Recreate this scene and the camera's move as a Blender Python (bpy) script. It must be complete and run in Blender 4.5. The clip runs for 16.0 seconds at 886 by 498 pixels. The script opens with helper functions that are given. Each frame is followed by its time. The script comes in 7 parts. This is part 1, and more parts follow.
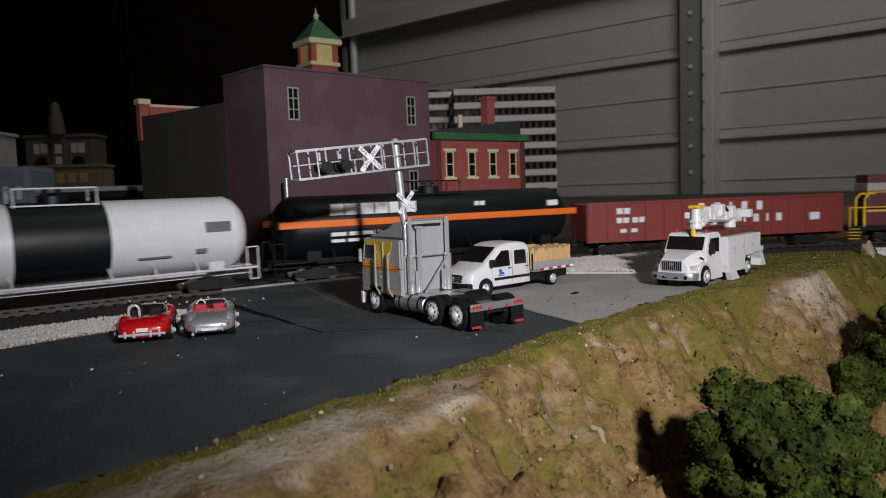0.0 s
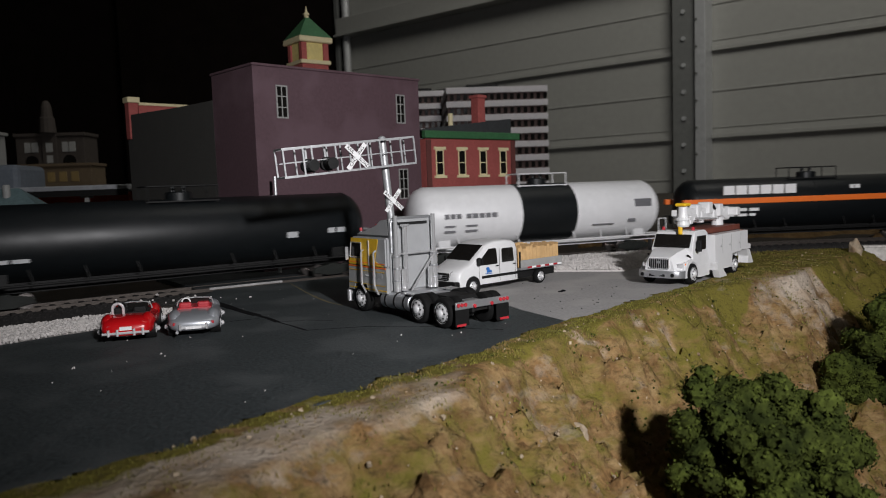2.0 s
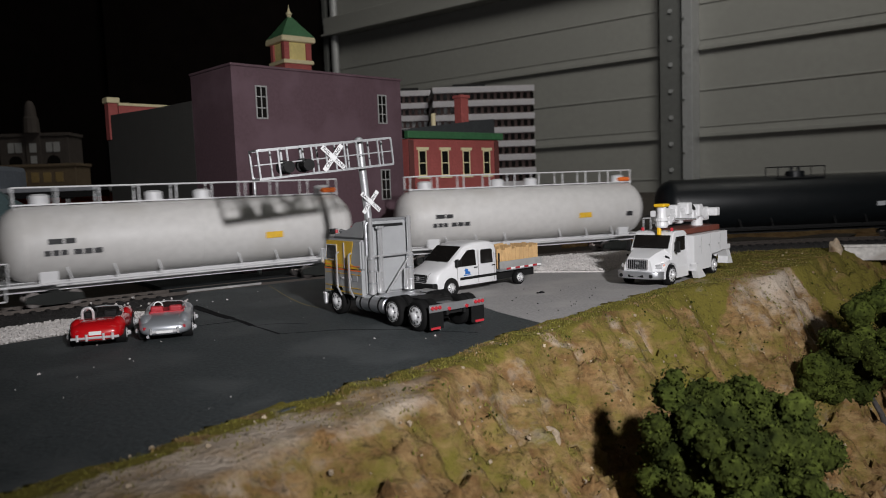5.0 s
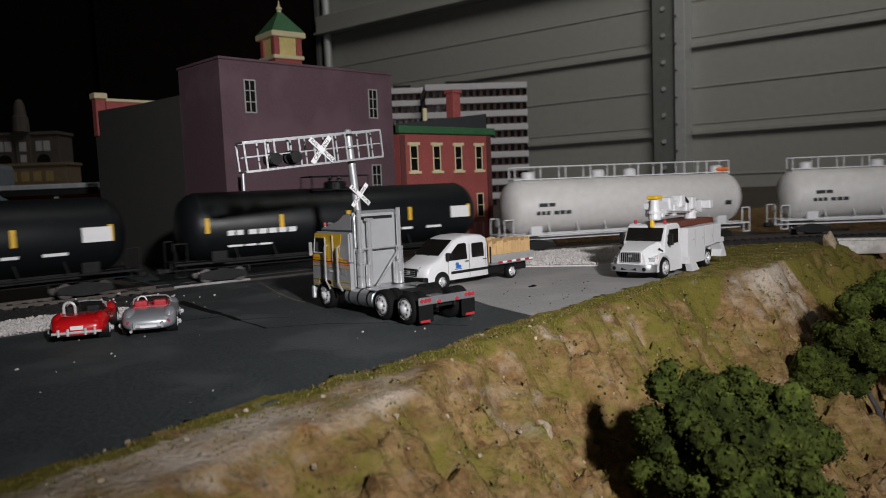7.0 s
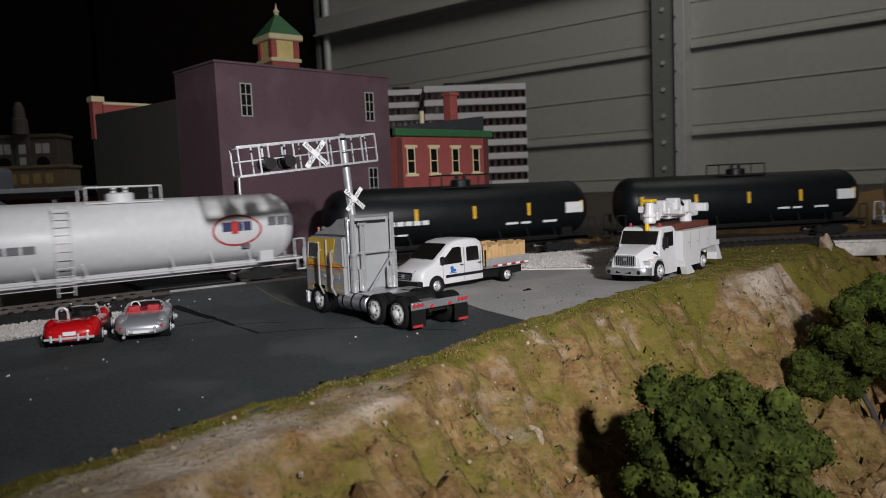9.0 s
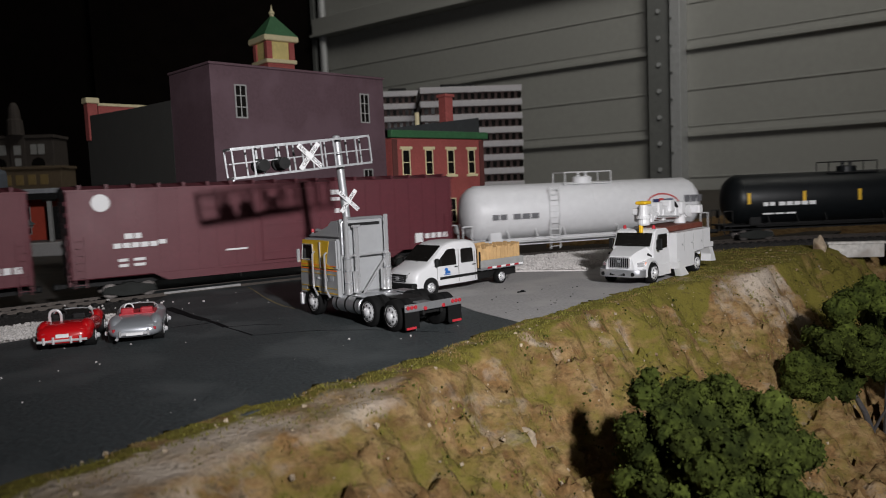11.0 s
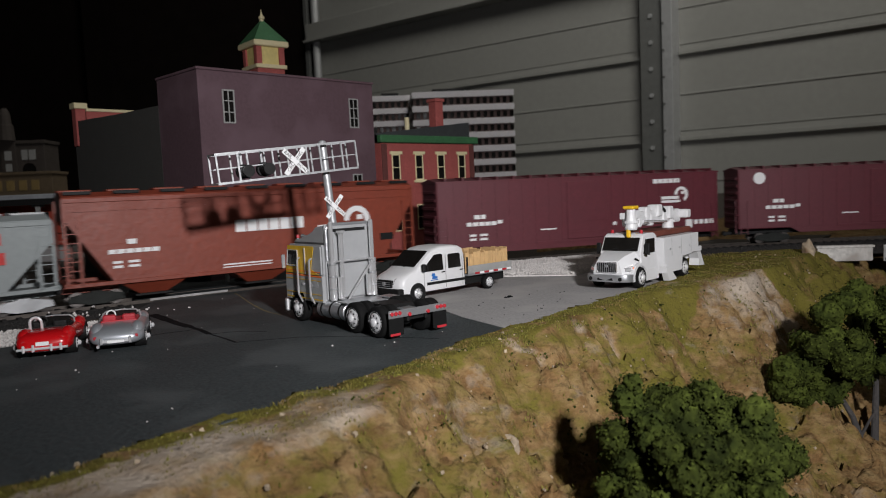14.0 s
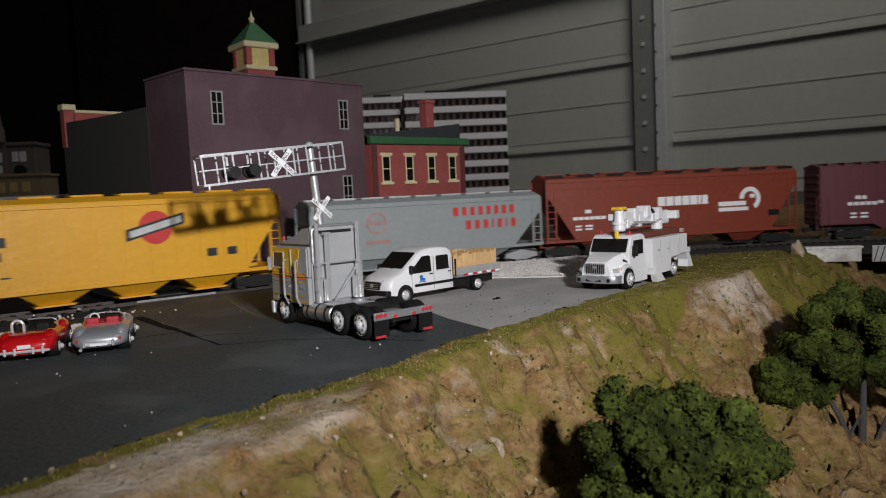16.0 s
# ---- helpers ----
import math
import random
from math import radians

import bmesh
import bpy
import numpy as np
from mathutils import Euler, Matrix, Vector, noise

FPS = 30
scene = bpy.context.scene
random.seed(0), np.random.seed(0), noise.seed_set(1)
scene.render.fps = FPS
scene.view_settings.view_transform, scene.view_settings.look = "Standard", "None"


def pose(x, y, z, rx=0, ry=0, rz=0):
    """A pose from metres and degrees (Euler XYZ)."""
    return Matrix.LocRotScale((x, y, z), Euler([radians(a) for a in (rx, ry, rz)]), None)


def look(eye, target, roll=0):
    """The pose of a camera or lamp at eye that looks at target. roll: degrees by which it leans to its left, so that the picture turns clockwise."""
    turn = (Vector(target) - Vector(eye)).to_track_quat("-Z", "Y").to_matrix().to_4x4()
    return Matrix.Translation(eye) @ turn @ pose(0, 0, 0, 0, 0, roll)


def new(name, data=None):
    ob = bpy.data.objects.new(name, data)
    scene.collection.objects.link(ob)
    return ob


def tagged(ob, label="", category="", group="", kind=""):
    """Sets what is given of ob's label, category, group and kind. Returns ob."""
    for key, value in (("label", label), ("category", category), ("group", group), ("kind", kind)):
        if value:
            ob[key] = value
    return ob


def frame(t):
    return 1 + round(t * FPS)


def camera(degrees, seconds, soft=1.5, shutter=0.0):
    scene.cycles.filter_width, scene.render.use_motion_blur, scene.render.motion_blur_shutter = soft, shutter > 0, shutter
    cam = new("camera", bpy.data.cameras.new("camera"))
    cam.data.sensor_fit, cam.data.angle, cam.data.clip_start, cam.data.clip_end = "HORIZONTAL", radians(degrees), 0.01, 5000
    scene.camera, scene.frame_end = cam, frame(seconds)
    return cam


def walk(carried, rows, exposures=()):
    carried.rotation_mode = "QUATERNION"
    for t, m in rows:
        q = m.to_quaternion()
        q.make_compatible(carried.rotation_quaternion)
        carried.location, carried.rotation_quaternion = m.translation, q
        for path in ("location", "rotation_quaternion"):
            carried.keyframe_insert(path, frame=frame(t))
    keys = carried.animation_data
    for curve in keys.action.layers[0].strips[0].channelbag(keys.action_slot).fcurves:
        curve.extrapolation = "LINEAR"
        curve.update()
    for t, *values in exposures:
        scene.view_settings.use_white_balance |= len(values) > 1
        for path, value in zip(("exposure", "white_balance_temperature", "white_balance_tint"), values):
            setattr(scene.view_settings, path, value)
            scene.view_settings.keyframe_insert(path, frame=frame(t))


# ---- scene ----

cam = camera(61.8, 16.0, soft=1.0, shutter=0.38)
PATH = [
    (0.0, (0.00899, -0.00522, 0.05700), (-0.00628, 1.98786, -0.10846), -1.937),
    (0.5, (0.00841, -0.00593, 0.05630), (-0.00219, 1.98730, -0.10775), -2.000),
    (1.0, (0.01074, -0.00781, 0.05764), (0.00600, 1.98567, -0.10369), -2.028),
    (1.5, (0.01149, -0.00661, 0.05807), (0.00902, 1.98657, -0.10703), -2.011),
    (2.0, (0.01269, -0.00499, 0.05638), (0.01253, 1.98788, -0.11240), -1.966),
    (2.5, (0.01275, -0.00432, 0.05539), (0.01726, 1.98819, -0.11749), -1.973),
    (3.0, (0.01447, -0.00367, 0.05551), (0.02409, 1.98882, -0.11740), -1.957),
    (3.5, (0.01387, -0.00432, 0.05706), (0.02725, 1.98828, -0.11430), -1.909),
    (4.0, (0.01561, -0.00421, 0.05725), (0.03343, 1.98831, -0.11457), -1.928),
    (6.5, (0.02059, 0.00147, 0.05540), (0.05841, 1.99380, -0.11542), -2.316),
    (7.0, (0.02078, 0.00237, 0.05370), (0.06305, 1.99431, -0.12060), -2.297),
    (7.5, (0.02224, 0.00174, 0.05385), (0.06755, 1.99388, -0.11744), -2.312),
    (8.0, (0.02191, 0.00280, 0.05388), (0.06633, 1.99498, -0.11713), -2.348),
    (8.5, (0.02253, 0.00331, 0.05393), (0.06512, 1.99547, -0.11780), -2.413),
    (9.0, (0.02398, 0.00243, 0.05505), (0.06434, 1.99462, -0.11681), -2.435),
    (11.5, (0.02589, 0.00212, 0.05549), (0.08126, 1.99417, -0.11378), -2.424),
    (12.0, (0.02781, 0.00432, 0.05417), (0.08832, 1.99635, -0.11371), -2.473),
    (12.5, (0.02881, 0.00165, 0.05628), (0.08992, 1.99414, -0.10571), -2.503),
    (13.0, (0.02915, 0.00315, 0.05551), (0.08975, 1.99572, -0.10569), -2.533),
    (13.5, (0.02846, 0.00413, 0.05516), (0.09026, 1.99692, -0.10286), -2.548),
    (14.0, (0.02919, 0.00366, 0.05559), (0.09395, 1.99635, -0.10247), -2.541),
    (14.5, (0.03007, 0.00454, 0.05524), (0.09960, 1.99691, -0.10487), -2.625),
    (15.0, (0.03179, 0.00534, 0.05498), (0.10587, 1.99747, -0.10600), -2.608),
    (15.5, (0.03215, 0.00510, 0.05493), (0.11131, 1.99732, -0.10261), -2.633),
    (16.0, (0.03249, 0.00485, 0.05541), (0.11303, 1.99722, -0.09941), -2.620),
]
cam.data.dof.use_dof, cam.data.dof.focus_distance, cam.data.dof.aperture_fstop = True, 0.36, 29.0
walk(cam, [(t, look(eye, target, roll)) for t, eye, target, roll in PATH])

# ---- light: one work lamp beside the layout, dim shed lighting overhead ----
world = bpy.data.worlds.new("world")
scene.world = world
world.use_nodes = True
world.node_tree.nodes["Background"].inputs[0].default_value = (0.55, 0.65, 0.9, 1)
world.node_tree.nodes["Background"].inputs[1].default_value = 0.002
scene.view_settings.exposure = 0.0


def area(name, eye, target, size, power, color):
    data = bpy.data.lights.new(name, "AREA")
    data.shape, data.size, data.energy, data.color = "DISK", size, power, color
    ob = new(name, data)
    data.spread = radians(120)
    ob.matrix_world = look(eye, target)
    return ob


torch = bpy.data.lights.new("work_lamp", "SPOT")
torch.energy, torch.color, torch.shadow_soft_size, torch.spot_size, torch.spot_blend = 14.6, (0.98, 0.965, 0.985), 0.013, radians(92), 1.0
new("work_lamp", torch).matrix_world = look((0.165, -0.13, 0.19), (0.07, 0.62, 0.11))
area("shed_lamp", (0.9, 0.7, 2.55), (0.2, 3.6, 0.3), 1.4, 20.0, (1.0, 0.97, 0.90))


# ---- materials ----
def mat(name, color, rough=0.6, metal=0.0, vary=0.15, grain=300.0, bump=0.15, second=None, big=60.0, spread=0.5, coat=0.0, island=0.0, spec=0.5):
    """Two scales of variation over a base colour; second: a colour that shows in large patches."""
    m = bpy.data.materials.new(name)
    m.use_nodes = True
    nt = m.node_tree
    b = nt.nodes["Principled BSDF"]
    b.inputs["Roughness"].default_value, b.inputs["Metallic"].default_value = rough, metal
    b.inputs["Coat Weight"].default_value = coat
    b.inputs["Specular IOR Level"].default_value = spec
    co = nt.nodes.new("ShaderNodeTexCoord")

    def noise_node(scale, detail=4.0):
        n = nt.nodes.new("ShaderNodeTexNoise")
        n.inputs["Scale"].default_value, n.inputs["Detail"].default_value = scale, detail
        nt.links.new(co.outputs["Object"], n.inputs["Vector"])
        return n

    def mix(fac, a, bb):
        x = nt.nodes.new("ShaderNodeMix")
        x.data_type = "RGBA"
        for sock, val in ((x.inputs["Factor"], fac), (x.inputs["A"], a), (x.inputs["B"], bb)):
            if isinstance(val, bpy.types.NodeSocket):
                nt.links.new(val, sock)
            elif isinstance(val, (tuple, list)):
                sock.default_value = (*val[:3], 1)
            else:
                sock.default_value = val
        return x.outputs["Result"]

    def ramp(src, lo, hi):
        r = nt.nodes.new("ShaderNodeMapRange")
        r.inputs["From Min"].default_value, r.inputs["From Max"].default_value = lo, hi
        nt.links.new(src, r.inputs["Value"])
        return r.outputs["Result"]

    n1, n2 = noise_node(grain), noise_node(big, 3.0)
    dark = tuple(c * (1 - vary) for c in color)
    light = tuple(min(1, c * (1 + vary)) for c in color)
    out = mix(ramp(n1.outputs["Fac"], 0.3, 0.7), dark, light)
    if second:
        out = mix(ramp(n2.outputs["Fac"], spread, spread + 0.12), out, second)
    else:
        out = mix(ramp(n2.outputs["Fac"], 0.35, 0.75), out, tuple(c * (1 - vary * 0.8) for c in color))
    if island:
        g = nt.nodes.new("ShaderNodeNewGeometry")
        hsv = nt.nodes.new("ShaderNodeHueSaturation")
        nt.links.new(ramp(g.outputs["Random Per Island"], -0.5 / island, 1 + 0.5 / island), hsv.inputs["Fac"])
        hsv.inputs["Fac"].default_value = 1
        mr = nt.nodes.new("ShaderNodeMapRange")
        mr.inputs["To Min"].default_value, mr.inputs["To Max"].default_value = 1 - island, 1 + island
        nt.links.new(g.outputs["Random Per Island"], mr.inputs["Value"])
        for l in list(hsv.inputs["Fac"].links):
            nt.links.remove(l)
        nt.links.new(mr.outputs["Result"], hsv.inputs["Value"])
        nt.links.new(out, hsv.inputs["Color"])
        out = hsv.outputs["Color"]
    nt.links.new(out, b.inputs["Base Color"])
    rr = nt.nodes.new("ShaderNodeMapRange")
    rr.inputs["To Min"].default_value, rr.inputs["To Max"].default_value = max(0.02, rough - 0.08), min(1, rough + 0.1)
    nt.links.new(n2.outputs["Fac"], rr.inputs["Value"])
    nt.links.new(rr.outputs["Result"], b.inputs["Roughness"])
    if bump:
        bp = nt.nodes.new("ShaderNodeBump")
        bp.inputs["Strength"].default_value, bp.inputs["Distance"].default_value = bump, 0.5 / grain
        nt.links.new(n1.outputs["Fac"], bp.inputs["Height"])
        nt.links.new(bp.outputs["Normal"], b.inputs["Normal"])
    return m


def glow(name, color, power):
    m = mat(name, color, 0.3)
    b = m.node_tree.nodes["Principled BSDF"]
    b.inputs["Emission Color"].default_value, b.inputs["Emission Strength"].default_value = (*color, 1), power
    return m


ASPHALT = mat("asphalt", (0.037, 0.044, 0.046), 0.66, vary=0.55, grain=800, bump=0.55, second=(0.060, 0.067, 0.069), big=26, spread=0.5, spec=0.35)
NEARBLACK = mat("near_black", (0.006, 0.006, 0.007), 0.9, grain=600, spec=0.1)
CONCRETE = mat("pad_concrete", (0.31, 0.30, 0.295), 0.85, vary=0.14, grain=700, bump=0.25, second=(0.36, 0.345, 0.335), big=30)
SOIL = mat("soil", (0.040, 0.031, 0.023), 0.95, vary=0.3, grain=500, bump=0.6, second=(0.028, 0.023, 0.018), big=60)
GRAVEL = mat("pale_gravel", (0.60, 0.57, 0.55), 0.95, vary=0.15, grain=900, bump=0.3, island=0.15, spec=0.1)
BALLAST = mat("dark_ballast", (0.020, 0.018, 0.017), 0.9, vary=0.4, grain=700, bump=0.8, island=0.25)
TIE = mat("tie_wood", (0.013, 0.011, 0.010), 0.85, vary=0.3, grain=400)
RAIL = mat("rail_steel", (0.10, 0.085, 0.075), 0.45, 0.7, grain=500)
WHEELSTEEL = mat("wheel_steel", (0.22, 0.20, 0.19), 0.3, 0.9, grain=500)
MAUVE = mat("mauve_brick_paint", (0.090, 0.050, 0.061), 0.75, vary=0.10, grain=420, bump=0.12, second=(0.112, 0.066, 0.080), big=26)
DARKWALL = mat("side_brick", (0.052, 0.050, 0.045), 0.85, vary=0.1, grain=420, bump=0.12)
REDBRICK = mat("red_brick", (0.36, 0.085, 0.075), 0.8, vary=0.2, grain=500, bump=0.3)
CREAM = mat("cream_paint", (0.62, 0.54, 0.33), 0.6, vary=0.08)
YELLOWWIN = mat("pale_yellow", (0.74, 0.66, 0.40), 0.6, vary=0.08)
GREENROOF = mat("green_roof", (0.035, 0.13, 0.05), 0.7, vary=0.2, grain=400)
DARKGLASS = mat("dark_pane", (0.012, 0.011, 0.010), 0.10, vary=0.3, grain=120, bump=0.0)
FRAMEGREY = mat("window_grey", (0.30, 0.30, 0.29), 0.6)
OFFWHITE = mat("office_band", (0.62, 0.60, 0.62), 0.7, vary=0.06)
OFFBROWN = mat("office_brown", (0.085, 0.05, 0.045), 0.7, vary=0.25)
SHEDWALL = mat("shed_panel", (0.335, 0.335, 0.315), 0.6, vary=0.05, grain=40, bump=0.05, big=2.0)
GALV = mat("galvanised", (0.55, 0.56, 0.57), 0.42, 0.35, vary=0.1, grain=60, big=8)
COLUMN = mat("column_grey", (0.16, 0.165, 0.16), 0.6, vary=0.1, grain=60, big=6)
# near-black colour stands in for the missing light on the far shed surfaces
SHEDUNLIT = mat("shed_unlit", (0.006, 0.004, 0.0035), 0.95, vary=0.3, grain=10, big=2, spec=0.1)
WHITE = mat("white_paint", (0.66, 0.66, 0.665), 0.38, vary=0.04, grain=250, bump=0.04, coat=0.2)
TANKWHITE = mat("tank_white", (0.74, 0.74, 0.75), 0.42, vary=0.05, grain=200, bump=0.03)
TANKGREY = mat("tank_pale_grey", (0.62, 0.605, 0.585), 0.5, vary=0.05, grain=200, bump=0.03, second=(0.57, 0.55, 0.52), big=24, spread=0.55)
TANKBLACK = mat("tank_black", (0.006, 0.0075, 0.0085), 0.42, vary=0.2, grain=250, bump=0.03, spec=0.35)
ORANGE = mat("orange_stripe", (0.85, 0.17, 0.02), 0.5, vary=0.06)
BOXRED = mat("boxcar_maroon", (0.118, 0.025, 0.034), 0.5, vary=0.12, grain=350, bump=0.05)
GONDRED = mat("gondola_red", (0.24, 0.042, 0.034), 0.55, vary=0.12, grain=300)
HOPRED = mat("hopper_rust", (0.215, 0.040, 0.020), 0.5, vary=0.12, grain=300)
HOPGREY = mat("hopper_grey", (0.27, 0.295, 0.295), 0.55, vary=0.07, grain=300)
HOPYELLOW = mat("hopper_yellow", (0.72, 0.36, 0.015), 0.5, vary=0.06, grain=300)
LETTERWHITE = mat("letter_white", (0.78, 0.78, 0.78), 0.6, vary=0.04)
LETTERRED = mat("letter_red", (0.55, 0.035, 0.03), 0.6, vary=0.05)
LETTERBLACK = mat("letter_black", (0.02, 0.02, 0.022), 0.6)
MARKYELLOW = mat("mark_yellow", (0.75, 0.45, 0.03), 0.6)
BLUE = mat("logo_blue", (0.02, 0.14, 0.45), 0.5)
FRAMEBLACK = mat("underframe_black", (0.010, 0.010, 0.010), 0.6, vary=0.3, grain=400, spec=0.25)
TRUCKGREEN = mat("bogie_dark", (0.013, 0.015, 0.013), 0.65, vary=0.3, grain=400, spec=0.3)
RUBBER = mat("rubber", (0.007, 0.007, 0.007), 0.8, vary=0.2, grain=600, spec=0.15)
CHROME = mat("chrome", (0.90, 0.90, 0.91), 0.09, 0.7, vary=0.04, bump=0.0, coat=1.0)
RIMCHROME = mat("plated_rim", (0.82, 0.82, 0.83), 0.16, 0.40, vary=0.05, bump=0.0, coat=1.0)
SATIN = mat("satin_metal", (0.52, 0.53, 0.55), 0.3, 0.75, vary=0.06)
CABGREY = mat("cab_grey", (0.29, 0.295, 0.30), 0.40, vary=0.06, grain=300, bump=0.03)
CABYELLOW = mat("cab_yellow", (0.62, 0.38, 0.02), 0.4, vary=0.06)
REDLENS = mat("red_lens", (0.42, 0.03, 0.04), 0.25)
WOOD = mat("pale_plank", (0.58, 0.37, 0.17), 0.7, vary=0.18, grain=250, big=120)
BROWNTOP = mat("brown_lid", (0.13, 0.035, 0.022), 0.6)
SAFETYYELLOW = mat("safety_yellow", (0.80, 0.48, 0.02), 0.4)
CARRED = mat("car_red", (0.50, 0.007, 0.010), 0.22, vary=0.05, grain=300, bump=0.0, coat=0.6)
CARSILVER = mat("car_silver", (0.42, 0.44, 0.47), 0.3, 0.55, vary=0.05, bump=0.0, coat=0.4)
SEATRED = mat("seat_red", (0.40, 0.02, 0.03), 0.5)
SIGNALMETAL = mat("signal_metal", (0.52, 0.53, 0.54), 0.42, 0.6, vary=0.1, grain=400)
BARK = mat("bark", (0.055, 0.05, 0.048), 0.9, vary=0.35, grain=600, bump=0.8)
LEAF = mat("foliage", (0.036, 0.046, 0.008), 0.9, spec=0.1, vary=0.4, grain=450, bump=0.6, second=(0.016, 0.022, 0.004), big=90, island=0.4)
ROCKPALE = mat("pale_rock", (0.34, 0.27, 0.19), 0.9, vary=0.25, grain=350, bump=0.7, second=(0.22, 0.15, 0.09), big=90)
GRASSBLADE = mat("grass_flock", (0.135, 0.125, 0.028), 0.9, spec=0.1, vary=0.3, grain=500, second=(0.17, 0.115, 0.045), big=80, island=0.35)
# beige darkened in the colour itself for the low-lit civic building
BEIGEDIM = mat("beige_stucco_dimmed", (0.12, 0.085, 0.05), 0.8)


def hill_material():
    """Slope: olive grass flock, tan earth and pale plaster rock, mixed softly by noise and by the cover map."""
    m = mat("hillside", (0.215, 0.124, 0.052), 0.95, vary=0.4, grain=620, bump=1.0, spec=0.1)
    nt = m.node_tree
    b = nt.nodes["Principled BSDF"]
    out = b.inputs["Base Color"].links[0].from_socket
    co = nt.nodes.new("ShaderNodeTexCoord")
    att = nt.nodes.new("ShaderNodeAttribute")
    att.attribute_name = "cover"
    sep = nt.nodes.new("ShaderNodeSeparateColor")
    nt.links.new(att.outputs["Color"], sep.inputs["Color"])

    mp = nt.nodes.new("ShaderNodeMapping")
    mp.inputs["Scale"].default_value = (1.0, 1.0, 1.9)
    nt.links.new(co.outputs["Object"], mp.inputs["Vector"])

    def blend(weight, color, src, scale, soft, detail=8):
        n = nt.nodes.new("ShaderNodeTexNoise")
        n.inputs["Scale"].default_value, n.inputs["Detail"].default_value, n.inputs["Roughness"].default_value = scale, detail, 0.65
        nt.links.new(mp.outputs["Vector"], n.inputs["Vector"])
        add = nt.nodes.new("ShaderNodeMath")
        add.operation = "ADD"
        if isinstance(weight, float):
            add.inputs[0].default_value = weight
        else:
            nt.links.new(weight, add.inputs[0])
        nt.links.new(n.outputs["Fac"], add.inputs[1])
        r = nt.nodes.new("ShaderNodeMapRange")
        r.inputs["From Min"].default_value, r.inputs["From Max"].default_value = 1.0 - soft, 1.0 + soft
        nt.links.new(add.outputs[0], r.inputs["Value"])
        x = nt.nodes.new("ShaderNodeMix")
        x.data_type = "RGBA"
        nt.links.new(r.outputs["Result"], x.inputs["Factor"])
        nt.links.new(src, x.inputs["A"])
        x.inputs["B"].default_value = (*color, 1)
        return x.outputs["Result"]

    out = blend(0.47, (0.080, 0.044, 0.018), out, 48, 0.18)
    out = blend(0.43, (0.29, 0.20, 0.095), out, 105, 0.16)
    out = blend(sep.outputs["Green"], (0.125, 0.106, 0.022), out, 85, 0.13)
    out = blend(sep.outputs["Red"], (0.40, 0.335, 0.27), out, 75, 0.17)
    # fine dark specks put into the colour as shade in small crevices
    out = blend(0.34, (0.050, 0.036, 0.016), out, 300, 0.12, 3)
    nt.links.new(out, b.inputs["Base Color"])
    return m


HILL = hill_material()

# ---- shape helpers, in centimetres ----
CM = 0.01


def place(x, y, z, rz=0.0, rx=0.0, ry=0.0):
    return pose(x * CM, y * CM, z * CM, rx, ry, rz)


def mesh_of(name, bm, material, smooth=None):
    me = bpy.data.meshes.new(name)
    bmesh.ops.recalc_face_normals(bm, faces=bm.faces)
    if smooth is not None:
        for f in bm.faces:
            f.smooth = True
        for e in bm.edges:
            if len(e.link_faces) == 2 and e.calc_face_angle(0) > radians(smooth):
                e.smooth = False
    bm.transform(Matrix.Diagonal((CM, CM, CM, 1)))
    bm.to_mesh(me)
    bm.free()
    me.materials.append(material)
    return me


def part(name, bm, material, parent=None, label="", m=None, smooth=None):
    ob = new(name, mesh_of(name, bm, material, smooth))
    if parent:
        ob.parent = parent
    if m is not None:
        ob.matrix_basis = m
    if label:
        ob["label"] = label
    return ob


def pieces(name, bm, material, parent, label=""):
    """Each separate piece of bm as a part of its own."""
    bmesh.ops.remove_doubles(bm, verts=bm.verts, dist=1e-4)
    left = set(bm.verts)
    while left:
        seed = next(v for v in bm.verts if v in left)
        isle, todo = {seed}, [seed]
        while todo:
            for e in todo.pop().link_edges:
                for v in e.verts:
                    if v not in isle:
                        isle.add(v)
                        todo.append(v)
        left -= isle
        b = bmesh.new()
        was = {v: b.verts.new(v.co) for v in bm.verts if v in isle}
        for f in bm.faces:
            if f.verts[0] in isle:
                b.faces.new([was[v] for v in f.verts])
        part(name, b, material, parent, label)
    bm.free()


def thing(name, m, label, category, group=""):
    ob = new(name)
    ob.empty_display_size = 0.01
    ob.matrix_basis = m
    return tagged(ob, label, category, group)


def setting(name, bm, material, label, category, smooth=None, m=None):
    return tagged(part(name, bm, material, None, "", m, smooth), label, category, "", "structure")


def B():
    return bmesh.new()


def box(bm, x0, x1, y0, y1, z0, z1, bev=0.0, seg=1):
    g = bmesh.ops.create_cube(bm, size=1.0)["verts"]
    for v in g:
        v.co = Vector(((x0 + x1) / 2 + v.co.x * (x1 - x0), (y0 + y1) / 2 + v.co.y * (y1 - y0), (z0 + z1) / 2 + v.co.z * (z1 - z0)))
    if bev:
        es = list({e for v in g for e in v.link_edges})
        bmesh.ops.bevel(bm, geom=es, offset=bev, segments=seg, affect="EDGES", profile=0.5)
    return bm


def rod(bm, a, b, r, r2=None, n=8):
    """A capped round bar from a to b."""
    a, b = Vector(a), Vector(b)
    d = b - a
    q = d.to_track_quat("Z", "Y").to_matrix().to_4x4()
    bmesh.ops.create_cone(bm, cap_ends=True, segments=n, radius1=r, radius2=r if r2 is None else r2, depth=d.length, matrix=Matrix.Translation((a + b) / 2) @ q)
    return bm


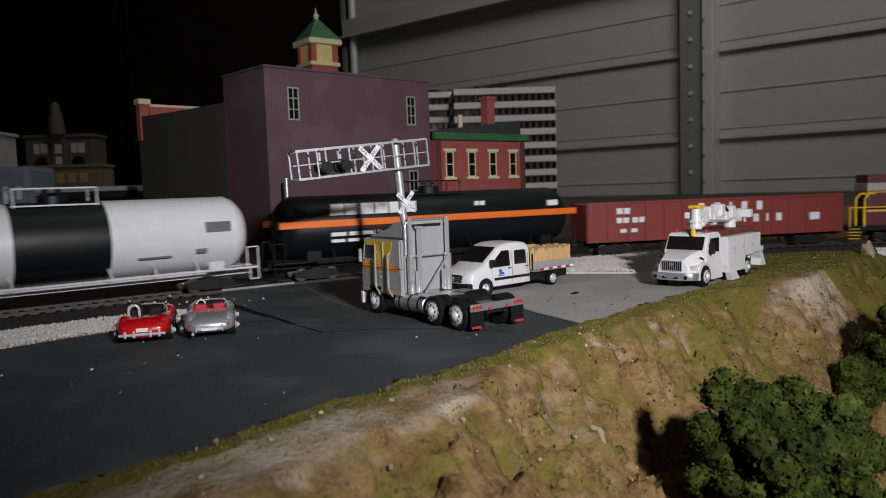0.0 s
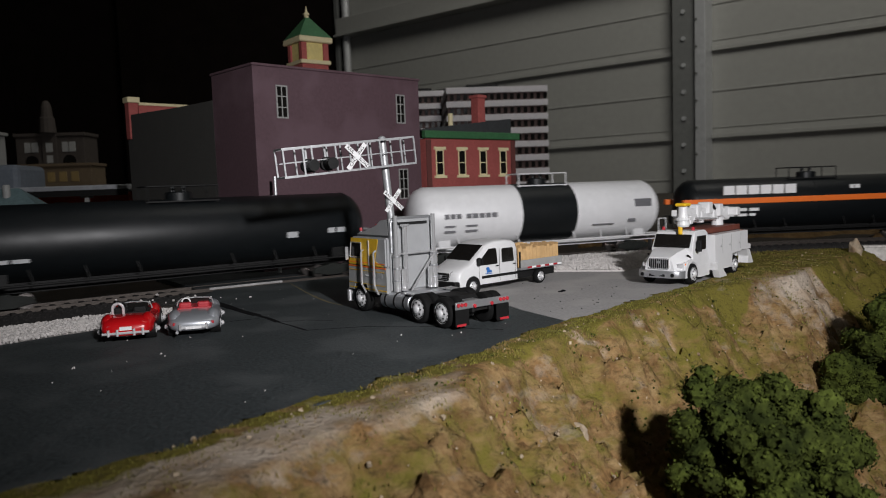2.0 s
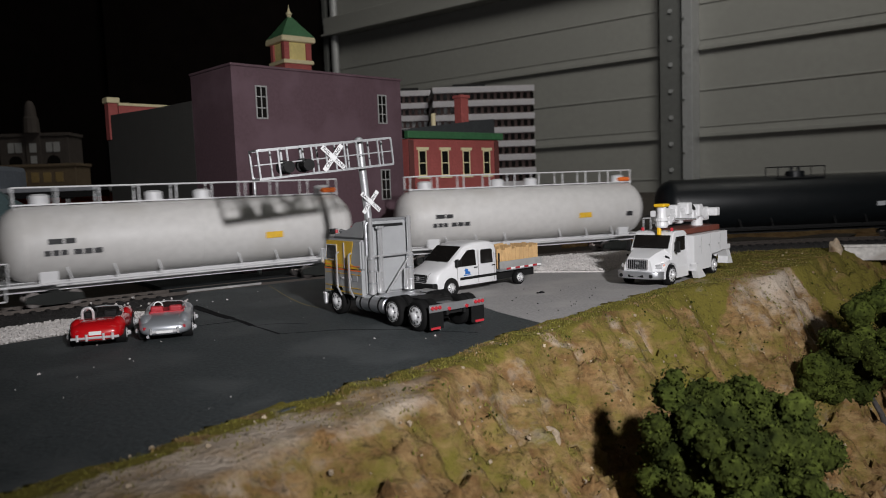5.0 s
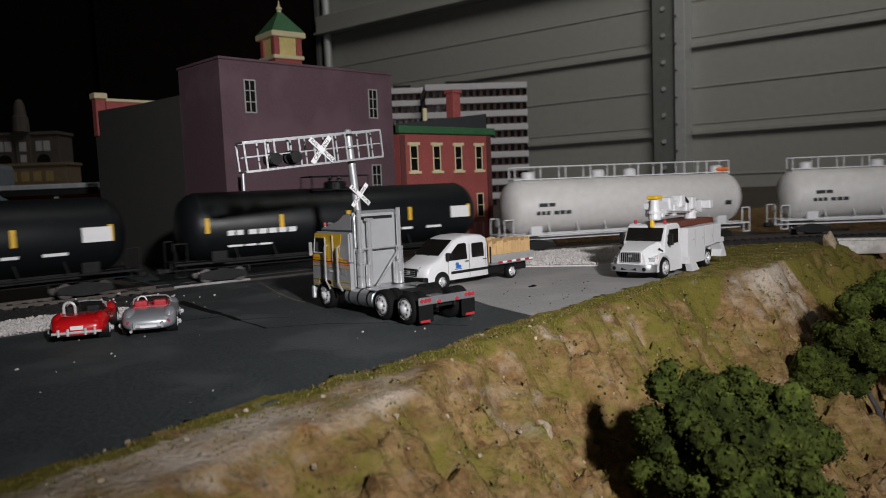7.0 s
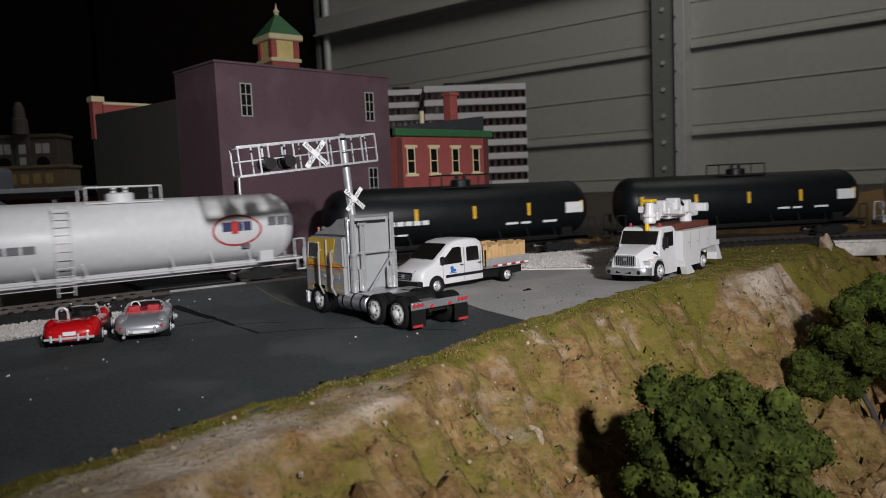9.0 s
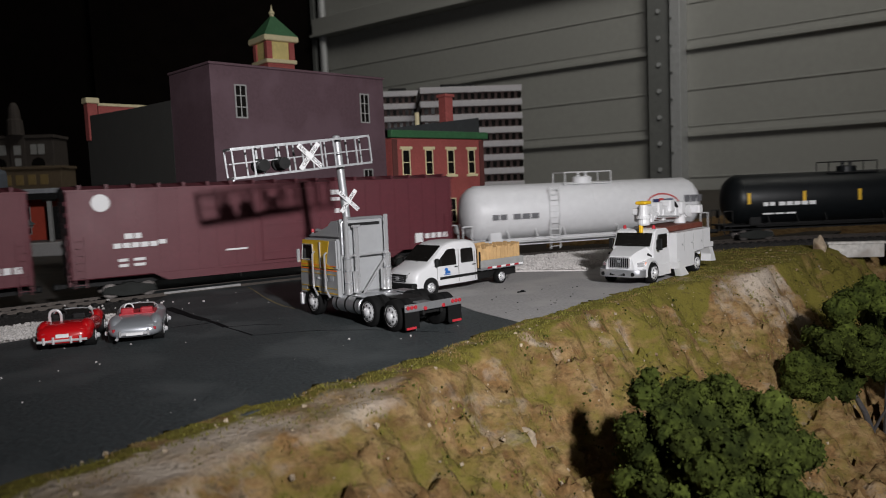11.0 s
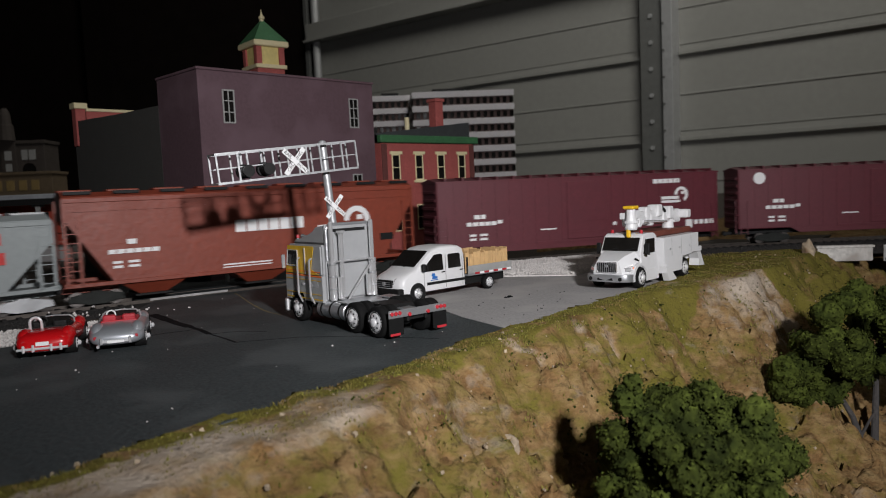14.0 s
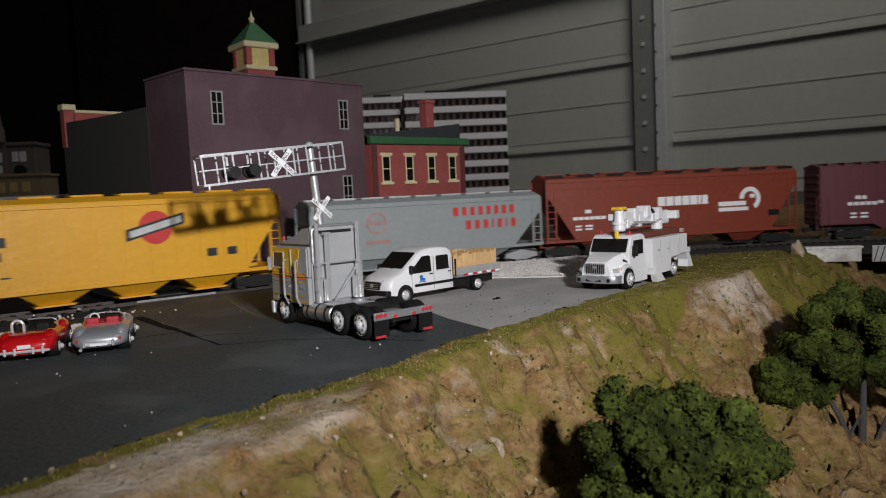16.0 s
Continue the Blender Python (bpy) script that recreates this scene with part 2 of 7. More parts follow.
def prism(bm, pts, y0, y1):
    """A profile in x and z, drawn out along y; y0 and y1 may be pairs for a taper by height."""
    lo = [bm.verts.new((x, y0, z)) for x, z in pts]
    hi = [bm.verts.new((x, y1, z)) for x, z in pts]
    n = len(pts)
    bm.faces.new(lo)
    bm.faces.new(hi[::-1])
    for i in range(n):
        bm.faces.new((lo[i], hi[i], hi[(i + 1) % n], lo[(i + 1) % n]))
    return bm


def slab(bm, pts, z0, z1):
    """A flat outline in x and y with thickness."""
    lo = [bm.verts.new((x, y, z0)) for x, y in pts]
    hi = [bm.verts.new((x, y, z1)) for x, y in pts]
    n = len(pts)
    bm.faces.new(lo[::-1])
    bm.faces.new(hi)
    for i in range(n):
        bm.faces.new((lo[i], lo[(i + 1) % n], hi[(i + 1) % n], hi[i]))
    return bm


def lathe(bm, prof, n=32, axis="x", z=0.0):
    """A turned shape: (along, radius) pairs round the x (or y) axis at height z."""
    rings = []
    for x, r in prof:
        ring = []
        for i in range(n):
            a = 2 * math.pi * i / n
            c, s = r * math.cos(a), r * math.sin(a)
            ring.append(bm.verts.new((x, c, z + s) if axis == "x" else (c, x, z + s)))
        rings.append(ring)
    for r0, r1 in zip(rings, rings[1:]):
        for i in range(n):
            bm.faces.new((r0[i], r0[(i + 1) % n], r1[(i + 1) % n], r1[i]))
    bm.faces.new(rings[0])
    bm.faces.new(rings[-1][::-1])
    return bm


def loft(bm, sections):
    """Sections of equal point count, each a list of (x, y, z), skinned and capped."""
    rings = [[bm.verts.new(p) for p in s] for s in sections]
    n = len(rings[0])
    for r0, r1 in zip(rings, rings[1:]):
        for i in range(n):
            bm.faces.new((r0[i], r0[(i + 1) % n], r1[(i + 1) % n], r1[i]))
    bm.faces.new(rings[0])
    bm.faces.new(rings[-1][::-1])
    return bm


def bars(bm, x0, y, z0, widths, height, gap, depth=0.02):
    """A row of plain bars on a side that faces -y, in place of lettering."""
    x = x0
    for w in widths:
        if w > 0:
            box(bm, x, x + w, y - depth, y + depth, z0, z0 + height)
        x += abs(w) + gap
    return bm


# ---- the plan: the table's edge line, and the track's centre line ----
O, E, N = Vector((-2.9, 18.8)), Vector((0.664, 0.748)), Vector((0.748, -0.664))


def plan(a, d):
    """Along the road's edge by a, out towards the valley by d."""
    p = O + a * E + d * N
    return p.x, p.y


STEP = 0.5


def track_line():
    """Points every half centimetre along the centre line; index 0 is s = -330 cm."""
    k0, k1 = -0.66024, -1.40979
    pts = {}

    def bend(s):
        if s < -15:
            return 0.0
        if s < 70:
            return (k0 + k1 * s / 100) / 100
        if s < 75:
            return 0.0
        return -0.010 if s < 150 else 0.0

    x, y, h = -20.0, 37.22, 0.68465
    s = 0.0
    pts[0] = (x, y, h)
    for i in range(1, 681):
        k = bend(s + STEP / 2)
        x, y = x + STEP * math.cos(h + k * STEP / 2), y + STEP * math.sin(h + k * STEP / 2)
        h, s = h + k * STEP, s + STEP
        pts[i] = (x, y, h)
    x, y, h = pts[0]
    s = 0.0
    for i in range(-1, -681, -1):
        k = bend(s - STEP / 2)
        x, y = x - STEP * math.cos(h - k * STEP / 2), y - STEP * math.sin(h - k * STEP / 2)
        h, s = h - k * STEP, s - STEP
        pts[i] = (x, y, h)
    return pts


LINE = track_line()
HALF = 1.75


def on_track(s, side=0.0):
    """The place at s cm along the track, side cm to its left of the centre line, and the heading."""
    u = s / STEP
    i = max(-680, min(679, math.floor(u)))
    f = u - i
    a, b = LINE[i], LINE[i + 1]
    x, y, h = (a[j] + f * (b[j] - a[j]) for j in range(3))
    off = HALF + side
    return x - off * math.sin(h), y + off * math.cos(h), h


# ---- shed: floor, walls ----
wd = Vector((0.77, -0.64))
wc = Vector((98.0, 300.0))
wang = math.degrees(math.atan2(wd.y, wd.x))
setting("floor", slab(B(), [(-700, -500), (600, -500), (600, 900), (-700, 900)], -96, -92), SHEDUNLIT, "bare concrete shed floor, coloured near black as if unlit", "floor")
WALLM = place(wc.x, wc.y, 0, wang)
setting("wall_north", box(B(), -195, 420, 2, 8, -92, 300), SHEDWALL, "grey painted sheet-metal shed wall", "wall", m=WALLM)
def girt(z, deep, half):
    b = box(B(), -194, -1.4, 1.9 - deep, 1.9, z - half, z + half, 0.1)
    box(b, 12.8, 420, 1.9 - deep, 1.9, z - half, z + half, 0.1)
    setting("trim_girt", b, SHEDWALL, "grey horizontal sheet joint rib on the shed wall", "wall trim", m=WALLM)


for z in (-46, -12, 21.6, 55.2):
    girt(z, 1.6, 0.8)
    girt(z + 3.4, 0.18, 0.25)
for z in (-29, 5.0, 39.2, 72.5):
    girt(z, 0.28, 0.35)
b = box(B(), -194, 420, -5, 1.9, 90, 100, 0.3)
box(b, -194, 420, -7, -5.1, 90, 91)
setting("beam", b, SHEDWALL, "grey horizontal steel girt along the shed wall", "beam", m=WALLM)
post = thing("steel_column", WALLM, "grey perforated steel column fixed to the shed wall", "column")
part("web", box(B(), -1.2, 8.4, -4, 1.9, -92, 240, 0.2), COLUMN, post)
part("flange", box(B(), 8.5, 12.6, -6, 1.9, -92, 240, 0.2), GALV, post, "bright galvanised flange")
for k in range(-4, 9):
    z = 29.0 + 10.3 * k
    part("bolt", rod(B(), (3.4, -4.6, z), (3.4, -3.9, z), 0.85, n=12), GALV, post, "pale bolt head")
    part("flange_bolt", rod(B(), (9.2, -6.5, z - 4), (9.2, -5.9, z - 4), 0.5, n=10), COLUMN, post)
pp = thing("corner_post", place(-44.5, 424, 0, wang), "pale galvanised pipe post at the shed corner", "post")
part("pipe", rod(B(), (0, -6, -92), (0, -6, 240), 2.2, n=14), GALV, pp)
part("flat_bar", box(B(), -9.5, -6.5, -6, -4, -92, 240, 0.2), COLUMN, pp, "dark flat bar beside the pipe")
# unlit end of the shed: its darkness is put into the wall colour
setting("wall_west", box(B(), -560, -52, 430, 440, -92, 300), SHEDUNLIT, "shed wall coloured near black as if unlit", "wall")
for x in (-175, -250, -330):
    setting("trim_stud", box(B(), x, x + 9, 420, 429.5, -92, 300), SHEDUNLIT, "timber stud on the shed wall, coloured near black as if unlit", "stud")
setting("wall_east", box(B(), 420, 430, -500, 100, -92, 300), SHEDUNLIT, "plain shed wall out of view, coloured near black as if unlit", "wall")
setting("wall_south", box(B(), -700, 430, -520, -510, -92, 300), SHEDUNLIT, "plain shed wall out of view, coloured near black as if unlit", "wall")
setting("ceiling", box(B(), -700, 600, -520, 900, 300, 306), SHEDUNLIT, "plain shed ceiling out of view, coloured near black as if unlit", "ceiling")

# ---- layout ground ----
setting("ground", slab(B(), [plan(-330, 0.2), plan(330, 0.2), plan(330, -190), plan(-330, -190)], -2.2, -0.3), SOIL, "brown scenic earth of the model railway layout", "ground")
asp = [plan(-75, 0.6), plan(-40, 0.6), plan(-20, 0.6), plan(-5.4, 0.7), plan(-2.6, 0.7), plan(0, 0.6), plan(5, 0.6), plan(8, 0.7), plan(10.4, 0.4), plan(13.7, 0.25), (4.6, 32.4), (2.6, 38), (0.8, 43), (0.6, 47), on_track(24, -2.0)[:2], on_track(18, -2.0)[:2], on_track(9.5, -2.0)[:2],
       (-12.0, 38.5), (-11.0, 33.2), (-14.9, 29.8), (-26, 17.5), (-45, -1), (-75, -33)]
setting("road", slab(B(), asp, -0.6, 0.0), ASPHALT, "worn dark grey asphalt road and yard", "road")
# asphalt between and behind the rails at the crossing
for s0, s1 in ((-0.62, 0.62), (1.05, 9.0)):
    b = slab(B(), [on_track(s, s0)[:2] for s in (9, 15, 21, 27)] + [on_track(s, s1)[:2] for s in (27, 21, 15, 9)], -0.5, -0.02)
    setting("road", b, ASPHALT, "dark asphalt of the level crossing between the rails", "road")
pad = [plan(13.7, 0.25), plan(21.7, 0.25), plan(26.4, 0.3), plan(32.3, 0.0), (20.5, 47.5), (17, 51.5), (12.2, 45.4), (8.8, 46.2), (4.6, 47.6), (0.62, 47), (0.82, 43), (2.62, 38), (4.62, 32.4)]
setting("pavement", slab(B(), pad, -0.6, 0.02), CONCRETE, "pale grey concrete yard pad with small chips", "pavement")
rng = random.Random(5)
# seam and cracks in the asphalt: gap and slab-edge shade drawn as black ribbons
def ribbon(pts, w, z0, z1):
    b = B()
    for (xa, ya), (xb, yb) in zip(pts, pts[1:]):
        d = Vector((xb - xa, yb - ya)).normalized()
        n = Vector((-d.y, d.x)) * w * rng.uniform(0.6, 1.3)
        slab(b, [(xa - n.x, ya - n.y), (xb - n.x, yb - n.y), (xb + n.x, yb + n.y), (xa + n.x, ya + n.y)], z0, z1)
    return b
for pts, w in (([(-10.6, 37.6), (-9.8, 36.5)], 0.25), ([(-9.8, 36.5), (-9.1, 35.5)], 0.22), ([(-9.1, 35.5), (-8.3, 34.4), (-7.4, 33.3)], 0.17), ([(-7.4, 33.3), (-6.7, 32.4), (-6.0, 31.3)], 0.10), ([(-6.0, 31.3), (-5.2, 30.3), (-4.4, 29.2)], 0.06), ([(-4.4, 29.2), (-2.0, 29.6), (0.3, 29.2), (3.5, 27.9)], 0.018), ([(-8.8, 31.4), (-8.1, 32.0), (-7.4, 32.3), (-6.9, 32.6)], 0.04), ([(-6.0, 31.3), (-4.8, 31.6), (-3.6, 31.2)], 0.018)):
    setting("crack", ribbon(pts, w, -0.02, 0.006), NEARBLACK, "crack in the asphalt, its gap and slab-edge shade painted black", "crack")
setting("road_marking", ribbon([(-8.2, 44.7), (-7.3, 42.6), (-6.5, 40.6), (-5.8, 39.0), (-5.1, 37.5), (-4.5, 36.4), (-3.8, 35.5)], 0.05, -0.02, 0.005), mat("worn_yellow", (0.17, 0.14, 0.06), 0.8, vary=0.4), "worn faint yellow line on the asphalt", "marking")
# glint on the near rail head at the crossing, painted as a pale strip
b = slab(B(), [on_track(u, -0.90)[:2] for u in (9.6, 11, 12.5, 14.2)] + [on_track(u, -0.80)[:2] for u in (14.2, 12.5, 11, 9.6)], -0.1, 0.025)
setting("rail_glint", b, mat("glint_strip", (0.45, 0.44, 0.43), 0.4, 0.3, vary=0.4, grain=180), "pale strip painting the glint on the rail head at the level crossing", "rail")

# ---- track ----
def track():
    b = B()
    prev = None
    prof = ((-8.5, -0.5), (-2.2, -0.22), (2.2, -0.22), (3.6, -0.6))
    for i in range(-660, 661, 4):
        x, y, h = on_track(i * STEP)
        ring = [b.verts.new((*on_track(i * STEP, o)[:2], z)) for o, z in prof]
        if prev:
            for j in range(3):
                b.faces.new((prev[j], prev[j + 1], ring[j + 1], ring[j]))
        prev = ring
    setting("track_bed", b, BALLAST, "dark fine ballast bed of the model track", "track bed")
    for side in (-0.83, 0.83):
        b = B()
        prev = None
        for i in range(-660, 661, 4):
            ring = [b.verts.new((*on_track(i * STEP, side + o)[:2], z)) for o, z in ((-0.05, -0.2), (-0.05, 0.0), (0.05, 0.0), (0.05, -0.2))]
            if prev:
                for j in range(4):
                    b.faces.new((prev[j], prev[(j + 1) % 4], ring[(j + 1) % 4], ring[j]))
            prev = ring
        setting("rail", b, RAIL, "shiny steel rail of the model track", "rail")
    tie = mesh_of("tie", box(B(), -0.13, 0.13, -1.45, 1.45, -0.24, -0.12, 0.02), TIE)
    bed = bpy.data.objects["track_bed"]
    for i in range(-10, 130):
        s = 0.72 * i
        if 8.5 < s < 27.5:
            continue
        x, y, h = on_track(s)
        ob = new("tie", tie)
        ob.parent = bed
        ob.matrix_basis = place(x, y, 0, math.degrees(h))


track()


# ---- hillside ----
def lerp_table(x, table):
    for (x0, y0), (x1, y1) in zip(table, table[1:]):
        if x <= x1:
            f = max(0, min(1, (x - x0) / (x1 - x0)))
            f = f * f * (3 - 2 * f)
            return y0 + f * (y1 - y0)
    return table[-1][1]


SHELF = [(-60, 3.4), (-4, 3.2), (2, 2.9), (8, 1.3), (16, 1.1), (25, 0.9), (28.5, 2.4), (32, 3.1), (40, 3.4), (60, 4)]


TRACKPTS = [on_track(3.0 * i)[:2] for i in range(10, 110)]


def near_track(x, y):
    return min((x - p) ** 2 + (y - q) ** 2 for p, q in TRACKPTS) < 7.2 ** 2


EDGE = [(-60, 0.5), (-8, 0.4), (-3.3, 0.55), (-1.9, 0.25), (2.8, 0.32), (7.5, 0.45), (9.5, 0.05), (12, -0.05), (33, 0.0), (60, 0)]


def hill_height(a, d):
    n1 = noise.noise((a * 0.35, d * 0.35, 3.1))
    n2 = noise.fractal((a * 0.9, d * 0.9, 7.7), 1.0, 2.0, 4)
    w = lerp_table(a, SHELF) + 0.6 * n1
    out = d - w
    z = 0.05 + 0.10 * n2
    edge = lerp_table(a, EDGE) + 0.22 * noise.fractal((a * 1.1, 0.0, 6.6), 1.0, 2.0, 3)
    if a < 33.5 and d < edge - 0.05:
        return -0.9
    if a > 33 and (d < 8 or a > 50) and near_track(*plan(a, d)):
        return -0.9
    if d < edge + 0.5:
        z = 0.03 + 0.6 * max(0.0, z)
    if out > 0:
        steep = lerp_table(a, [(-10, 0.6), (5, 0.95), (9, 1.15), (16, 1.15), (25, 1.45), (33, 1.55), (50, 1.0)])
        drop = 11 * (1 - math.exp(-steep * out / 11))
        z -= drop
        z += min(1, out / 1.5) * (0.55 * n2 + 0.5 * n1)
        rough = noise.noise((a * 2.2, d * 2.2, 1.0))
        z += min(1, out) * (0.18 * rough + 0.34 * noise.fractal((a * 2.6, d * 2.6, 4.0), 0.7, 2.1, 5))
    return z


def hillside():
    b = B()
    al = [-322 + 12 * i for i in range(25)] + [-22 + 0.2 * i for i in range(400)] + [58 + 6 * i for i in range(45)]
    dl = [-19 + 1.5 * i for i in range(12)] + [-0.9 + 0.18 * i for i in range(80)] + [13.6 + 0.6 * i for i in range(14)] + [22 + 6 * i for i in range(42)]
    grid = []
    cover = []
    for a in al:
        row = []
        for d in dl:
            wob = 0.25 * noise.noise((a * 0.8, d * 0.8, 9.0))
            x, y = plan(a, d + (wob if d > -0.6 else 0))
            z = hill_height(a, d)
            v = b.verts.new((x, y, z))
            row.append(v)
            w = lerp_table(a, SHELF)
            out = d - w
            band = d - lerp_table(a, EDGE)
            n5 = noise.noise((a * 0.5, d * 0.5, 5.0))
            wide = lerp_table(a, [(-20, 1.1), (0, 0.9), (5, 1.3), (12, 1.1), (22, 1.3), (26, 2.6), (40, 4.0)])
            if band < wide + 0.5 * n5:
                grass = 0.80 + 0.25 * n5
            else:
                grass = 0.40 + 0.20 * noise.noise((a * 0.12, d * 0.9, 5.0)) + 0.10 * noise.noise((a * 0.9, d * 0.9, 5.0))
            if 9 < a < 27 and band < 4.5:
                grass += 0.10
            rock = 0.22 + 0.22 * max(0, noise.noise((a * 0.2, d * 0.9, 11.0)))
            if a < 6.5 and 0.75 < band < 3.0:
                rock = 0.68 + 0.30 * noise.noise((a * 0.5, d * 1.2, 8.0)) - 0.24 * abs(band - 1.7) - 0.05 * max(0, a)
                grass = min(grass, 0.42) if band > 1.05 else grass
            bare = max(0, 1 - ((a - 32) / 5.2) ** 2 - ((out - 1.0) / 2.4) ** 2) + 0.35 * noise.noise((a * 0.8, d * 0.8, 18.0))
            if bare > 0.12:
                rim = max(0, 1 - abs(out - 0.3) / 0.9)
                rock = max(rock, 0.20 + 0.30 * min(1, bare) + 0.16 * rim + 0.22 * noise.noise((a * 0.7, d * 0.7, 8.0)))
                grass = min(grass, 0.5 - 0.35 * min(1, bare * 2))
            if out > 3.5:
                grass = 0.40 + 0.18 * noise.noise((a * 0.12, d * 0.5, 15.0))
            if 36 < a < 50 and -4 < d and out < 4:
                grass, rock = 0.66 + 0.3 * n5, 0.1
            if d < -4 or a > 60:
                grass, rock = 0.12, 0.0
            cover.append((max(0, rock), max(0, grass), 0, 1))
        grid.append(row)
    for r0, r1 in zip(grid, grid[1:]):
        for j in range(len(dl) - 1):
            b.faces.new((r0[j], r1[j], r1[j + 1], r0[j + 1]))
    ob = setting("hillside", b, HILL, "olive and tan scenic hillside of plaster rock and grass flock", "hillside", 70)
    att = ob.data.color_attributes.new("cover", "FLOAT_COLOR", "POINT")
    att.data.foreach_set("color", np.array(cover, dtype=np.float32).ravel())


hillside()


# ---- buildings behind the track ----
UANG = 43.7


def sash(parent, x, z, w, h, wall_y, frame, name="window", panes=(2, 3)):
    """A framed window in a wall that faces -y."""
    f = B()
    t = 0.1
    box(f, x - w / 2, x - w / 2 + t, wall_y - 0.06, wall_y + 0.03, z, z + h)
    box(f, x + w / 2 - t, x + w / 2, wall_y - 0.06, wall_y + 0.03, z, z + h)
    box(f, x - w / 2 + t, x + w / 2 - t, wall_y - 0.06, wall_y + 0.03, z, z + t)
    box(f, x - w / 2 + t, x + w / 2 - t, wall_y - 0.06, wall_y + 0.03, z + h - t, z + h)
    for i in range(1, panes[0]):
        xx = x - w / 2 + w * i / panes[0]
        box(f, xx - 0.04, xx + 0.04, wall_y - 0.04, wall_y + 0.02, z + t, z + h - t)
    for i in range(1, panes[1]):
        zz = z + h * i / panes[1]
        box(f, x - w / 2 + t, x + w / 2 - t, wall_y - 0.042, wall_y + 0.018, zz - 0.035, zz + 0.035)
    ob = part(name, f, frame, parent)
    part("pane", box(B(), x - w / 2 + 0.02, x + w / 2 - 0.02, wall_y - 0.012, wall_y + 0.01, z + 0.02, z + h - 0.02), DARKGLASS, ob)
    return ob


def mauve_building():
    w = thing("brick_building", place(-11.57, 51.87, -0.3, UANG), "tall windowless mauve-painted brick industrial building", "building")
    part("front_wall", box(B(), 0, 15.55, 0, 6.1, 0, 14.8, 0.04), MAUVE, w)
    part("roof_edge", box(B(), -0.08, 15.63, -0.08, 6.15, 14.8, 14.98, 0.03), MAUVE, w, "thin parapet cap")
    prof = [(6.1, 0), (6.1, 13.0), (13, 13.1), (19, 13.3), (21.9, 13.38), (21.9, 11.15), (22.85, 11.15), (22.85, 0)]
    b = B()
    prism(b, prof, 0, 15.5)
    b.transform(Matrix.Rotation(radians(90), 4, "Z"))
    b.transform(Matrix.Translation((15.5, 0, 0)))
    part("side_wall", b, DARKWALL, w, "dark rear wing with a sloping roof line")
    part("pilaster", box(B(), -0.12, 0.75, 22.0, 22.9, 11.2, 14.5, 0.05), REDBRICK, w, "red brick corner pier")
    part("pier_cap", box(B(), -0.25, 0.9, 21.85, 23.0, 14.5, 15.0, 0.05), CREAM, w, "cream coping")
    part("parapet", box(B(), 0.8, 15.0, 22.0, 22.8, 13.3, 14.3, 0.03), REDBRICK, w, "red brick far parapet")
    part("coping", box(B(), 0.8, 15.0, 21.9, 22.9, 14.3, 14.55, 0.03), CREAM, w)
    for x in (2.25, 13.45):
        sash(w, x, 11.2, 0.95, 2.35, 0.0, FRAMEGREY)
    sash(w, 13.5, 5.0, 1.0, 2.5, 0.0, FRAMEGREY)


mauve_building()


def red_building():
    w = thing("brick_building", place(0.05, 65.06, -0.3, 42), "red brick two-storey building with a green cornice", "building")
    part("front_wall", box(B(), 0, 11.5, 0, 8, 0, 10.2, 0.03), REDBRICK, w)
    for x in (0, 10.95):
        part("corner_pier", box(B(), x, x + 0.55, -0.14, 0, 0, 10.1, 0.02), mat("dark_brick", (0.12, 0.035, 0.03), 0.8), w, "dark brick corner pier")
    part("cornice", box(B(), -0.35, 11.85, -0.45, 0.1, 10.2, 10.85, 0.06), GREENROOF, w, "dark green cornice")
    b = B()
    prism(b, [(-0.3, 10.86), (-0.3, 11.0), (11.3, 12.3), (11.3, 10.86)], 0.2, 8)
    part("roof", b, mat("dark_roof", (0.03, 0.033, 0.035), 0.8), w, "dark sloping roof")
    part("chimney", box(B(), 8.75, 9.75, 2.1, 3.1, 10.8, 14.4, 0.04), REDBRICK, w)
    part("chimney_cap", box(B(), 8.62, 9.88, 1.97, 3.23, 14.4, 14.7, 0.04), REDBRICK, w)
    part("vent", rod(B(), (4.0, 1.0, 10.9), (4.0, 1.0, 12.6), 0.22), CREAM, w)
    for i in range(4):
        x = 1.6 + 2.75 * i
        win = sash(w, x, 6.9, 0.95, 2.3, 0.0, YELLOWWIN, panes=(1, 2))
        part("sill", box(B(), x - 0.68, x + 0.68, -0.2, 0.0, 6.68, 6.9), YELLOWWIN, win)
        part("lintel", box(B(), x - 0.68, x + 0.68, -0.14, 0.0, 9.2, 9.45), YELLOWWIN, win)
        sash(w, x, 2.4, 0.95, 2.3, 0.0, YELLOWWIN, panes=(1, 2))


red_building()


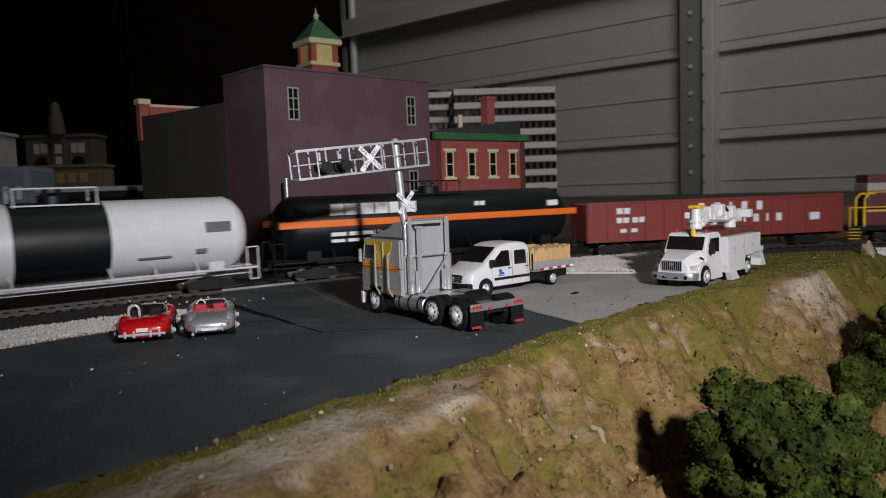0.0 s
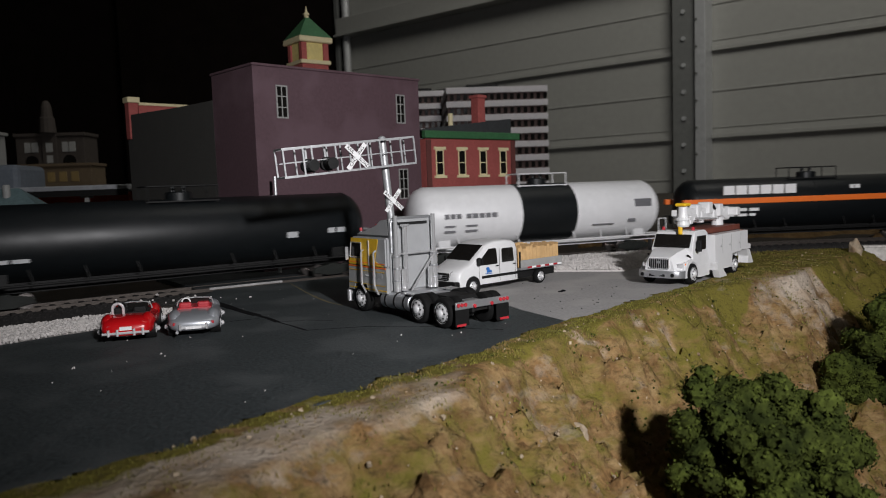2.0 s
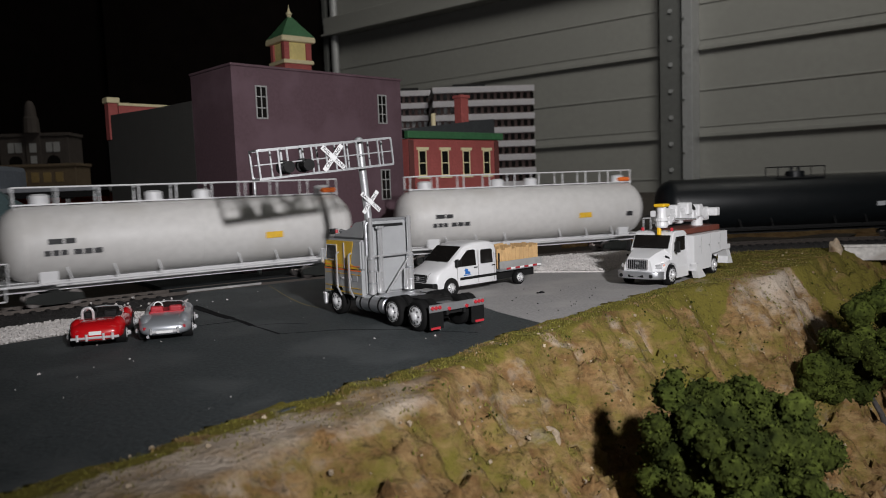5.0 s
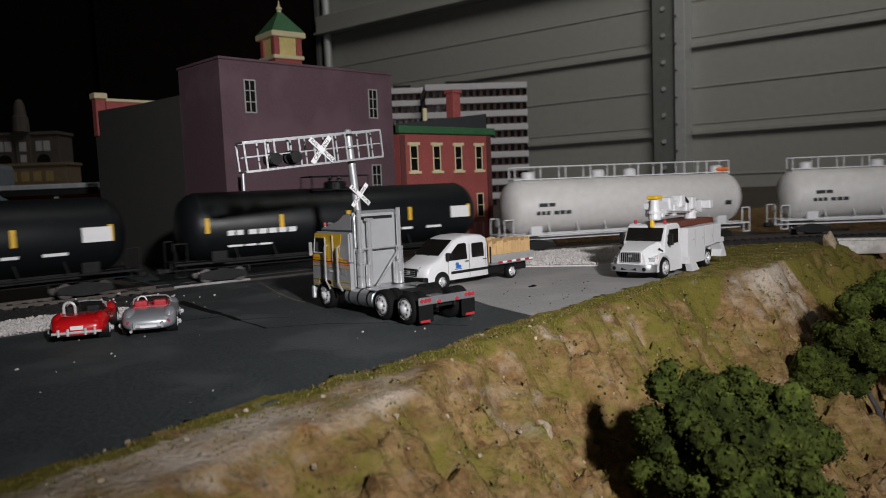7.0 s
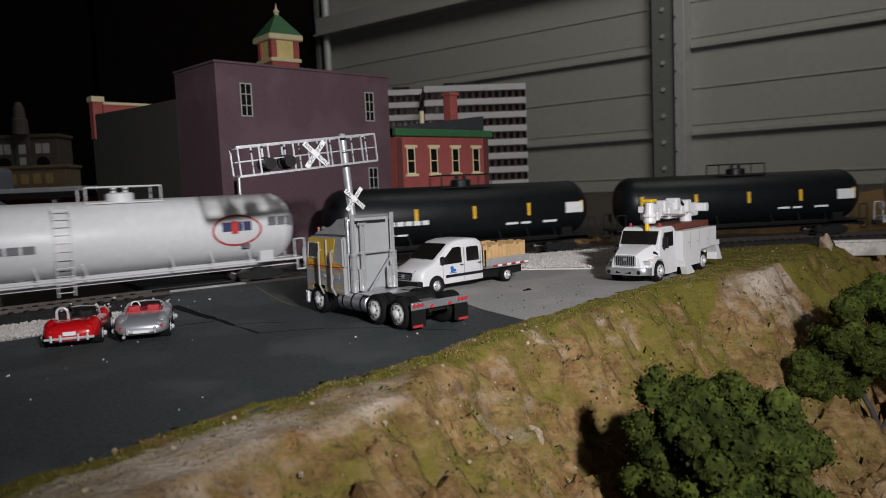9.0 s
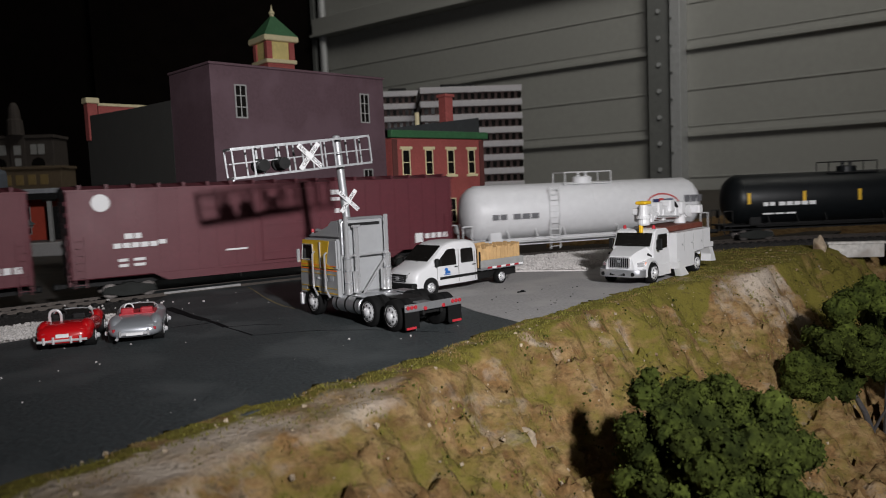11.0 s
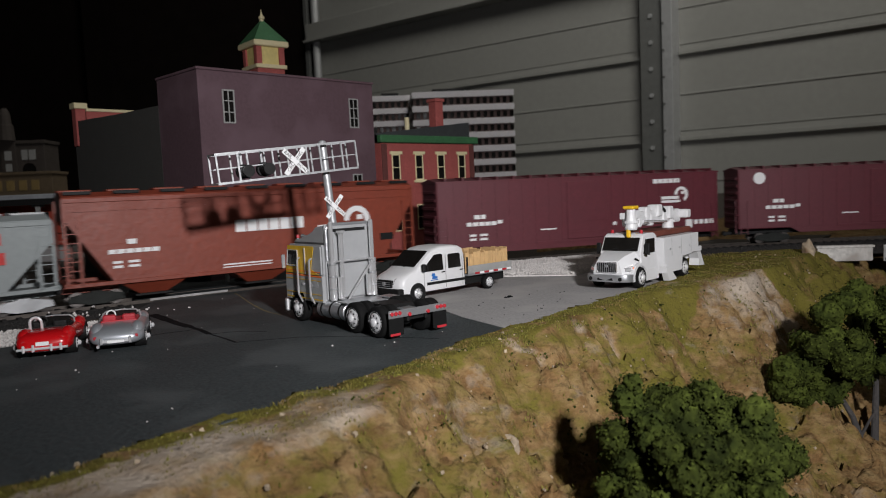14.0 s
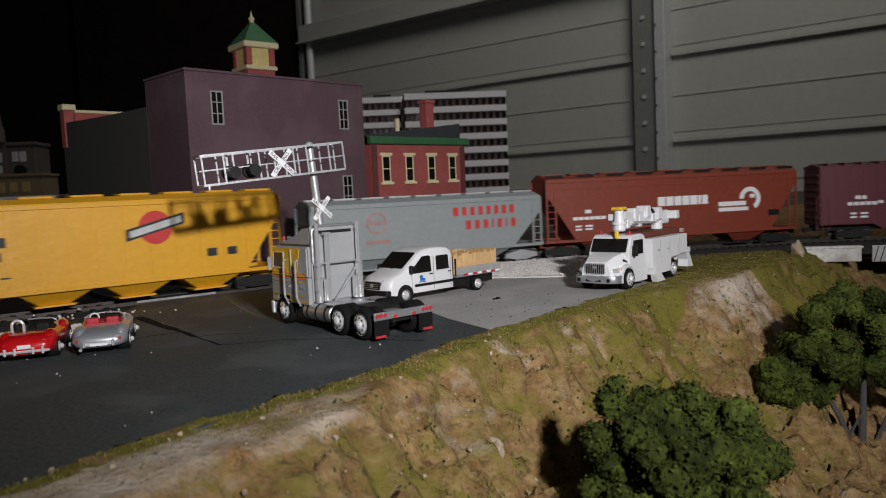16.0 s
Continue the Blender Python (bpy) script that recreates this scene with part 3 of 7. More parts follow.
def tower():
    w = thing("tower_building", place(-12.4, 80.0, -0.3, 38), "brick building with a cream and green-roofed cupola tower", "building")
    part("body", box(B(), -5, 7, -2.5, 10, 0, 13.5, 0.05), REDBRICK, w)
    part("tower_base", box(B(), -1.55, 1.55, -1.55, 1.55, 13.5, 19.2, 0.05), REDBRICK, w)
    part("ledge", box(B(), -1.75, 1.75, -1.75, 1.75, 19.2, 19.6, 0.05), CREAM, w)
    part("belfry", box(B(), -1.38, 1.38, -1.38, 1.38, 19.6, 21.4), mat("belfry_yellow", (0.68, 0.56, 0.22), 0.6), w, "cream-yellow belfry panels")
    for x in (-1, 1):
        for y in (-1, 1):
            part("corner_pier", box(B(), x * 1.28 - 0.3, x * 1.28 + 0.3, y * 1.28 - 0.3, y * 1.28 + 0.3, 19.6, 21.4, 0.02), REDBRICK, w)
    part("eave", box(B(), -1.95, 1.95, -1.95, 1.95, 21.4, 22.0, 0.1), CREAM, w, "cream moulded eave")
    b = B()
    bmesh.ops.create_cone(b, cap_ends=True, segments=4, radius1=2.65, radius2=0.25, depth=2.3, matrix=Matrix.Translation((0, 0, 23.15)) @ Matrix.Rotation(radians(45), 4, "Z"))
    part("tower_roof", b, GREENROOF, w, "green pyramid roof")
    b = lathe(B(), [(0, 0.25), (0.25, 0.22), (0.35, 0.32), (0.5, 0.32), (0.65, 0.16), (0.95, 0.08), (1.3, 0.02)], 12)
    b.transform(Matrix.Rotation(radians(-90), 4, "Y"))
    b.transform(Matrix.Translation((0, 0, 24.2)))
    part("finial", b, CREAM, w, "gilt finial", smooth=40)


tower()


def office(x, y, rz, wid, dep, top, label):
    w = thing("office_building", place(x, y, -0.3, rz), label, "building")
    part("body", box(B(), 0.2, wid - 0.2, 0.2, dep - 0.2, 0, top - 0.3), OFFBROWN, w)
    n = int(top / 2.75)
    for i in range(n):
        z = top - 1.25 - 2.75 * i
        part("white_band", box(B(), -0.1, wid + 0.1, -0.1, dep + 0.1, z, z + 1.2, 0.03), OFFWHITE, w)
        for k in range(int(wid / 1.35)):
            xx = 0.7 + 1.35 * k
            part("window", box(B(), xx, xx + 0.75, 0.06, 0.19, z - 1.35, z - 0.2), DARKGLASS, w)
    part("roof_house", box(B(), wid * 0.22, wid * 0.55, dep * 0.3, dep * 0.6, top, top + 1.1, 0.1), FRAMEBLACK, w)


office(3.0, 150, 3, 20.4, 16, 25.6, "brown office block with white floor bands")
office(-6.5, 166, 3, 12, 14, 27.2, "brown office block with white floor bands, set farther back")


def town_hall():
    w = thing("town_hall", place(-93, 180, -0.3, 4), "stone civic building with arches, beige base and tower, coloured dark as low-lit", "building")
    part("base", box(B(), -9.5, 9.5, 0, 9, 0, 14.3, 0.1), BEIGEDIM, w, "beige lower storey")
    part("base_cornice", box(B(), -9.9, 9.9, -0.4, 9.2, 13.9, 14.6, 0.1), BEIGEDIM, w)
    # the weak light on this hall is put into a darkened stone colour
    stone = mat("dimmed_stone", (0.050, 0.040, 0.034), 0.8, vary=0.2)
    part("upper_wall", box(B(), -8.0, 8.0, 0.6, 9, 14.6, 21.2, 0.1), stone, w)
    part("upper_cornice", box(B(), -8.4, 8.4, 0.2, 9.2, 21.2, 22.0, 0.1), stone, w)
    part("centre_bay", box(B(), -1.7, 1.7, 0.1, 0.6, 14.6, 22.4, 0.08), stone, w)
    part("bay_window", box(B(), -0.8, 0.8, 0.0, 0.1, 17.4, 19.6), FRAMEGREY, w)
    part("bay_door", box(B(), -0.7, 0.7, 0.0, 0.1, 14.8, 16.6), FRAMEGREY, w)
    for x in (-4.4, 4.4):
        part("pale_window", box(B(), x - 1.6, x + 1.6, 0.45, 0.62, 17.4, 19.8, 0.05), FRAMEGREY, w, "pale framed window")
        part("mullion", box(B(), x - 0.1, x + 0.1, 0.4, 0.45, 17.4, 19.8), stone, w)
        b = rod(B(), (x, 0.4, 15.2), (x, 0.62, 15.2), 1.5, n=20)
        part("arch", b, DARKGLASS, w, "dark arched opening")
    for k in range(5):
        x = -5.6 + 2.8 * k
        # flat tan panel drawn for each warm-toned window of the base
        part("shopfront", box(B(), x - 0.9, x + 0.9, -0.12, 0.0, 10.2, 12.6, 0.04), mat("warm_window_tan", (0.24, 0.165, 0.06), 0.7), w, "warm tan window panel")
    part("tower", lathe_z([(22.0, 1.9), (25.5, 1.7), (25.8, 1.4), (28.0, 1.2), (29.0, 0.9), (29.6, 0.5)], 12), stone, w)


def lathe_z(prof, n=16, x=0.0, y=0.0):
    b = lathe(B(), prof, n)
    b.transform(Matrix.Rotation(radians(-90), 4, "Y"))
    b.transform(Matrix.Translation((x, y, 0)))
    for v in b.verts:
        v.co.z = abs(v.co.z)
    return b


town_hall()


def station():
    w = thing("station", place(-36, 88, -0.3, 0), "red brick station with a long pale canopy roof beyond the track", "building")
    part("platform", box(B(), -30, 0.6, -6, 8, 0, 1.5, 0.08), CONCRETE, w, "pale concrete platform")
    part("wall", box(B(), -29, 0, 0, 7, 1.5, 6.6, 0.05), mat("station_red", (0.42, 0.055, 0.028), 0.7, vary=0.15), w)
    part("canopy", box(B(), -31, 2.4, -5.6, 9, 6.7, 7.4, 0.1), mat("roof_grey", (0.30, 0.31, 0.33), 0.7), w, "pale grey canopy roof")
    part("fascia", box(B(), -31, 2.4, -5.75, -5.62, 6.2, 6.9), FRAMEBLACK, w)
    for x in (-2.9, -9.5, -16.0, -22.5):
        p = part("canopy_post", box(B(), x - 0.22, x + 0.22, -4.4, -3.96, 1.5, 6.6, 0.04), FRAMEGREY, w)
        part("bracket", box(B(), x - 0.7, x + 0.7, -4.3, -4.06, 6.0, 6.3, 0.04), FRAMEGREY, p)
    for x in (-1.7, -8.0, -14.0, -20.0):
        sash(w, x, 2.2, 1.6, 3.4, 0.0, FRAMEGREY, panes=(2, 2))
    part("door", box(B(), -5.4, -3.8, -0.1, 0.0, 1.5, 5.4, 0.03), FRAMEBLACK, w)


station()


def booth():
    w = thing("trackside_booth", place(-31.0, 60.0, -0.3, 16), "white clapboard booth with a teal hipped roof beside the track", "shed")
    teal = mat("teal_shingle", (0.10, 0.155, 0.165), 0.8, vary=0.3, grain=500, bump=0.4)
    part("body", box(B(), -8.5, 0, 0, 7, 0, 3.7, 0.03), WHITE, w)
    for x in (-0.45, -8.35):
        part("corner_board", box(B(), x - 0.12, x + 0.5, -0.1, 0, 0, 3.6, 0.02), FRAMEGREY, w)
    part("base_board", box(B(), -9.2, 0.3, -0.6, 0, -0.4, 0.15, 0.03), WHITE, w)
    b = B()
    for k in range(8):
        box(b, -7.8, -0.6, -0.04, 0, 0.35 + 0.4 * k, 0.39 + 0.4 * k)
    part("clapboard", b, WHITE, w, "thin clapboard edges")
    part("eave", box(B(), -9.1, 0.7, -0.7, 7.7, 3.7, 3.95, 0.03), WHITE, w)
    b = B()
    v = [b.verts.new(p) for p in ((-9.3, -0.9, 3.95), (0.9, -0.9, 3.95), (0.9, 7.9, 3.95), (-9.3, 7.9, 3.95), (-5.6, 3.5, 7.0), (-2.6, 3.5, 7.0))]
    for f in ((0, 1, 5, 4), (1, 2, 5), (2, 3, 4, 5), (3, 0, 4), (3, 2, 1, 0)):
        b.faces.new([v[i] for i in f])
    part("roof", b, teal, w, "teal hipped shingle roof")
    for x in (-3.4, -4.4):
        part("vent", lathe_z([(6.0, 0.3), (7.2, 0.3), (7.3, 0.2)], 14, x, 2.6), FRAMEGREY, w)


booth()


def grey_plant():
    w = thing("plant_building", place(-52.0, 92.0, -0.3, 8), "pale grey flat-roofed plant building with a stepped lower wing", "building")
    part("tower", box(B(), -14, -3.6, 0, 8, 0, 14.6, 0.1), FRAMEGREY, w)
    part("wing", box(B(), -3.5, 1.2, -1, 8, 0, 10.4, 0.6, 2), mat("blue_grey", (0.13, 0.15, 0.18), 0.7), w, "blue-grey lower wing")
    part("roof_cap", box(B(), -14.3, -3.3, -0.3, 8.3, 14.6, 15.0, 0.05), FRAMEGREY, w)


grey_plant()


# ---- signal bridge ----
def text_mesh(name, body, size, material, parent, m, label=""):
    cu = bpy.data.curves.new(name, "FONT")
    cu.body, cu.size, cu.align_x, cu.align_y, cu.extrude = body, size * CM, "CENTER", "CENTER", 0.004 * CM
    tmp = bpy.data.objects.new(name, cu)
    scene.collection.objects.link(tmp)
    dg = bpy.context.evaluated_depsgraph_get()
    me = bpy.data.meshes.new_from_object(tmp.evaluated_get(dg))
    bpy.data.objects.remove(tmp)
    me.materials.clear()
    me.materials.append(material)
    ob = new(name, me)
    ob.parent = parent
    ob.matrix_basis = m
    return ob


def crossbuck(parent, x, y, z, size, facing):
    """Two crossed white boards, lettered; facing: turn about z so that the face looks that way."""
    for k, (ang, words) in enumerate(((47, ("CROSSING",)), (-47, ("RAIL", "ROAD")))):
        m = place(x, y, z, facing) @ place(0, -0.04 * k, 0, 0, 0, -ang)
        bd = part("board", box(B(), -size / 2, size / 2, -0.03, 0.0, -size * 0.078, size * 0.078, 0.008), LETTERWHITE, parent, "white crossbuck board with black letters", m)
        if len(words) == 1:
            text_mesh("lettering", words[0], size * 0.155, LETTERBLACK, bd, place(0, -0.035, 0) @ pose(0, 0, 0, 90, 0, 0))
        else:
            for sx, wd_ in ((-1, words[0]), (1, words[1])):
                text_mesh("lettering", wd_, size * 0.145, LETTERBLACK, bd, place(sx * size * 0.30, -0.035, 0) @ pose(0, 0, 0, 90, 0, 0))


def signal():
    # local x runs along the truss from the mast
    w = thing("crossing_signal", place(-1.09, 38.39, 0, -148, 0, 5), "leaning silver cantilever railroad crossing signal on one mast", "signal")
    part("mast", rod(B(), (0, 0, 0), (0, 0, 8.2), 0.2, n=16), SIGNALMETAL, w, smooth=40)
    part("mast_cap", lathe_z([(8.2, 0.22), (8.3, 0.18), (8.36, 0.05)]), SIGNALMETAL, w)
    part("base", box(B(), -0.45, 0.45, -0.45, 0.45, 0, 0.25, 0.05), CONCRETE, w, "small concrete footing")
    x0, x1, za, zb, yb = -1.55, 5.6, 6.8, 8.15, 0.55
    cols = [x0, -0.75, 0.45, 1.15, 2.15, 2.9, 4.15, 4.6, x1]
    for y in (-yb, yb):
        for z in (za, zb):
            part("chord", box(B(), x0, x1, y - 0.05, y + 0.05, z - 0.05, z + 0.05), SIGNALMETAL, w)
        part("mid_rail", box(B(), x0, x1, y - 0.025, y + 0.025, 7.45, 7.5), SIGNALMETAL, w)
        for x in cols:
            part("upright", box(B(), x - 0.04, x + 0.04, y - 0.04, y + 0.04, za + 0.05, zb - 0.05), SIGNALMETAL, w)
    for x in (x0, x1):
        for z in (za, zb):
            part("end_rail", box(B(), x - 0.045, x + 0.045, -yb, yb, z - 0.045, z + 0.045), SIGNALMETAL, w)
    part("walkway", box(B(), 0.3, x1, -yb + 0.05, yb - 0.05, za - 0.03, za + 0.01), FRAMEBLACK, w, "dark mesh walkway")
    # signal heads
    for x in (3.3, 4.3):
        h = part("signal_head", rod(B(), (x, 0.1, 7.25), (x, 0.32, 7.25), 0.34, n=18), FRAMEBLACK, w, "black round signal head with hood")
        b = B()
        lathe(b, [(0, 0.26), (0.75, 0.28)], 16, "y", 0)
        b.transform(Matrix.Translation((x, 0.3, 7.25)))
        part("hood", b, FRAMEBLACK, h)
        part("arm", box(B(), x - 0.05, x + 0.05, 0.05, 0.15, 7.25, 8.1), SIGNALMETAL, h)
        b = B()
        lathe(b, [(0, 0.26), (0.75, 0.28)], 16, "y", 0)
        b.transform(Matrix.Translation((x - 0.2, -0.6, 7.2)))
        part("hood", b, FRAMEBLACK, h)
    crossbuck(w, 1.85, 0.66, 7.45, 1.6, 180)
    crossbuck(w, -0.1, 0.26, 5.0, 1.4, 180)


signal()


# ---- train ----
def bogie(parent, x, material=None):
    """A two-axle freight truck at x."""
    g = part("bogie", side_frames(x), material or TRUCKGREEN, parent)
    for dx in (-1.0, 1.0):
        b = rod(B(), (x + dx, -0.85, 0.42), (x + dx, 0.85, 0.42), 0.08)
        for y in (-0.83, 0.83):
            rod(b, (x + dx, y - 0.12, 0.42), (x + dx, y + 0.1, 0.42), 0.42, n=20)
        part("wheelset", b, WHEELSTEEL, g, "steel wheelset")
    return g


def side_frames(x):
    b = B()
    for y in (-1.15, 1.0):
        prism(b, [(x - 1.45, 0.30), (x - 1.35, 0.62), (x - 0.5, 0.78), (x + 0.5, 0.78), (x + 1.35, 0.62), (x + 1.45, 0.30), (x + 1.0, 0.26), (x + 0.45, 0.12), (x - 0.45, 0.12), (x - 1.0, 0.26)], y, y + 0.17)
        for k in (-0.18, 0, 0.18):
            rod(b, (x + k, y + 0.08, 0.2), (x + k, y + 0.08, 0.7), 0.07)
        for dx in (-1.0, 1.0):
            rod(b, (x + dx, y - 0.03, 0.42), (x + dx, y + 0.2, 0.42), 0.16, n=10)
    box(b, x - 0.3, x + 0.3, -1.1, 1.1, 0.45, 0.85)
    return b


def couplers(w, half):
    for s in (-1, 1):
        b = box(B(), *sorted((s * half, s * (half + 0.45))), -0.12, 0.12, 0.72, 0.98, 0.03)
        box(b, *sorted((s * (half + 0.4), s * (half + 0.78))), -0.2, 0.2, 0.66, 1.04, 0.08)
        part("coupler", b, FRAMEBLACK, w)


def ladder(name, w, x, y, z0, z1, width, material, rungs):
    b = B()
    for dx in (-width / 2, width / 2):
        box(b, x + dx - 0.025, x + dx + 0.025, y - 0.03, y + 0.03, z0, z1)
    for i in range(rungs):
        z = z0 + (z1 - z0) * (i + 0.5) / rungs
        box(b, x - width / 2, x + width / 2, y - 0.025, y + 0.025, z - 0.02, z + 0.02)
    return part(name, b, material, w)


def tank_car(length, shell, trim, label, r=2.06, zc=3.38, band=None, stripe=False, walkway=False, marks=None, dome=True, oval=False, center_ladder=False, patch=False):
    """A tank car: shell with dished heads, sills, end platforms, railings, hatch gear."""
    w = thing("tank_car", place(0, 0, 0), label, "rail car", "cars of the freight train")
    h = length / 2
    hs = h - 0.45
    prof = [(-hs, 0.25), (-hs + 0.12, r * 0.46), (-hs + 0.35, r * 0.74), (-hs + 0.75, r * 0.92), (-hs + 1.2, r), (hs - 1.2, r), (hs - 0.75, r * 0.92), (hs - 0.35, r * 0.74), (hs - 0.12, r * 0.46), (hs, 0.25)]
    part("shell", lathe(B(), prof, 44, z=zc), shell, w, smooth=35)
    for x in (-hs + 1.2, hs - 1.2, 0.0):
        part("weld_seam", lathe(B(), [(x - 0.03, r + 0.015), (x + 0.03, r + 0.015)], 44, z=zc), shell, w)
    if band:
        part("band", lathe(B(), [(-2.3, r + 0.02), (2.3, r + 0.02)], 44, z=zc), band, w, "wide black centre band", smooth=60)
    if stripe:
        b = B()
        box(b, -h + 0.3, h - 0.3, -r - 0.12, -r + 0.35, zc + 0.05, zc + 0.5, 0.04)
        box(b, -h + 0.3, h - 0.3, r - 0.35, r + 0.12, zc + 0.05, zc + 0.5, 0.04)
        part("stripe", b, ORANGE, w, "orange running board stripe")
    # sill, bolsters and end platforms
    b = box(B(), -h, h, -0.35, 0.35, 0.8, 1.35)
    for s in (-1, 1):
        box(b, *sorted((s * (h - 0.05), s * (h - 2.6))), -1.5, 1.5, 1.2, 1.32)
        for y in (-1, 1):
            prism(b, [(s * (h - 3.1), 1.3), (s * (h - 3.1), 2.0), (s * (h - 2.2), 2.3), (s * (h - 2.2), 1.3)], *sorted((y * 1.0, y * 1.45)))
    part("underframe", b, trim, w)
    for y in (-1.62, 1.62):
        part("side_sill", rod(B(), (-h + 2.2, y, 1.28), (h - 2.2, y, 1.28), 0.07), trim, w)
        for k in range(-3, 4):
            if k:
                part("bracket", rod(B(), (k * h / 4.6, y, 1.28), (k * h / 4.6 - 0.25, y * 0.98, 2.1), 0.05, n=6), trim, w)
    for s in (-1, 1):
        for y in (-1.5, 1.5):
            b = B()
            pts = [(s * (h - 0.05), y, 0.55), (s * (h - 0.05), y, 2.5), (s * (h - 0.75), y, 2.5), (s * (h - 0.75), y, 1.3)]
            for p, q in zip(pts, pts[1:]):
                rod(b, p, q, 0.045, n=6)
            rod(b, (s * (h - 0.05), y, 0.55), (s * (h - 0.6), y, 0.55), 0.05, n=6)
            rod(b, (s * (h - 0.6), y, 0.55), (s * (h - 0.6), y, 1.25), 0.045, n=6)
            part("end_step", b, trim, w)
        part("brake_wheel", rod(B(), (s * (h - 0.35), 0.9, 2.2), (s * (h - 0.42), 0.9, 2.2), 0.35, n=14), trim, w)
    # dome platform
    if dome:
        b = lathe_z([(zc + r - 0.15, 0.75), (zc + r + 0.35, 0.75), (zc + r + 0.42, 0.6)], 20)
        for dx in (-0.32, 0.32):
            rod(b, (dx, 0, zc + r + 0.3), (dx, 0, zc + r + 0.75), 0.14, n=10)
        part("hatch", b, shell if not band else band, w)
        b = B()
        for dx in (-2.0, 2.0):
            for y in (-1.0, 1.0):
                rod(b, (dx, y, zc + r - 0.3), (dx, y, zc + r + 0.75), 0.045, n=6)
        for y in (-1.0, 1.0):
            rod(b, (-2.0, y, zc + r + 0.75), (2.0, y, zc + r + 0.75), 0.045, n=6)
        for dx in (-2.0, 2.0):
            rod(b, (dx, -1, zc + r + 0.75), (dx, 1, zc + r + 0.75), 0.045, n=6)
        box(b, -2.1, 2.1, -1.1, -0.55, zc + r - 0.18, zc + r - 0.1)
        box(b, -2.1, 2.1, 0.55, 1.1, zc + r - 0.18, zc + r - 0.1)
        part("dome_railing", b, trim, w)
    if walkway:
        zt = zc + r
        b = B()
        n = 9
        for y in (-0.6, 0.6):
            for i in range(n + 1):
                x = -hs + 0.9 + (2 * hs - 1.8) * i / n
                rod(b, (x, y, zt - 0.2), (x, y, zt + 0.95), 0.045, n=6)
            rod(b, (-hs + 0.9, y, zt + 0.95), (hs - 0.9, y, zt + 0.95), 0.045, n=6)
        box(b, -hs + 0.8, hs - 0.8, -0.62, 0.62, zt - 0.02, zt + 0.06)
        part("walkway_railing", b, trim, w, "pale full-length roof walkway with railings")
        for x in (hs - 1.7, -hs + 2.2, -2.2, 0.6):
            part("hatch", lathe_z([(zt, 0.5), (zt + 0.5, 0.5), (zt + 0.6, 0.3)], 16, x, 0.0), trim, w)
        part("manway_cover", box(B(), hs - 2.0, hs - 0.9, -0.7, 0.1, zt + 0.1, zt + 0.4, 0.12), ORANGE, w, "orange hatch cover")
    if center_ladder:
        ladder("ladder", w, -3.5, -r - 0.05, 0.5, zc + r - 0.2, 0.8, trim, 11)
    # side markings as plain bars
    side = -r - 0.005
    if marks == "yellow":
        b = B()
        for k in (-0.88, -0.44, 0.0, 0.44, 0.9):
            x = k * hs * 0.98
            box(b, x - 0.13, x + 0.13, side - 0.01, side + 0.12, zc - 0.35, zc + 0.55)
        pieces("reflector", b, MARKYELLOW, w, "yellow reflector strip")
        b = bars(B(), -hs + 2.6, side, zc - 0.55, (0.4, 0.4, -0.1, 0.5, 0.5, 0.5, 0.5, 0.5), 0.30, 0.12, 0.03)
        bars(b, -hs + 2.6, side + 0.16, zc - 1.25, (0.9, 0.7, 0.8), 0.12, 0.15, 0.03)
        bars(b, hs * 0.25, side + 0.16, zc - 0.95, (1.0, 0.8, -0.5, 1.2), 0.16, 0.3, 0.03)
        box(b, hs - 2.7, hs - 1.2, side - 0.02, side + 0.1, zc - 0.35, zc + 0.45)
        pieces("marking", b, LETTERWHITE, w, "white stencil bars and panel")
    elif marks == "stripe":
        b = bars(B(), -hs + 3.2, side + 0.1, zc + 0.78, (0.9, 0.9, 0.9, 0.9, 0.9, 0.9), 0.72, 0.12, 0.06)
        bars(b, 2.6, side + 0.1, zc + 1.0, (0.3, 0.4), 0.3, 0.1, 0.06)
        box(b, hs - 2.4, hs - 1.5, side, side + 0.16, zc + 0.75, zc + 1.15)
        bars(b, -hs + 3.2, side + 0.06, zc - 0.55, (1.0, 0.7, 0.8), 0.24, 0.2, 0.05)
        bars(b, -hs + 3.2, side + 0.06, zc - 0.95, (0.9, 0.8, 0.5), 0.2, 0.2, 0.05)
        pieces("marking", b, LETTERWHITE, w, "white letter-size bars")
    elif marks == "white":
        b = bars(B(), -hs + 2.0, side, zc - 0.1, (0.35, 0.35, 0.35, -0.2, 0.4, 0.4, 0.4, 0.4, 0.4), 0.34, 0.1, 0.03)
        bars(b, -hs + 2.0, side + 0.05, zc - 0.7, (0.8, -0.2, 0.9), 0.14, 0.3, 0.03)
        bars(b, -hs + 2.0, side + 0.08, zc - 1.05, (0.8, -0.2, 0.9), 0.14, 0.3, 0.03)
        box(b, hs - 3.0, hs - 1.5, side - 0.01, side + 0.12, zc + 0.15, zc + 0.75)
        box(b, hs - 3.6, hs - 3.0, side, side + 0.2, zc - 1.0, zc - 0.75)
        box(b, hs - 6.8, hs - 5.0, side, side + 0.2, zc - 1.1, zc - 1.02)
        pieces("marking", b, mat("stencil_grey", (0.14, 0.14, 0.15), 0.6), w, "dark stencil bars")
    elif marks == "grey":
        b = bars(B(), -hs + 2.2, side, zc + 0.0, (0.7, 0.5), 0.28, 0.1, 0.03)
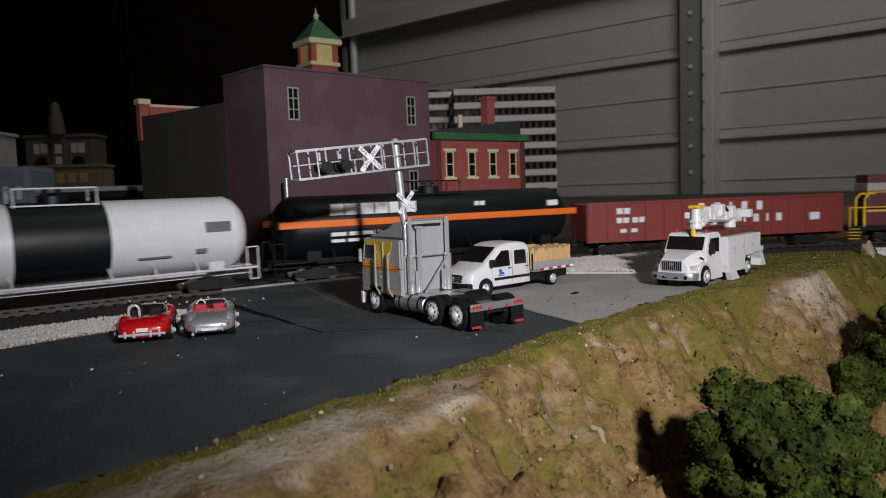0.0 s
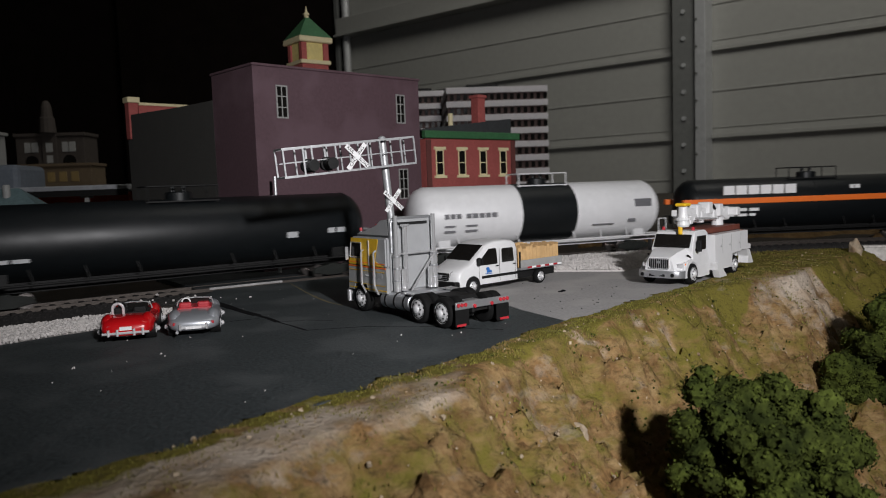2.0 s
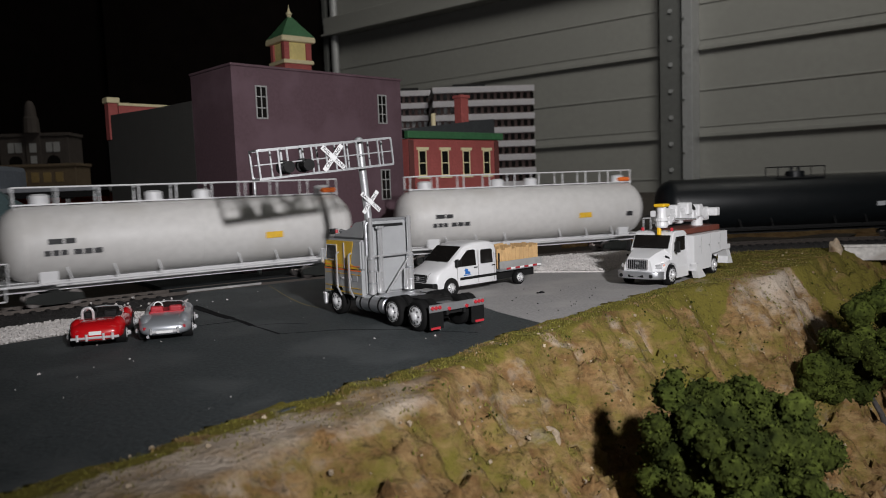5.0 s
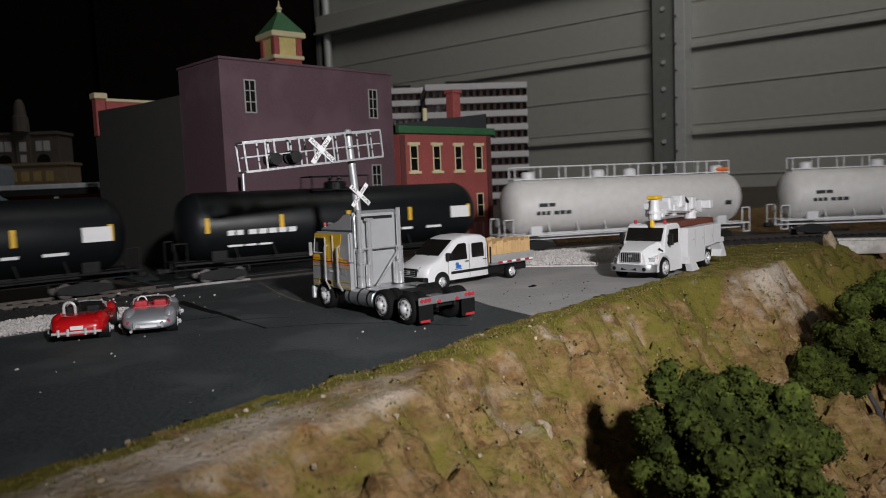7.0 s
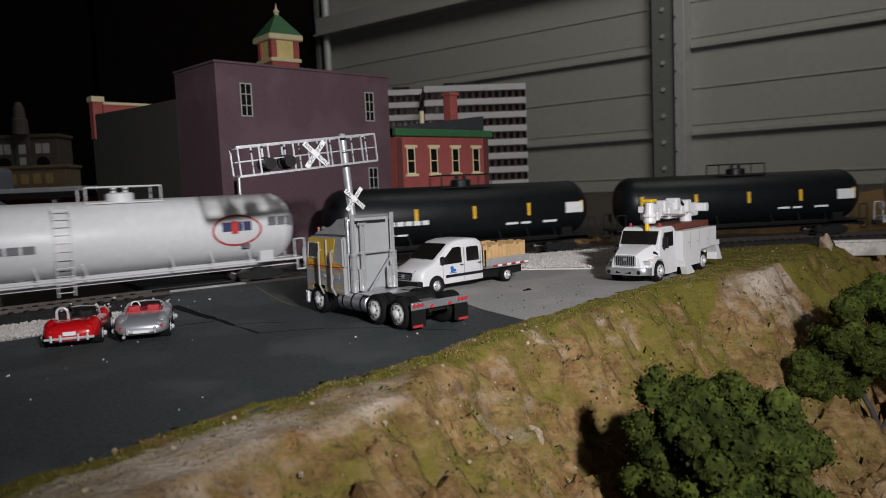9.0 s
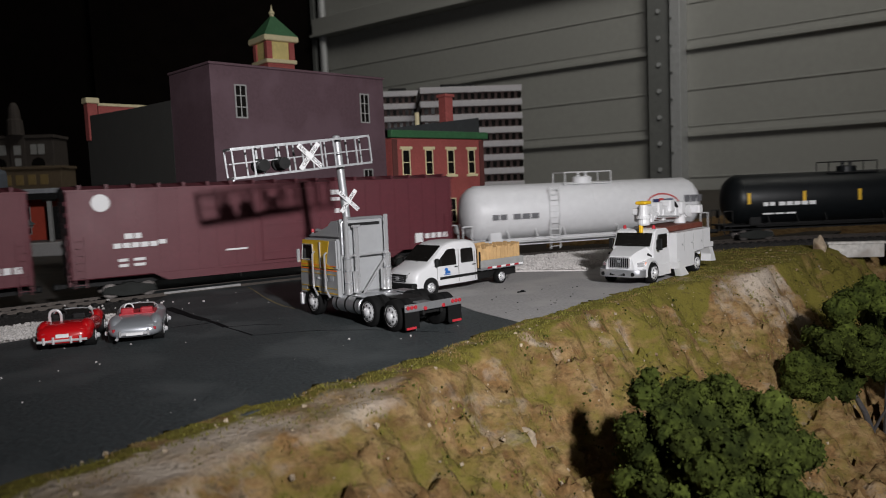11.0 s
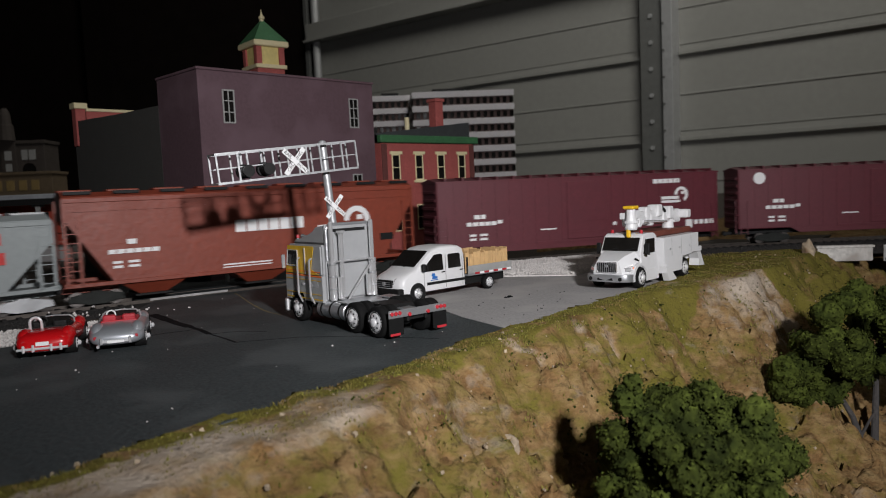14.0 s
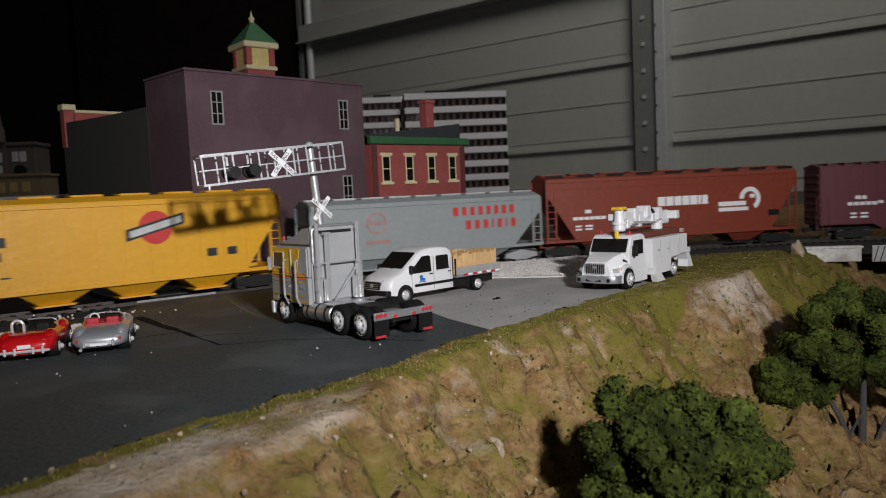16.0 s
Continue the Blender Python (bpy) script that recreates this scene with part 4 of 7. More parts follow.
        bars(b, -hs + 2.0, side + 0.05, zc - 0.6, (0.3, 0.3, 0.3, -0.1, 0.4, 0.4, 0.4), 0.28, 0.1, 0.03)
        box(b, hs - 2.3, hs - 1.75, side, side + 0.12, zc - 0.55, zc - 0.2)
        pieces("marking", b, LETTERBLACK, w, "dark stencil bars")
        part("placard", box(B(), hs - 6.6, hs - 5.5, side - 0.01, side + 0.12, zc - 0.5, zc - 0.12), MARKYELLOW, w, "yellow placard")
    elif marks == "black":
        b = bars(B(), hs - 6.0, side + 0.03, zc - 0.6, (0.7,), 0.36, 0.2, 0.05)
        bars(b, hs - 3.2, side + 0.03, zc - 0.45, (0.5, 0.6), 0.32, 0.15, 0.05)
        bars(b, -hs + 1.8, side + 0.05, zc - 0.9, (0.9, 0.8), 0.2, 0.15, 0.05)
        pieces("marking", b, mat("stencil_pale", (0.42, 0.43, 0.44), 0.6), w, "pale stencil bars")
    if oval:
        b = B()
        rings = []
        for k, (rx, rz) in enumerate(((1.55, 0.95), (1.42, 0.83))):
            rings.append([b.verts.new((6.0 + rx * math.cos(2 * math.pi * i / 40), -math.sqrt(max(0.1, (r + 0.03) ** 2 - (rz * math.sin(2 * math.pi * i / 40)) ** 2)), zc - 0.05 + rz * math.sin(2 * math.pi * i / 40))) for i in range(40)])
        for i in range(40):
            b.faces.new((rings[0][i], rings[0][(i + 1) % 40], rings[1][(i + 1) % 40], rings[1][i]))
        part("emblem_ring", b, mat("emblem_red", (0.5, 0.05, 0.05), 0.5), w, "thin red and blue oval ring")
        b = bars(B(), 5.1, side, zc - 0.1, (0.55, -0.0, 0.5, 0.5), 0.55, 0.08, 0.03)
        pieces("emblem_block", b, mat("emblem_navy", (0.03, 0.04, 0.12), 0.5), w, "navy emblem blocks")
        part("emblem_slash", box(B(), 5.65, 6.05, side - 0.04, side, zc - 0.25, zc + 0.5), LETTERRED, w)
        b = bars(B(), 8.0, side, zc + 0.1, (0.5, 0.5, 0.4), 0.55, 0.1, 0.03)
        box(b, 6.3, 6.75, side, side + 0.25, zc - 1.15, zc - 0.9)
        bars(b, -8.5, side, zc - 0.5, (0.5, 0.5, -0.3, 0.6, 0.6, 0.6), 0.4, 0.12, 0.03)
        pieces("marking", b, mat("stencil_grey", (0.14, 0.14, 0.15), 0.6), w, "dark stencil bars")
    for x in (-h + 2.9, h - 2.9):
        bogie(w, x)
    couplers(w, h)
    return w


def rounded_c(bm, cx, side, cz, s):
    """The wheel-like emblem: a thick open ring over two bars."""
    n = 22
    for i in range(n):
        a0, a1 = radians(-60 + 240 * i / n), radians(-60 + 240 * (i + 1) / n)
        q = [(cx + s * k * math.cos(a), cz + s * k * math.sin(a)) for k, a in ((0.62, a0), (1.0, a0), (1.0, a1), (0.62, a1))]
        prism(bm, q, side - 0.03, side + 0.02)
    box(bm, cx - s * 3.0, cx - s * 0.4, side - 0.03, side + 0.02, cz - s * 0.55, cz - s * 0.18)
    box(bm, cx - s * 3.0, cx - s * 0.2, side - 0.03, side + 0.02, cz - s * 1.0, cz - s * 0.68)
    box(bm, cx + 0.0 * s, cx + s * 0.45, side - 0.03, side + 0.02, cz + 0.05 * s, cz + 0.38 * s)


def boxcar(length, variant, label):
    w = thing("boxcar", place(0, 0, 0), label, "rail car", "cars of the freight train")
    h, y, z0, z1 = length / 2, 1.72, 1.0, 6.15
    part("body", box(B(), -h, h, -y, y, z0 + 0.25, z1, 0.06), BOXRED, w)
    b = B()
    prism(b, [(-y - 0.04, z1 - 0.1), (-y - 0.04, z1), (0, z1 + 0.22), (y + 0.04, z1), (y + 0.04, z1 - 0.1)], -h - 0.05, h + 0.05)
    b.transform(Matrix.Rotation(radians(90), 4, "Z"))
    part("roof", b, BOXRED, w)
    for i in range(18):
        x = -h + 0.7 + (2 * h - 1.4) * i / 17
        part("roof_rib", box(B(), x - 0.06, x + 0.06, -y, y, z1 + 0.02, z1 + 0.26), BOXRED, w)
    # side posts and the sliding door
    for i in range(23):
        x = -h + 0.25 + (2 * h - 0.5) * i / 22
        if abs(x) > 1.9:
            part("side_post", box(B(), x - 0.035, x + 0.035, -y - 0.035, -y + 0.01, z0 + 0.4, z1 - 0.15), BOXRED, w)
    d = part("door", box(B(), -1.75, 1.75, -y - 0.09, -y, z0 + 0.45, z1 - 0.35, 0.03), BOXRED, w)
    for k in range(5):
        zz = z0 + 0.9 + 0.85 * k
        part("door_rib", box(B(), -1.7, 1.7, -y - 0.12, -y - 0.09, zz, zz + 0.1), BOXRED, d)
    part("door_rail", box(B(), -4.4, 4.4, -y - 0.1, -y, z0 + 0.25, z0 + 0.4), BOXRED, w)
    b = B()
    prism(b, [(-h + 4.2, z0 + 0.3), (-h + 5.0, z0 - 0.15), (h - 5.0, z0 - 0.15), (h - 4.2, z0 + 0.3)], -y, -y + 0.12)
    prism(b, [(-h + 4.2, z0 + 0.3), (-h + 5.0, z0 - 0.15), (h - 5.0, z0 - 0.15), (h - 4.2, z0 + 0.3)], y - 0.12, y)
    part("side_sill", b, BOXRED, w)
    part("underframe", box(B(), -h, h, -0.6, 0.6, 0.75, z0 + 0.25), FRAMEBLACK, w)
    for s in (-1, 1):
        ladder("ladder", w, s * (h - 0.45), -y - 0.06, 0.8, 3.6, 0.55, BOXRED, 7)
        ladder("end_ladder", w, s * (h + 0.02), -1.2, 0.9, 3.6, 0.1, BOXRED, 7)
        for k in range(7):
            part("end_rib", box(B(), *sorted((s * h, s * (h + 0.08))), -1.5, 1.5, 1.7 + 0.6 * k, 1.95 + 0.6 * k, 0.03), BOXRED, w)
    sd = -y - 0.05
    b = bars(B(), -h + 2.8, sd, 3.35, (0.45, 0.35), 0.3, 0.08)
    bars(b, -h + 2.2, sd, 2.85, (0.4, 0.4, 0.4, 0.4, 0.4), 0.28, 0.08)
    bars(b, -h + 2.4, sd, 2.1, (0.5, -0.1, 0.6), 0.16, 0.1)
    bars(b, -h + 2.4, sd, 1.8, (0.5, -0.1, 0.6), 0.16, 0.1)
    box(b, -h + 4.6, -h + 5.0, sd - 0.02, sd + 0.02, 2.95, 3.2)
    for k in range(4):
        box(b, h - 2.4 + 0.5 * k, h - 2.05 + 0.5 * k, sd - 0.02, sd + 0.02, 1.95, 2.3)
    box(b, h - 3.2, h - 2.6, sd - 0.02, sd + 0.02, 1.7, 2.35)
    box(b, -4.0, -2.7, sd - 0.02, sd + 0.02, 2.25, 2.35)
    box(b, 2.2, 2.5, sd - 0.02, sd + 0.02, 2.3, 2.55)
    if variant == 2:
        rounded_c(b, h - 3.6, sd, 4.4, 0.62)
        bars(b, h - 6.2, sd, 5.35, (0.4, 0.4, 0.4, 0.4, 0.3, 0.2), 0.34, 0.07)
    else:
        rod(b, (-h + 1.7, sd + 0.02, 5.4), (-h + 1.7, sd - 0.03, 5.4), 0.48, n=24)
        bars(b, 3.0, sd, 5.3, (0.3, 0.3, 0.3), 0.3, 0.06)
        bars(b, 3.0, sd, 4.9, (0.3, 0.3, 0.3), 0.22, 0.06)
        box(b, 3.25, 3.55, sd - 0.02, sd + 0.02, 4.1, 4.4)
    pieces("marking", b, LETTERWHITE, w, "white stencil bars and emblem")
    for x in (-h + 3.0, h - 3.0):
        bogie(w, x)
    couplers(w, h)
    return w


def hopper(length, material, label, top, style, bays=3):
    """A covered hopper: bulging sides, slope sheets, end cages, roof hatches, outlet bays."""
    w = thing("covered_hopper", place(0, 0, 0), label, "rail car", "cars of the freight train")
    h, y, z0 = length / 2, 1.72, 1.25
    zt = top
    cut = 2.6
    prof = [(-h + cut, z0), (-h + cut - 0.1, z0 + 0.25), (-h + 0.35, zt - 1.5), (-h + 0.35, zt - 0.35), (h - 0.35, zt - 0.35), (h - 0.35, zt - 1.5), (h - cut + 0.1, z0 + 0.25), (h - cut, z0)]
    yy = y - 0.02
    part("body", prism(B(), prof, -yy, yy), material, w)
    # roof, curved in cross-section
    secs = []
    for x in (-h + 0.3, h - 0.3):
        secs.append([(x, -y, zt - 0.36), (x, -y + 0.05, zt - 0.25), (x, -0.9, zt + 0.02), (x, 0.9, zt + 0.02), (x, y - 0.05, zt - 0.25), (x, y, zt - 0.36)])
    part("roof", loft(B(), secs), material, w)
    part("top_chord", box(B(), -h + 0.25, h - 0.25, -y - 0.06, -y + 0.04, zt - 0.55, zt - 0.3, 0.02), material, w)
    part("side_sill", box(B(), -h + 0.1, h - 0.1, -y - 0.06, -y + 0.1, z0 - 0.1, z0 + 0.12, 0.02), material, w)
    part("side_sill", box(B(), -h + 0.1, h - 0.1, y - 0.1, y + 0.06, z0 - 0.1, z0 + 0.12, 0.02), material, w)
    for i in range(9):
        x = -h + 1.1 + (2 * h - 2.2) * i / 8
        part("roof_hatch", box(B(), x - 0.85, x + 0.85, -0.55, 0.55, zt + 0.02, zt + 0.16, 0.05), material if style != "grey" else GALV, w)
        if style == "rust":
            # black strip painted in as the shadow gap by each hatch
            part("hatch_shadow_gap", box(B(), x - 0.7, x + 0.7, -1.5, -1.35, zt - 0.12, zt + 0.06, 0.02), FRAMEBLACK, w, "black strip painting the shade beside a roof hatch")
    if style == "rust":
        b = B()
        prism(b, [(-h + 0.35, zt - 0.95), (-h + 0.35, zt - 1.05), (h - 0.35, zt - 1.05), (h - 0.35, zt - 0.95)], -y - 0.05, -y + 0.02)
        part("side_crease", b, material, w)
    for i in range(13 if style == "yellow" else 0):
        x = -h + 2.6 + (2 * h - 5.2) * i / 12
        part("side_post", box(B(), x - 0.03, x + 0.03, -y - 0.03, -y + 0.02, z0 + 0.3, zt - 0.5), material, w)
    # end cages and slope sheets
    for s in (-1, 1):
        b = B()
        for yb in (-y, y):
            for k in (0.3, 1.0):
                x = s * (h - k)
                box(b, x - 0.07, x + 0.07, yb - 0.06, yb + 0.06, z0, zt - 1.3 if k > 0.5 else zt - 0.4)
            for k in range(7):
                z = z0 + 0.3 + 0.5 * k
                box(b, *sorted((s * (h - 0.3), s * (h - 1.0))), yb - 0.03, yb + 0.03, z, z + 0.05)
        box(b, *sorted((s * (h - 0.1), s * (h - 0.5))), -y, y, z0 - 0.1, z0 + 0.15)
        box(b, *sorted((s * (h - 0.1), s * (h - 3.0))), -0.5, 0.5, 0.75, z0)
        part("end_cage", b, material, w)
        b = B()
        prism(b, [(s * (h - 0.4), zt - 1.5), (s * (h - 0.55), zt - 1.5), (s * (h - cut - 0.4), z0 + 0.2), (s * (h - cut - 0.2), z0 + 0.2)], -y + 0.1, y - 0.1)
        part("slope_sheet", b, FRAMEBLACK if style != "grey" else material, w)
    # outlet bays
    for i in range(bays):
        x = (-1 + 2 * i / (bays - 1)) * (h - cut - 2.2) if bays > 1 else 0
        secs = [[(x - 1.9, -1.6, z0 - 0.05), (x + 1.9, -1.6, z0 - 0.05), (x + 1.9, 1.6, z0 - 0.05), (x - 1.9, 1.6, z0 - 0.05)], [(x - 0.75, -0.9, 0.42), (x + 0.75, -0.9, 0.42), (x + 0.75, 0.9, 0.42), (x - 0.75, 0.9, 0.42)]]
        bay = part("outlet_bay", loft(B(), secs), material, w)
        part("outlet_gate", box(B(), x - 1.0, x + 1.0, -1.15, 1.15, 0.32, 0.43), material if style != "rust" else FRAMEBLACK, bay)
    sd = -y - 0.035
    b = B()
    if style == "rust":
        bars(b, -1.6, sd, 3.6, (0.62, 0.62, 0.62, 0.6, 0.62, 0.25, 0.5), 0.72, 0.09, 0.025)
        rounded_c(b, 6.6, sd, 3.85, 0.95)
        bars(b, -h + 3.4, sd, 3.35, (0.5,), 0.28, 0.1)
        bars(b, -h + 2.4, sd, 2.85, (0.4, 0.4, 0.4, 0.4, 0.4, 0.4), 0.24, 0.06)
        bars(b, -h + 2.6, sd, 2.3, (0.5, -0.1, 0.6), 0.14, 0.1)
        bars(b, -h + 2.6, sd, 2.05, (0.5, -0.1, 0.6), 0.14, 0.1)
        bars(b, -2.5, sd, 1.65, (1.5, 1.5), 0.08, 0.05)
        bars(b, -2.5, sd, 1.5, (1.8, 1.2), 0.06, 0.05)
        pieces("marking", b, LETTERWHITE, w, "white letter-size bars and emblem")
        part("emblem_box", box(B(), h - 2.9, h - 1.9, sd - 0.02, sd + 0.02, 2.4, 2.85), FRAMEBLACK, w)
    elif style == "grey":
        bars(b, 1.5, sd, 3.75, (0.42, 0.34, 0.34, 0.34, 0.34, 0.32, 0.34, 0.34), 0.6, 0.33, 0.012)
        bars(b, 2.5, sd, 2.75, (0.42, 0.36, 0.34, 0.12, 0.34, 0.12, 0.36), 0.62, 0.36, 0.012)
        pieces("marking", b, LETTERRED, w, "faded red letter-size bars")
        b = B()
        for k in range(20):
            a0, a1 = 2 * math.pi * k / 20, 2 * math.pi * (k + 1) / 20
            prism(b, [(-4.4 + q * math.cos(a), 3.6 + q * math.sin(a)) for q, a in ((0.62, a0), (0.75, a0), (0.75, a1), (0.62, a1))], sd - 0.015, sd + 0.02)
        bars(b, -4.9, sd, 3.5, (0.25, 0.25, 0.25), 0.25, 0.08, 0.015)
        bars(b, -5.2, sd, 2.2, (0.4, 0.4, 0.4, 0.4), 0.22, 0.06, 0.015)
        pieces("emblem", b, mat("faded_red", (0.42, 0.22, 0.20), 0.7), w, "faded red round emblem")
    else:
        rod(b, (3.2, sd - 0.01, 4.25), (3.2, sd + 0.03, 4.25), 0.95, n=28)
        part("emblem_disc", b, LETTERRED, w, "red emblem disc")
        b = B()
        prism(b, [(1.55, 3.55), (1.55, 4.2), (4.85, 5.05), (4.85, 4.4)], sd - 0.035, sd + 0.01)
        part("emblem_bar", b, LETTERBLACK, w, "black slanted emblem bar")
        b = B()
        prism(b, [(1.75, 3.72), (1.75, 4.1), (4.65, 4.86), (4.65, 4.48)], sd - 0.05, sd + 0.005)
        part("emblem_plate", b, mat("emblem_pale", (0.5, 0.52, 0.5), 0.6), w, "pale emblem plate")
        b = bars(B(), -6.5, sd, 3.7, (0.6, -0.5, 0.7), 0.5, 0.2, 0.015)
        bars(b, -6.7, sd, 3.0, (0.5, 0.45, 0.45, 0.45), 0.45, 0.1, 0.015)
        box(b, 6.1, 6.7, sd - 0.02, sd + 0.02, 2.35, 2.8)
        box(b, 7.35, 7.95, sd - 0.02, sd + 0.02, 2.35, 2.8)
        bars(b, -5.4, sd, 2.1, (0.6, 0.5), 0.07, 0.1, 0.015)
        pieces("marking", b, LETTERBLACK, w, "black letter-size bars and plates")
    for x in (-h + 1.75, h - 1.75):
        bogie(w, x, GALV if style == "grey" else None)
    couplers(w, h)
    return w


def gondola(length, label):
    w = thing("gondola", place(0, 0, 0), label, "rail car", "cars of the freight train")
    h, y, z0, z1 = length / 2, 1.7, 1.15, 4.0
    b = B()
    box(b, -h, h, -y, -y + 0.12, z0, z1)
    part("side", b, GONDRED, w)
    part("side", box(B(), -h, h, y - 0.12, y, z0, z1), GONDRED, w)
    for s in (-1, 1):
        part("end", box(B(), *sorted((s * h, s * (h - 0.12))), -y + 0.12, y - 0.12, z0, z1), GONDRED, w)
    part("deck", box(B(), -h + 0.12, h - 0.12, -y + 0.12, y - 0.12, z0, z0 + 0.2), FRAMEBLACK, w)
    part("top_rail", box(B(), -h - 0.02, h + 0.02, -y - 0.1, -y + 0.14, z1 - 0.02, z1 + 0.14, 0.02), GONDRED, w)
    part("side_sill", box(B(), -h, h, -y - 0.08, -y, z0 - 0.1, z0 + 0.12), GONDRED, w)
    for i in range(15):
        x = -h + 0.2 + (2 * h - 0.4) * i / 14
        part("side_rib", box(B(), x - 0.12, x + 0.12, -y - 0.12, -y + 0.01, z0, z1, 0.03), GONDRED, w)
    part("underframe", box(B(), -h, h, -0.5, 0.5, 0.75, z0), FRAMEBLACK, w)
    sd = -y - 0.13
    b = bars(B(), -h + 2.4, sd, 3.2, (0.5, 0.5), 0.45, 0.1)
    bars(b, -h + 2.4, sd, 2.5, (0.45, 0.45, -0.1, 0.45, 0.45), 0.42, 0.1)
    bars(b, -h + 2.7, sd, 1.75, (0.5, -0.2, 0.5), 0.3, 0.1)
    bars(b, -1.9, sd, 3.1, (0.5, 0.5, 0.2, 0.5, 0.5), 0.7, 0.85)
    bars(b, -1.5, sd, 2.15, (0.48, 0.48, 0.48, 0.18, 0.45, 0.18, 0.48), 0.62, 0.7)
    box(b, h - 3.2, h - 2.3, sd - 0.02, sd + 0.02, 2.1, 2.7)
    pieces("marking", b, LETTERWHITE, w, "white letter-size bars")
    for x in (-h + 2.6, h - 2.6):
        bogie(w, x)
    couplers(w, h)
    return w


def caboose(label):
    w = thing("locomotive", place(0, 0, 0), label, "locomotive", "cars of the freight train")
    part("hood", box(B(), -8.5, 9.0, -1.2, 1.2, 1.3, 5.6, 0.12, 2), BOXRED, w)
    part("hood_band", box(B(), -8.55, 9.05, -1.23, 1.23, 4.2, 4.9, 0.05), mat("band_cream", (0.42, 0.37, 0.32), 0.6), w, "broad pale hood band")
    part("pinstripe", box(B(), -8.56, 9.06, -1.235, 1.235, 4.08, 4.16), MARKYELLOW, w)
    part("pinstripe", box(B(), -8.56, 9.06, -1.235, 1.235, 2.5, 2.68), MARKYELLOW, w)
    for x in (-9.6, -8.9):
        b = B()
        pts = [(x, -1.6, 1.4), (x, -1.6, 3.6), (x + 0.3, -1.55, 4.0), (x + 0.9, -1.3, 4.0)]
        for p, q in zip(pts, pts[1:]):
            rod(b, p, q, 0.09, n=8)
        part("grab_iron", b, MARKYELLOW, w, "bent yellow grab iron")
    part("cab", box(B(), 3.0, 6.5, -1.65, 1.65, 1.3, 6.2, 0.15, 2), BOXRED, w)
    part("frame", box(B(), -10.2, 10.2, -1.7, 1.7, 0.95, 1.35, 0.05), FRAMEBLACK, w)
    part("window", box(B(), 3.6, 5.8, -1.68, 1.68, 4.6, 5.5), DARKGLASS, w)
    for x in (-10.1, -9.0, -6.5, -4.0, -1.5, 1.0, 8.0, 10.1):
        part("stanchion", rod(B(), (x, -1.66, 1.3), (x, -1.66, 2.9), 0.06), MARKYELLOW, w)
    part("handrail", rod(B(), (-10.1, -1.66, 2.9), (10.1, -1.66, 2.9), 0.06), MARKYELLOW, w)
    b = B()
    for k in range(4):
        box(b, -10.2, -9.3, -1.75, -1.2, 0.3 + 0.27 * k, 0.36 + 0.27 * k)
    part("steps", b, MARKYELLOW, w)
    for x in (-6.5, 6.5):
        bogie(w, x)
    couplers(w, 10.2)
    return w


TRAIN = [
    (caboose("maroon locomotive with a pale band and yellow handrails"), 69.2, 13.0),
    (gondola(22.4, "oxide-red high-sided gondola with white bars on its side"), 47.3, 17.0),
    (tank_car(23.2, TANKBLACK, FRAMEBLACK, "black tank car with an orange running-board stripe", stripe=True, marks="stripe"), 23.6, 17.5),
    (tank_car(21.8, TANKWHITE, WHITE, "white tank car with a black centre band and white platforms", r=2.18, zc=3.42, band=TANKBLACK, marks="white"), 0.2, 16.0),
    (tank_car(24.6, TANKBLACK, FRAMEBLACK, "long plain black tank car with few stencils", marks="black"), -25.6, 18.2),
    (tank_car(21.4, TANKGREY, WHITE, "pale grey tank car with a roof walkway and orange hatch", walkway=True, dome=False, marks="grey"), -49.2, 15.6),
    (tank_car(21.6, TANKGREY, WHITE, "pale grey tank car with a roof walkway and railings", walkway=True, dome=False, marks="grey"), -73.3, 15.8),
    (tank_car(21.8, TANKBLACK, FRAMEBLACK, "black tank car with yellow reflector strips", marks="yellow"), -96.6, 16.0),
    (tank_car(21.8, TANKBLACK, FRAMEBLACK, "black tank car with yellow reflector strips", marks="yellow"), -120.2, 16.0),
    (tank_car(21.4, TANKWHITE, WHITE, "clean white tank car with an oval emblem and a side ladder", oval=True, center_ladder=True), -143.1, 15.6),
    (boxcar(24.8, 1, "maroon high boxcar with a round white emblem"), -167.0, 18.8),
    (boxcar(24.2, 2, "maroon high boxcar with a curled white emblem"), -193.3, 18.2),
    (hopper(22.4, HOPRED, "rust-red covered hopper with white bars and emblem", 6.3, "rust"), -218.4, 18.9),
    (hopper(18.6, HOPGREY, "weathered grey covered hopper with red bars", 5.2, "grey", 2), -238.9, 15.1),
    (hopper(22.4, HOPYELLOW, "yellow covered hopper with a red and black emblem", 6.1, "yellow", 4), -260.9, 18.9),
]


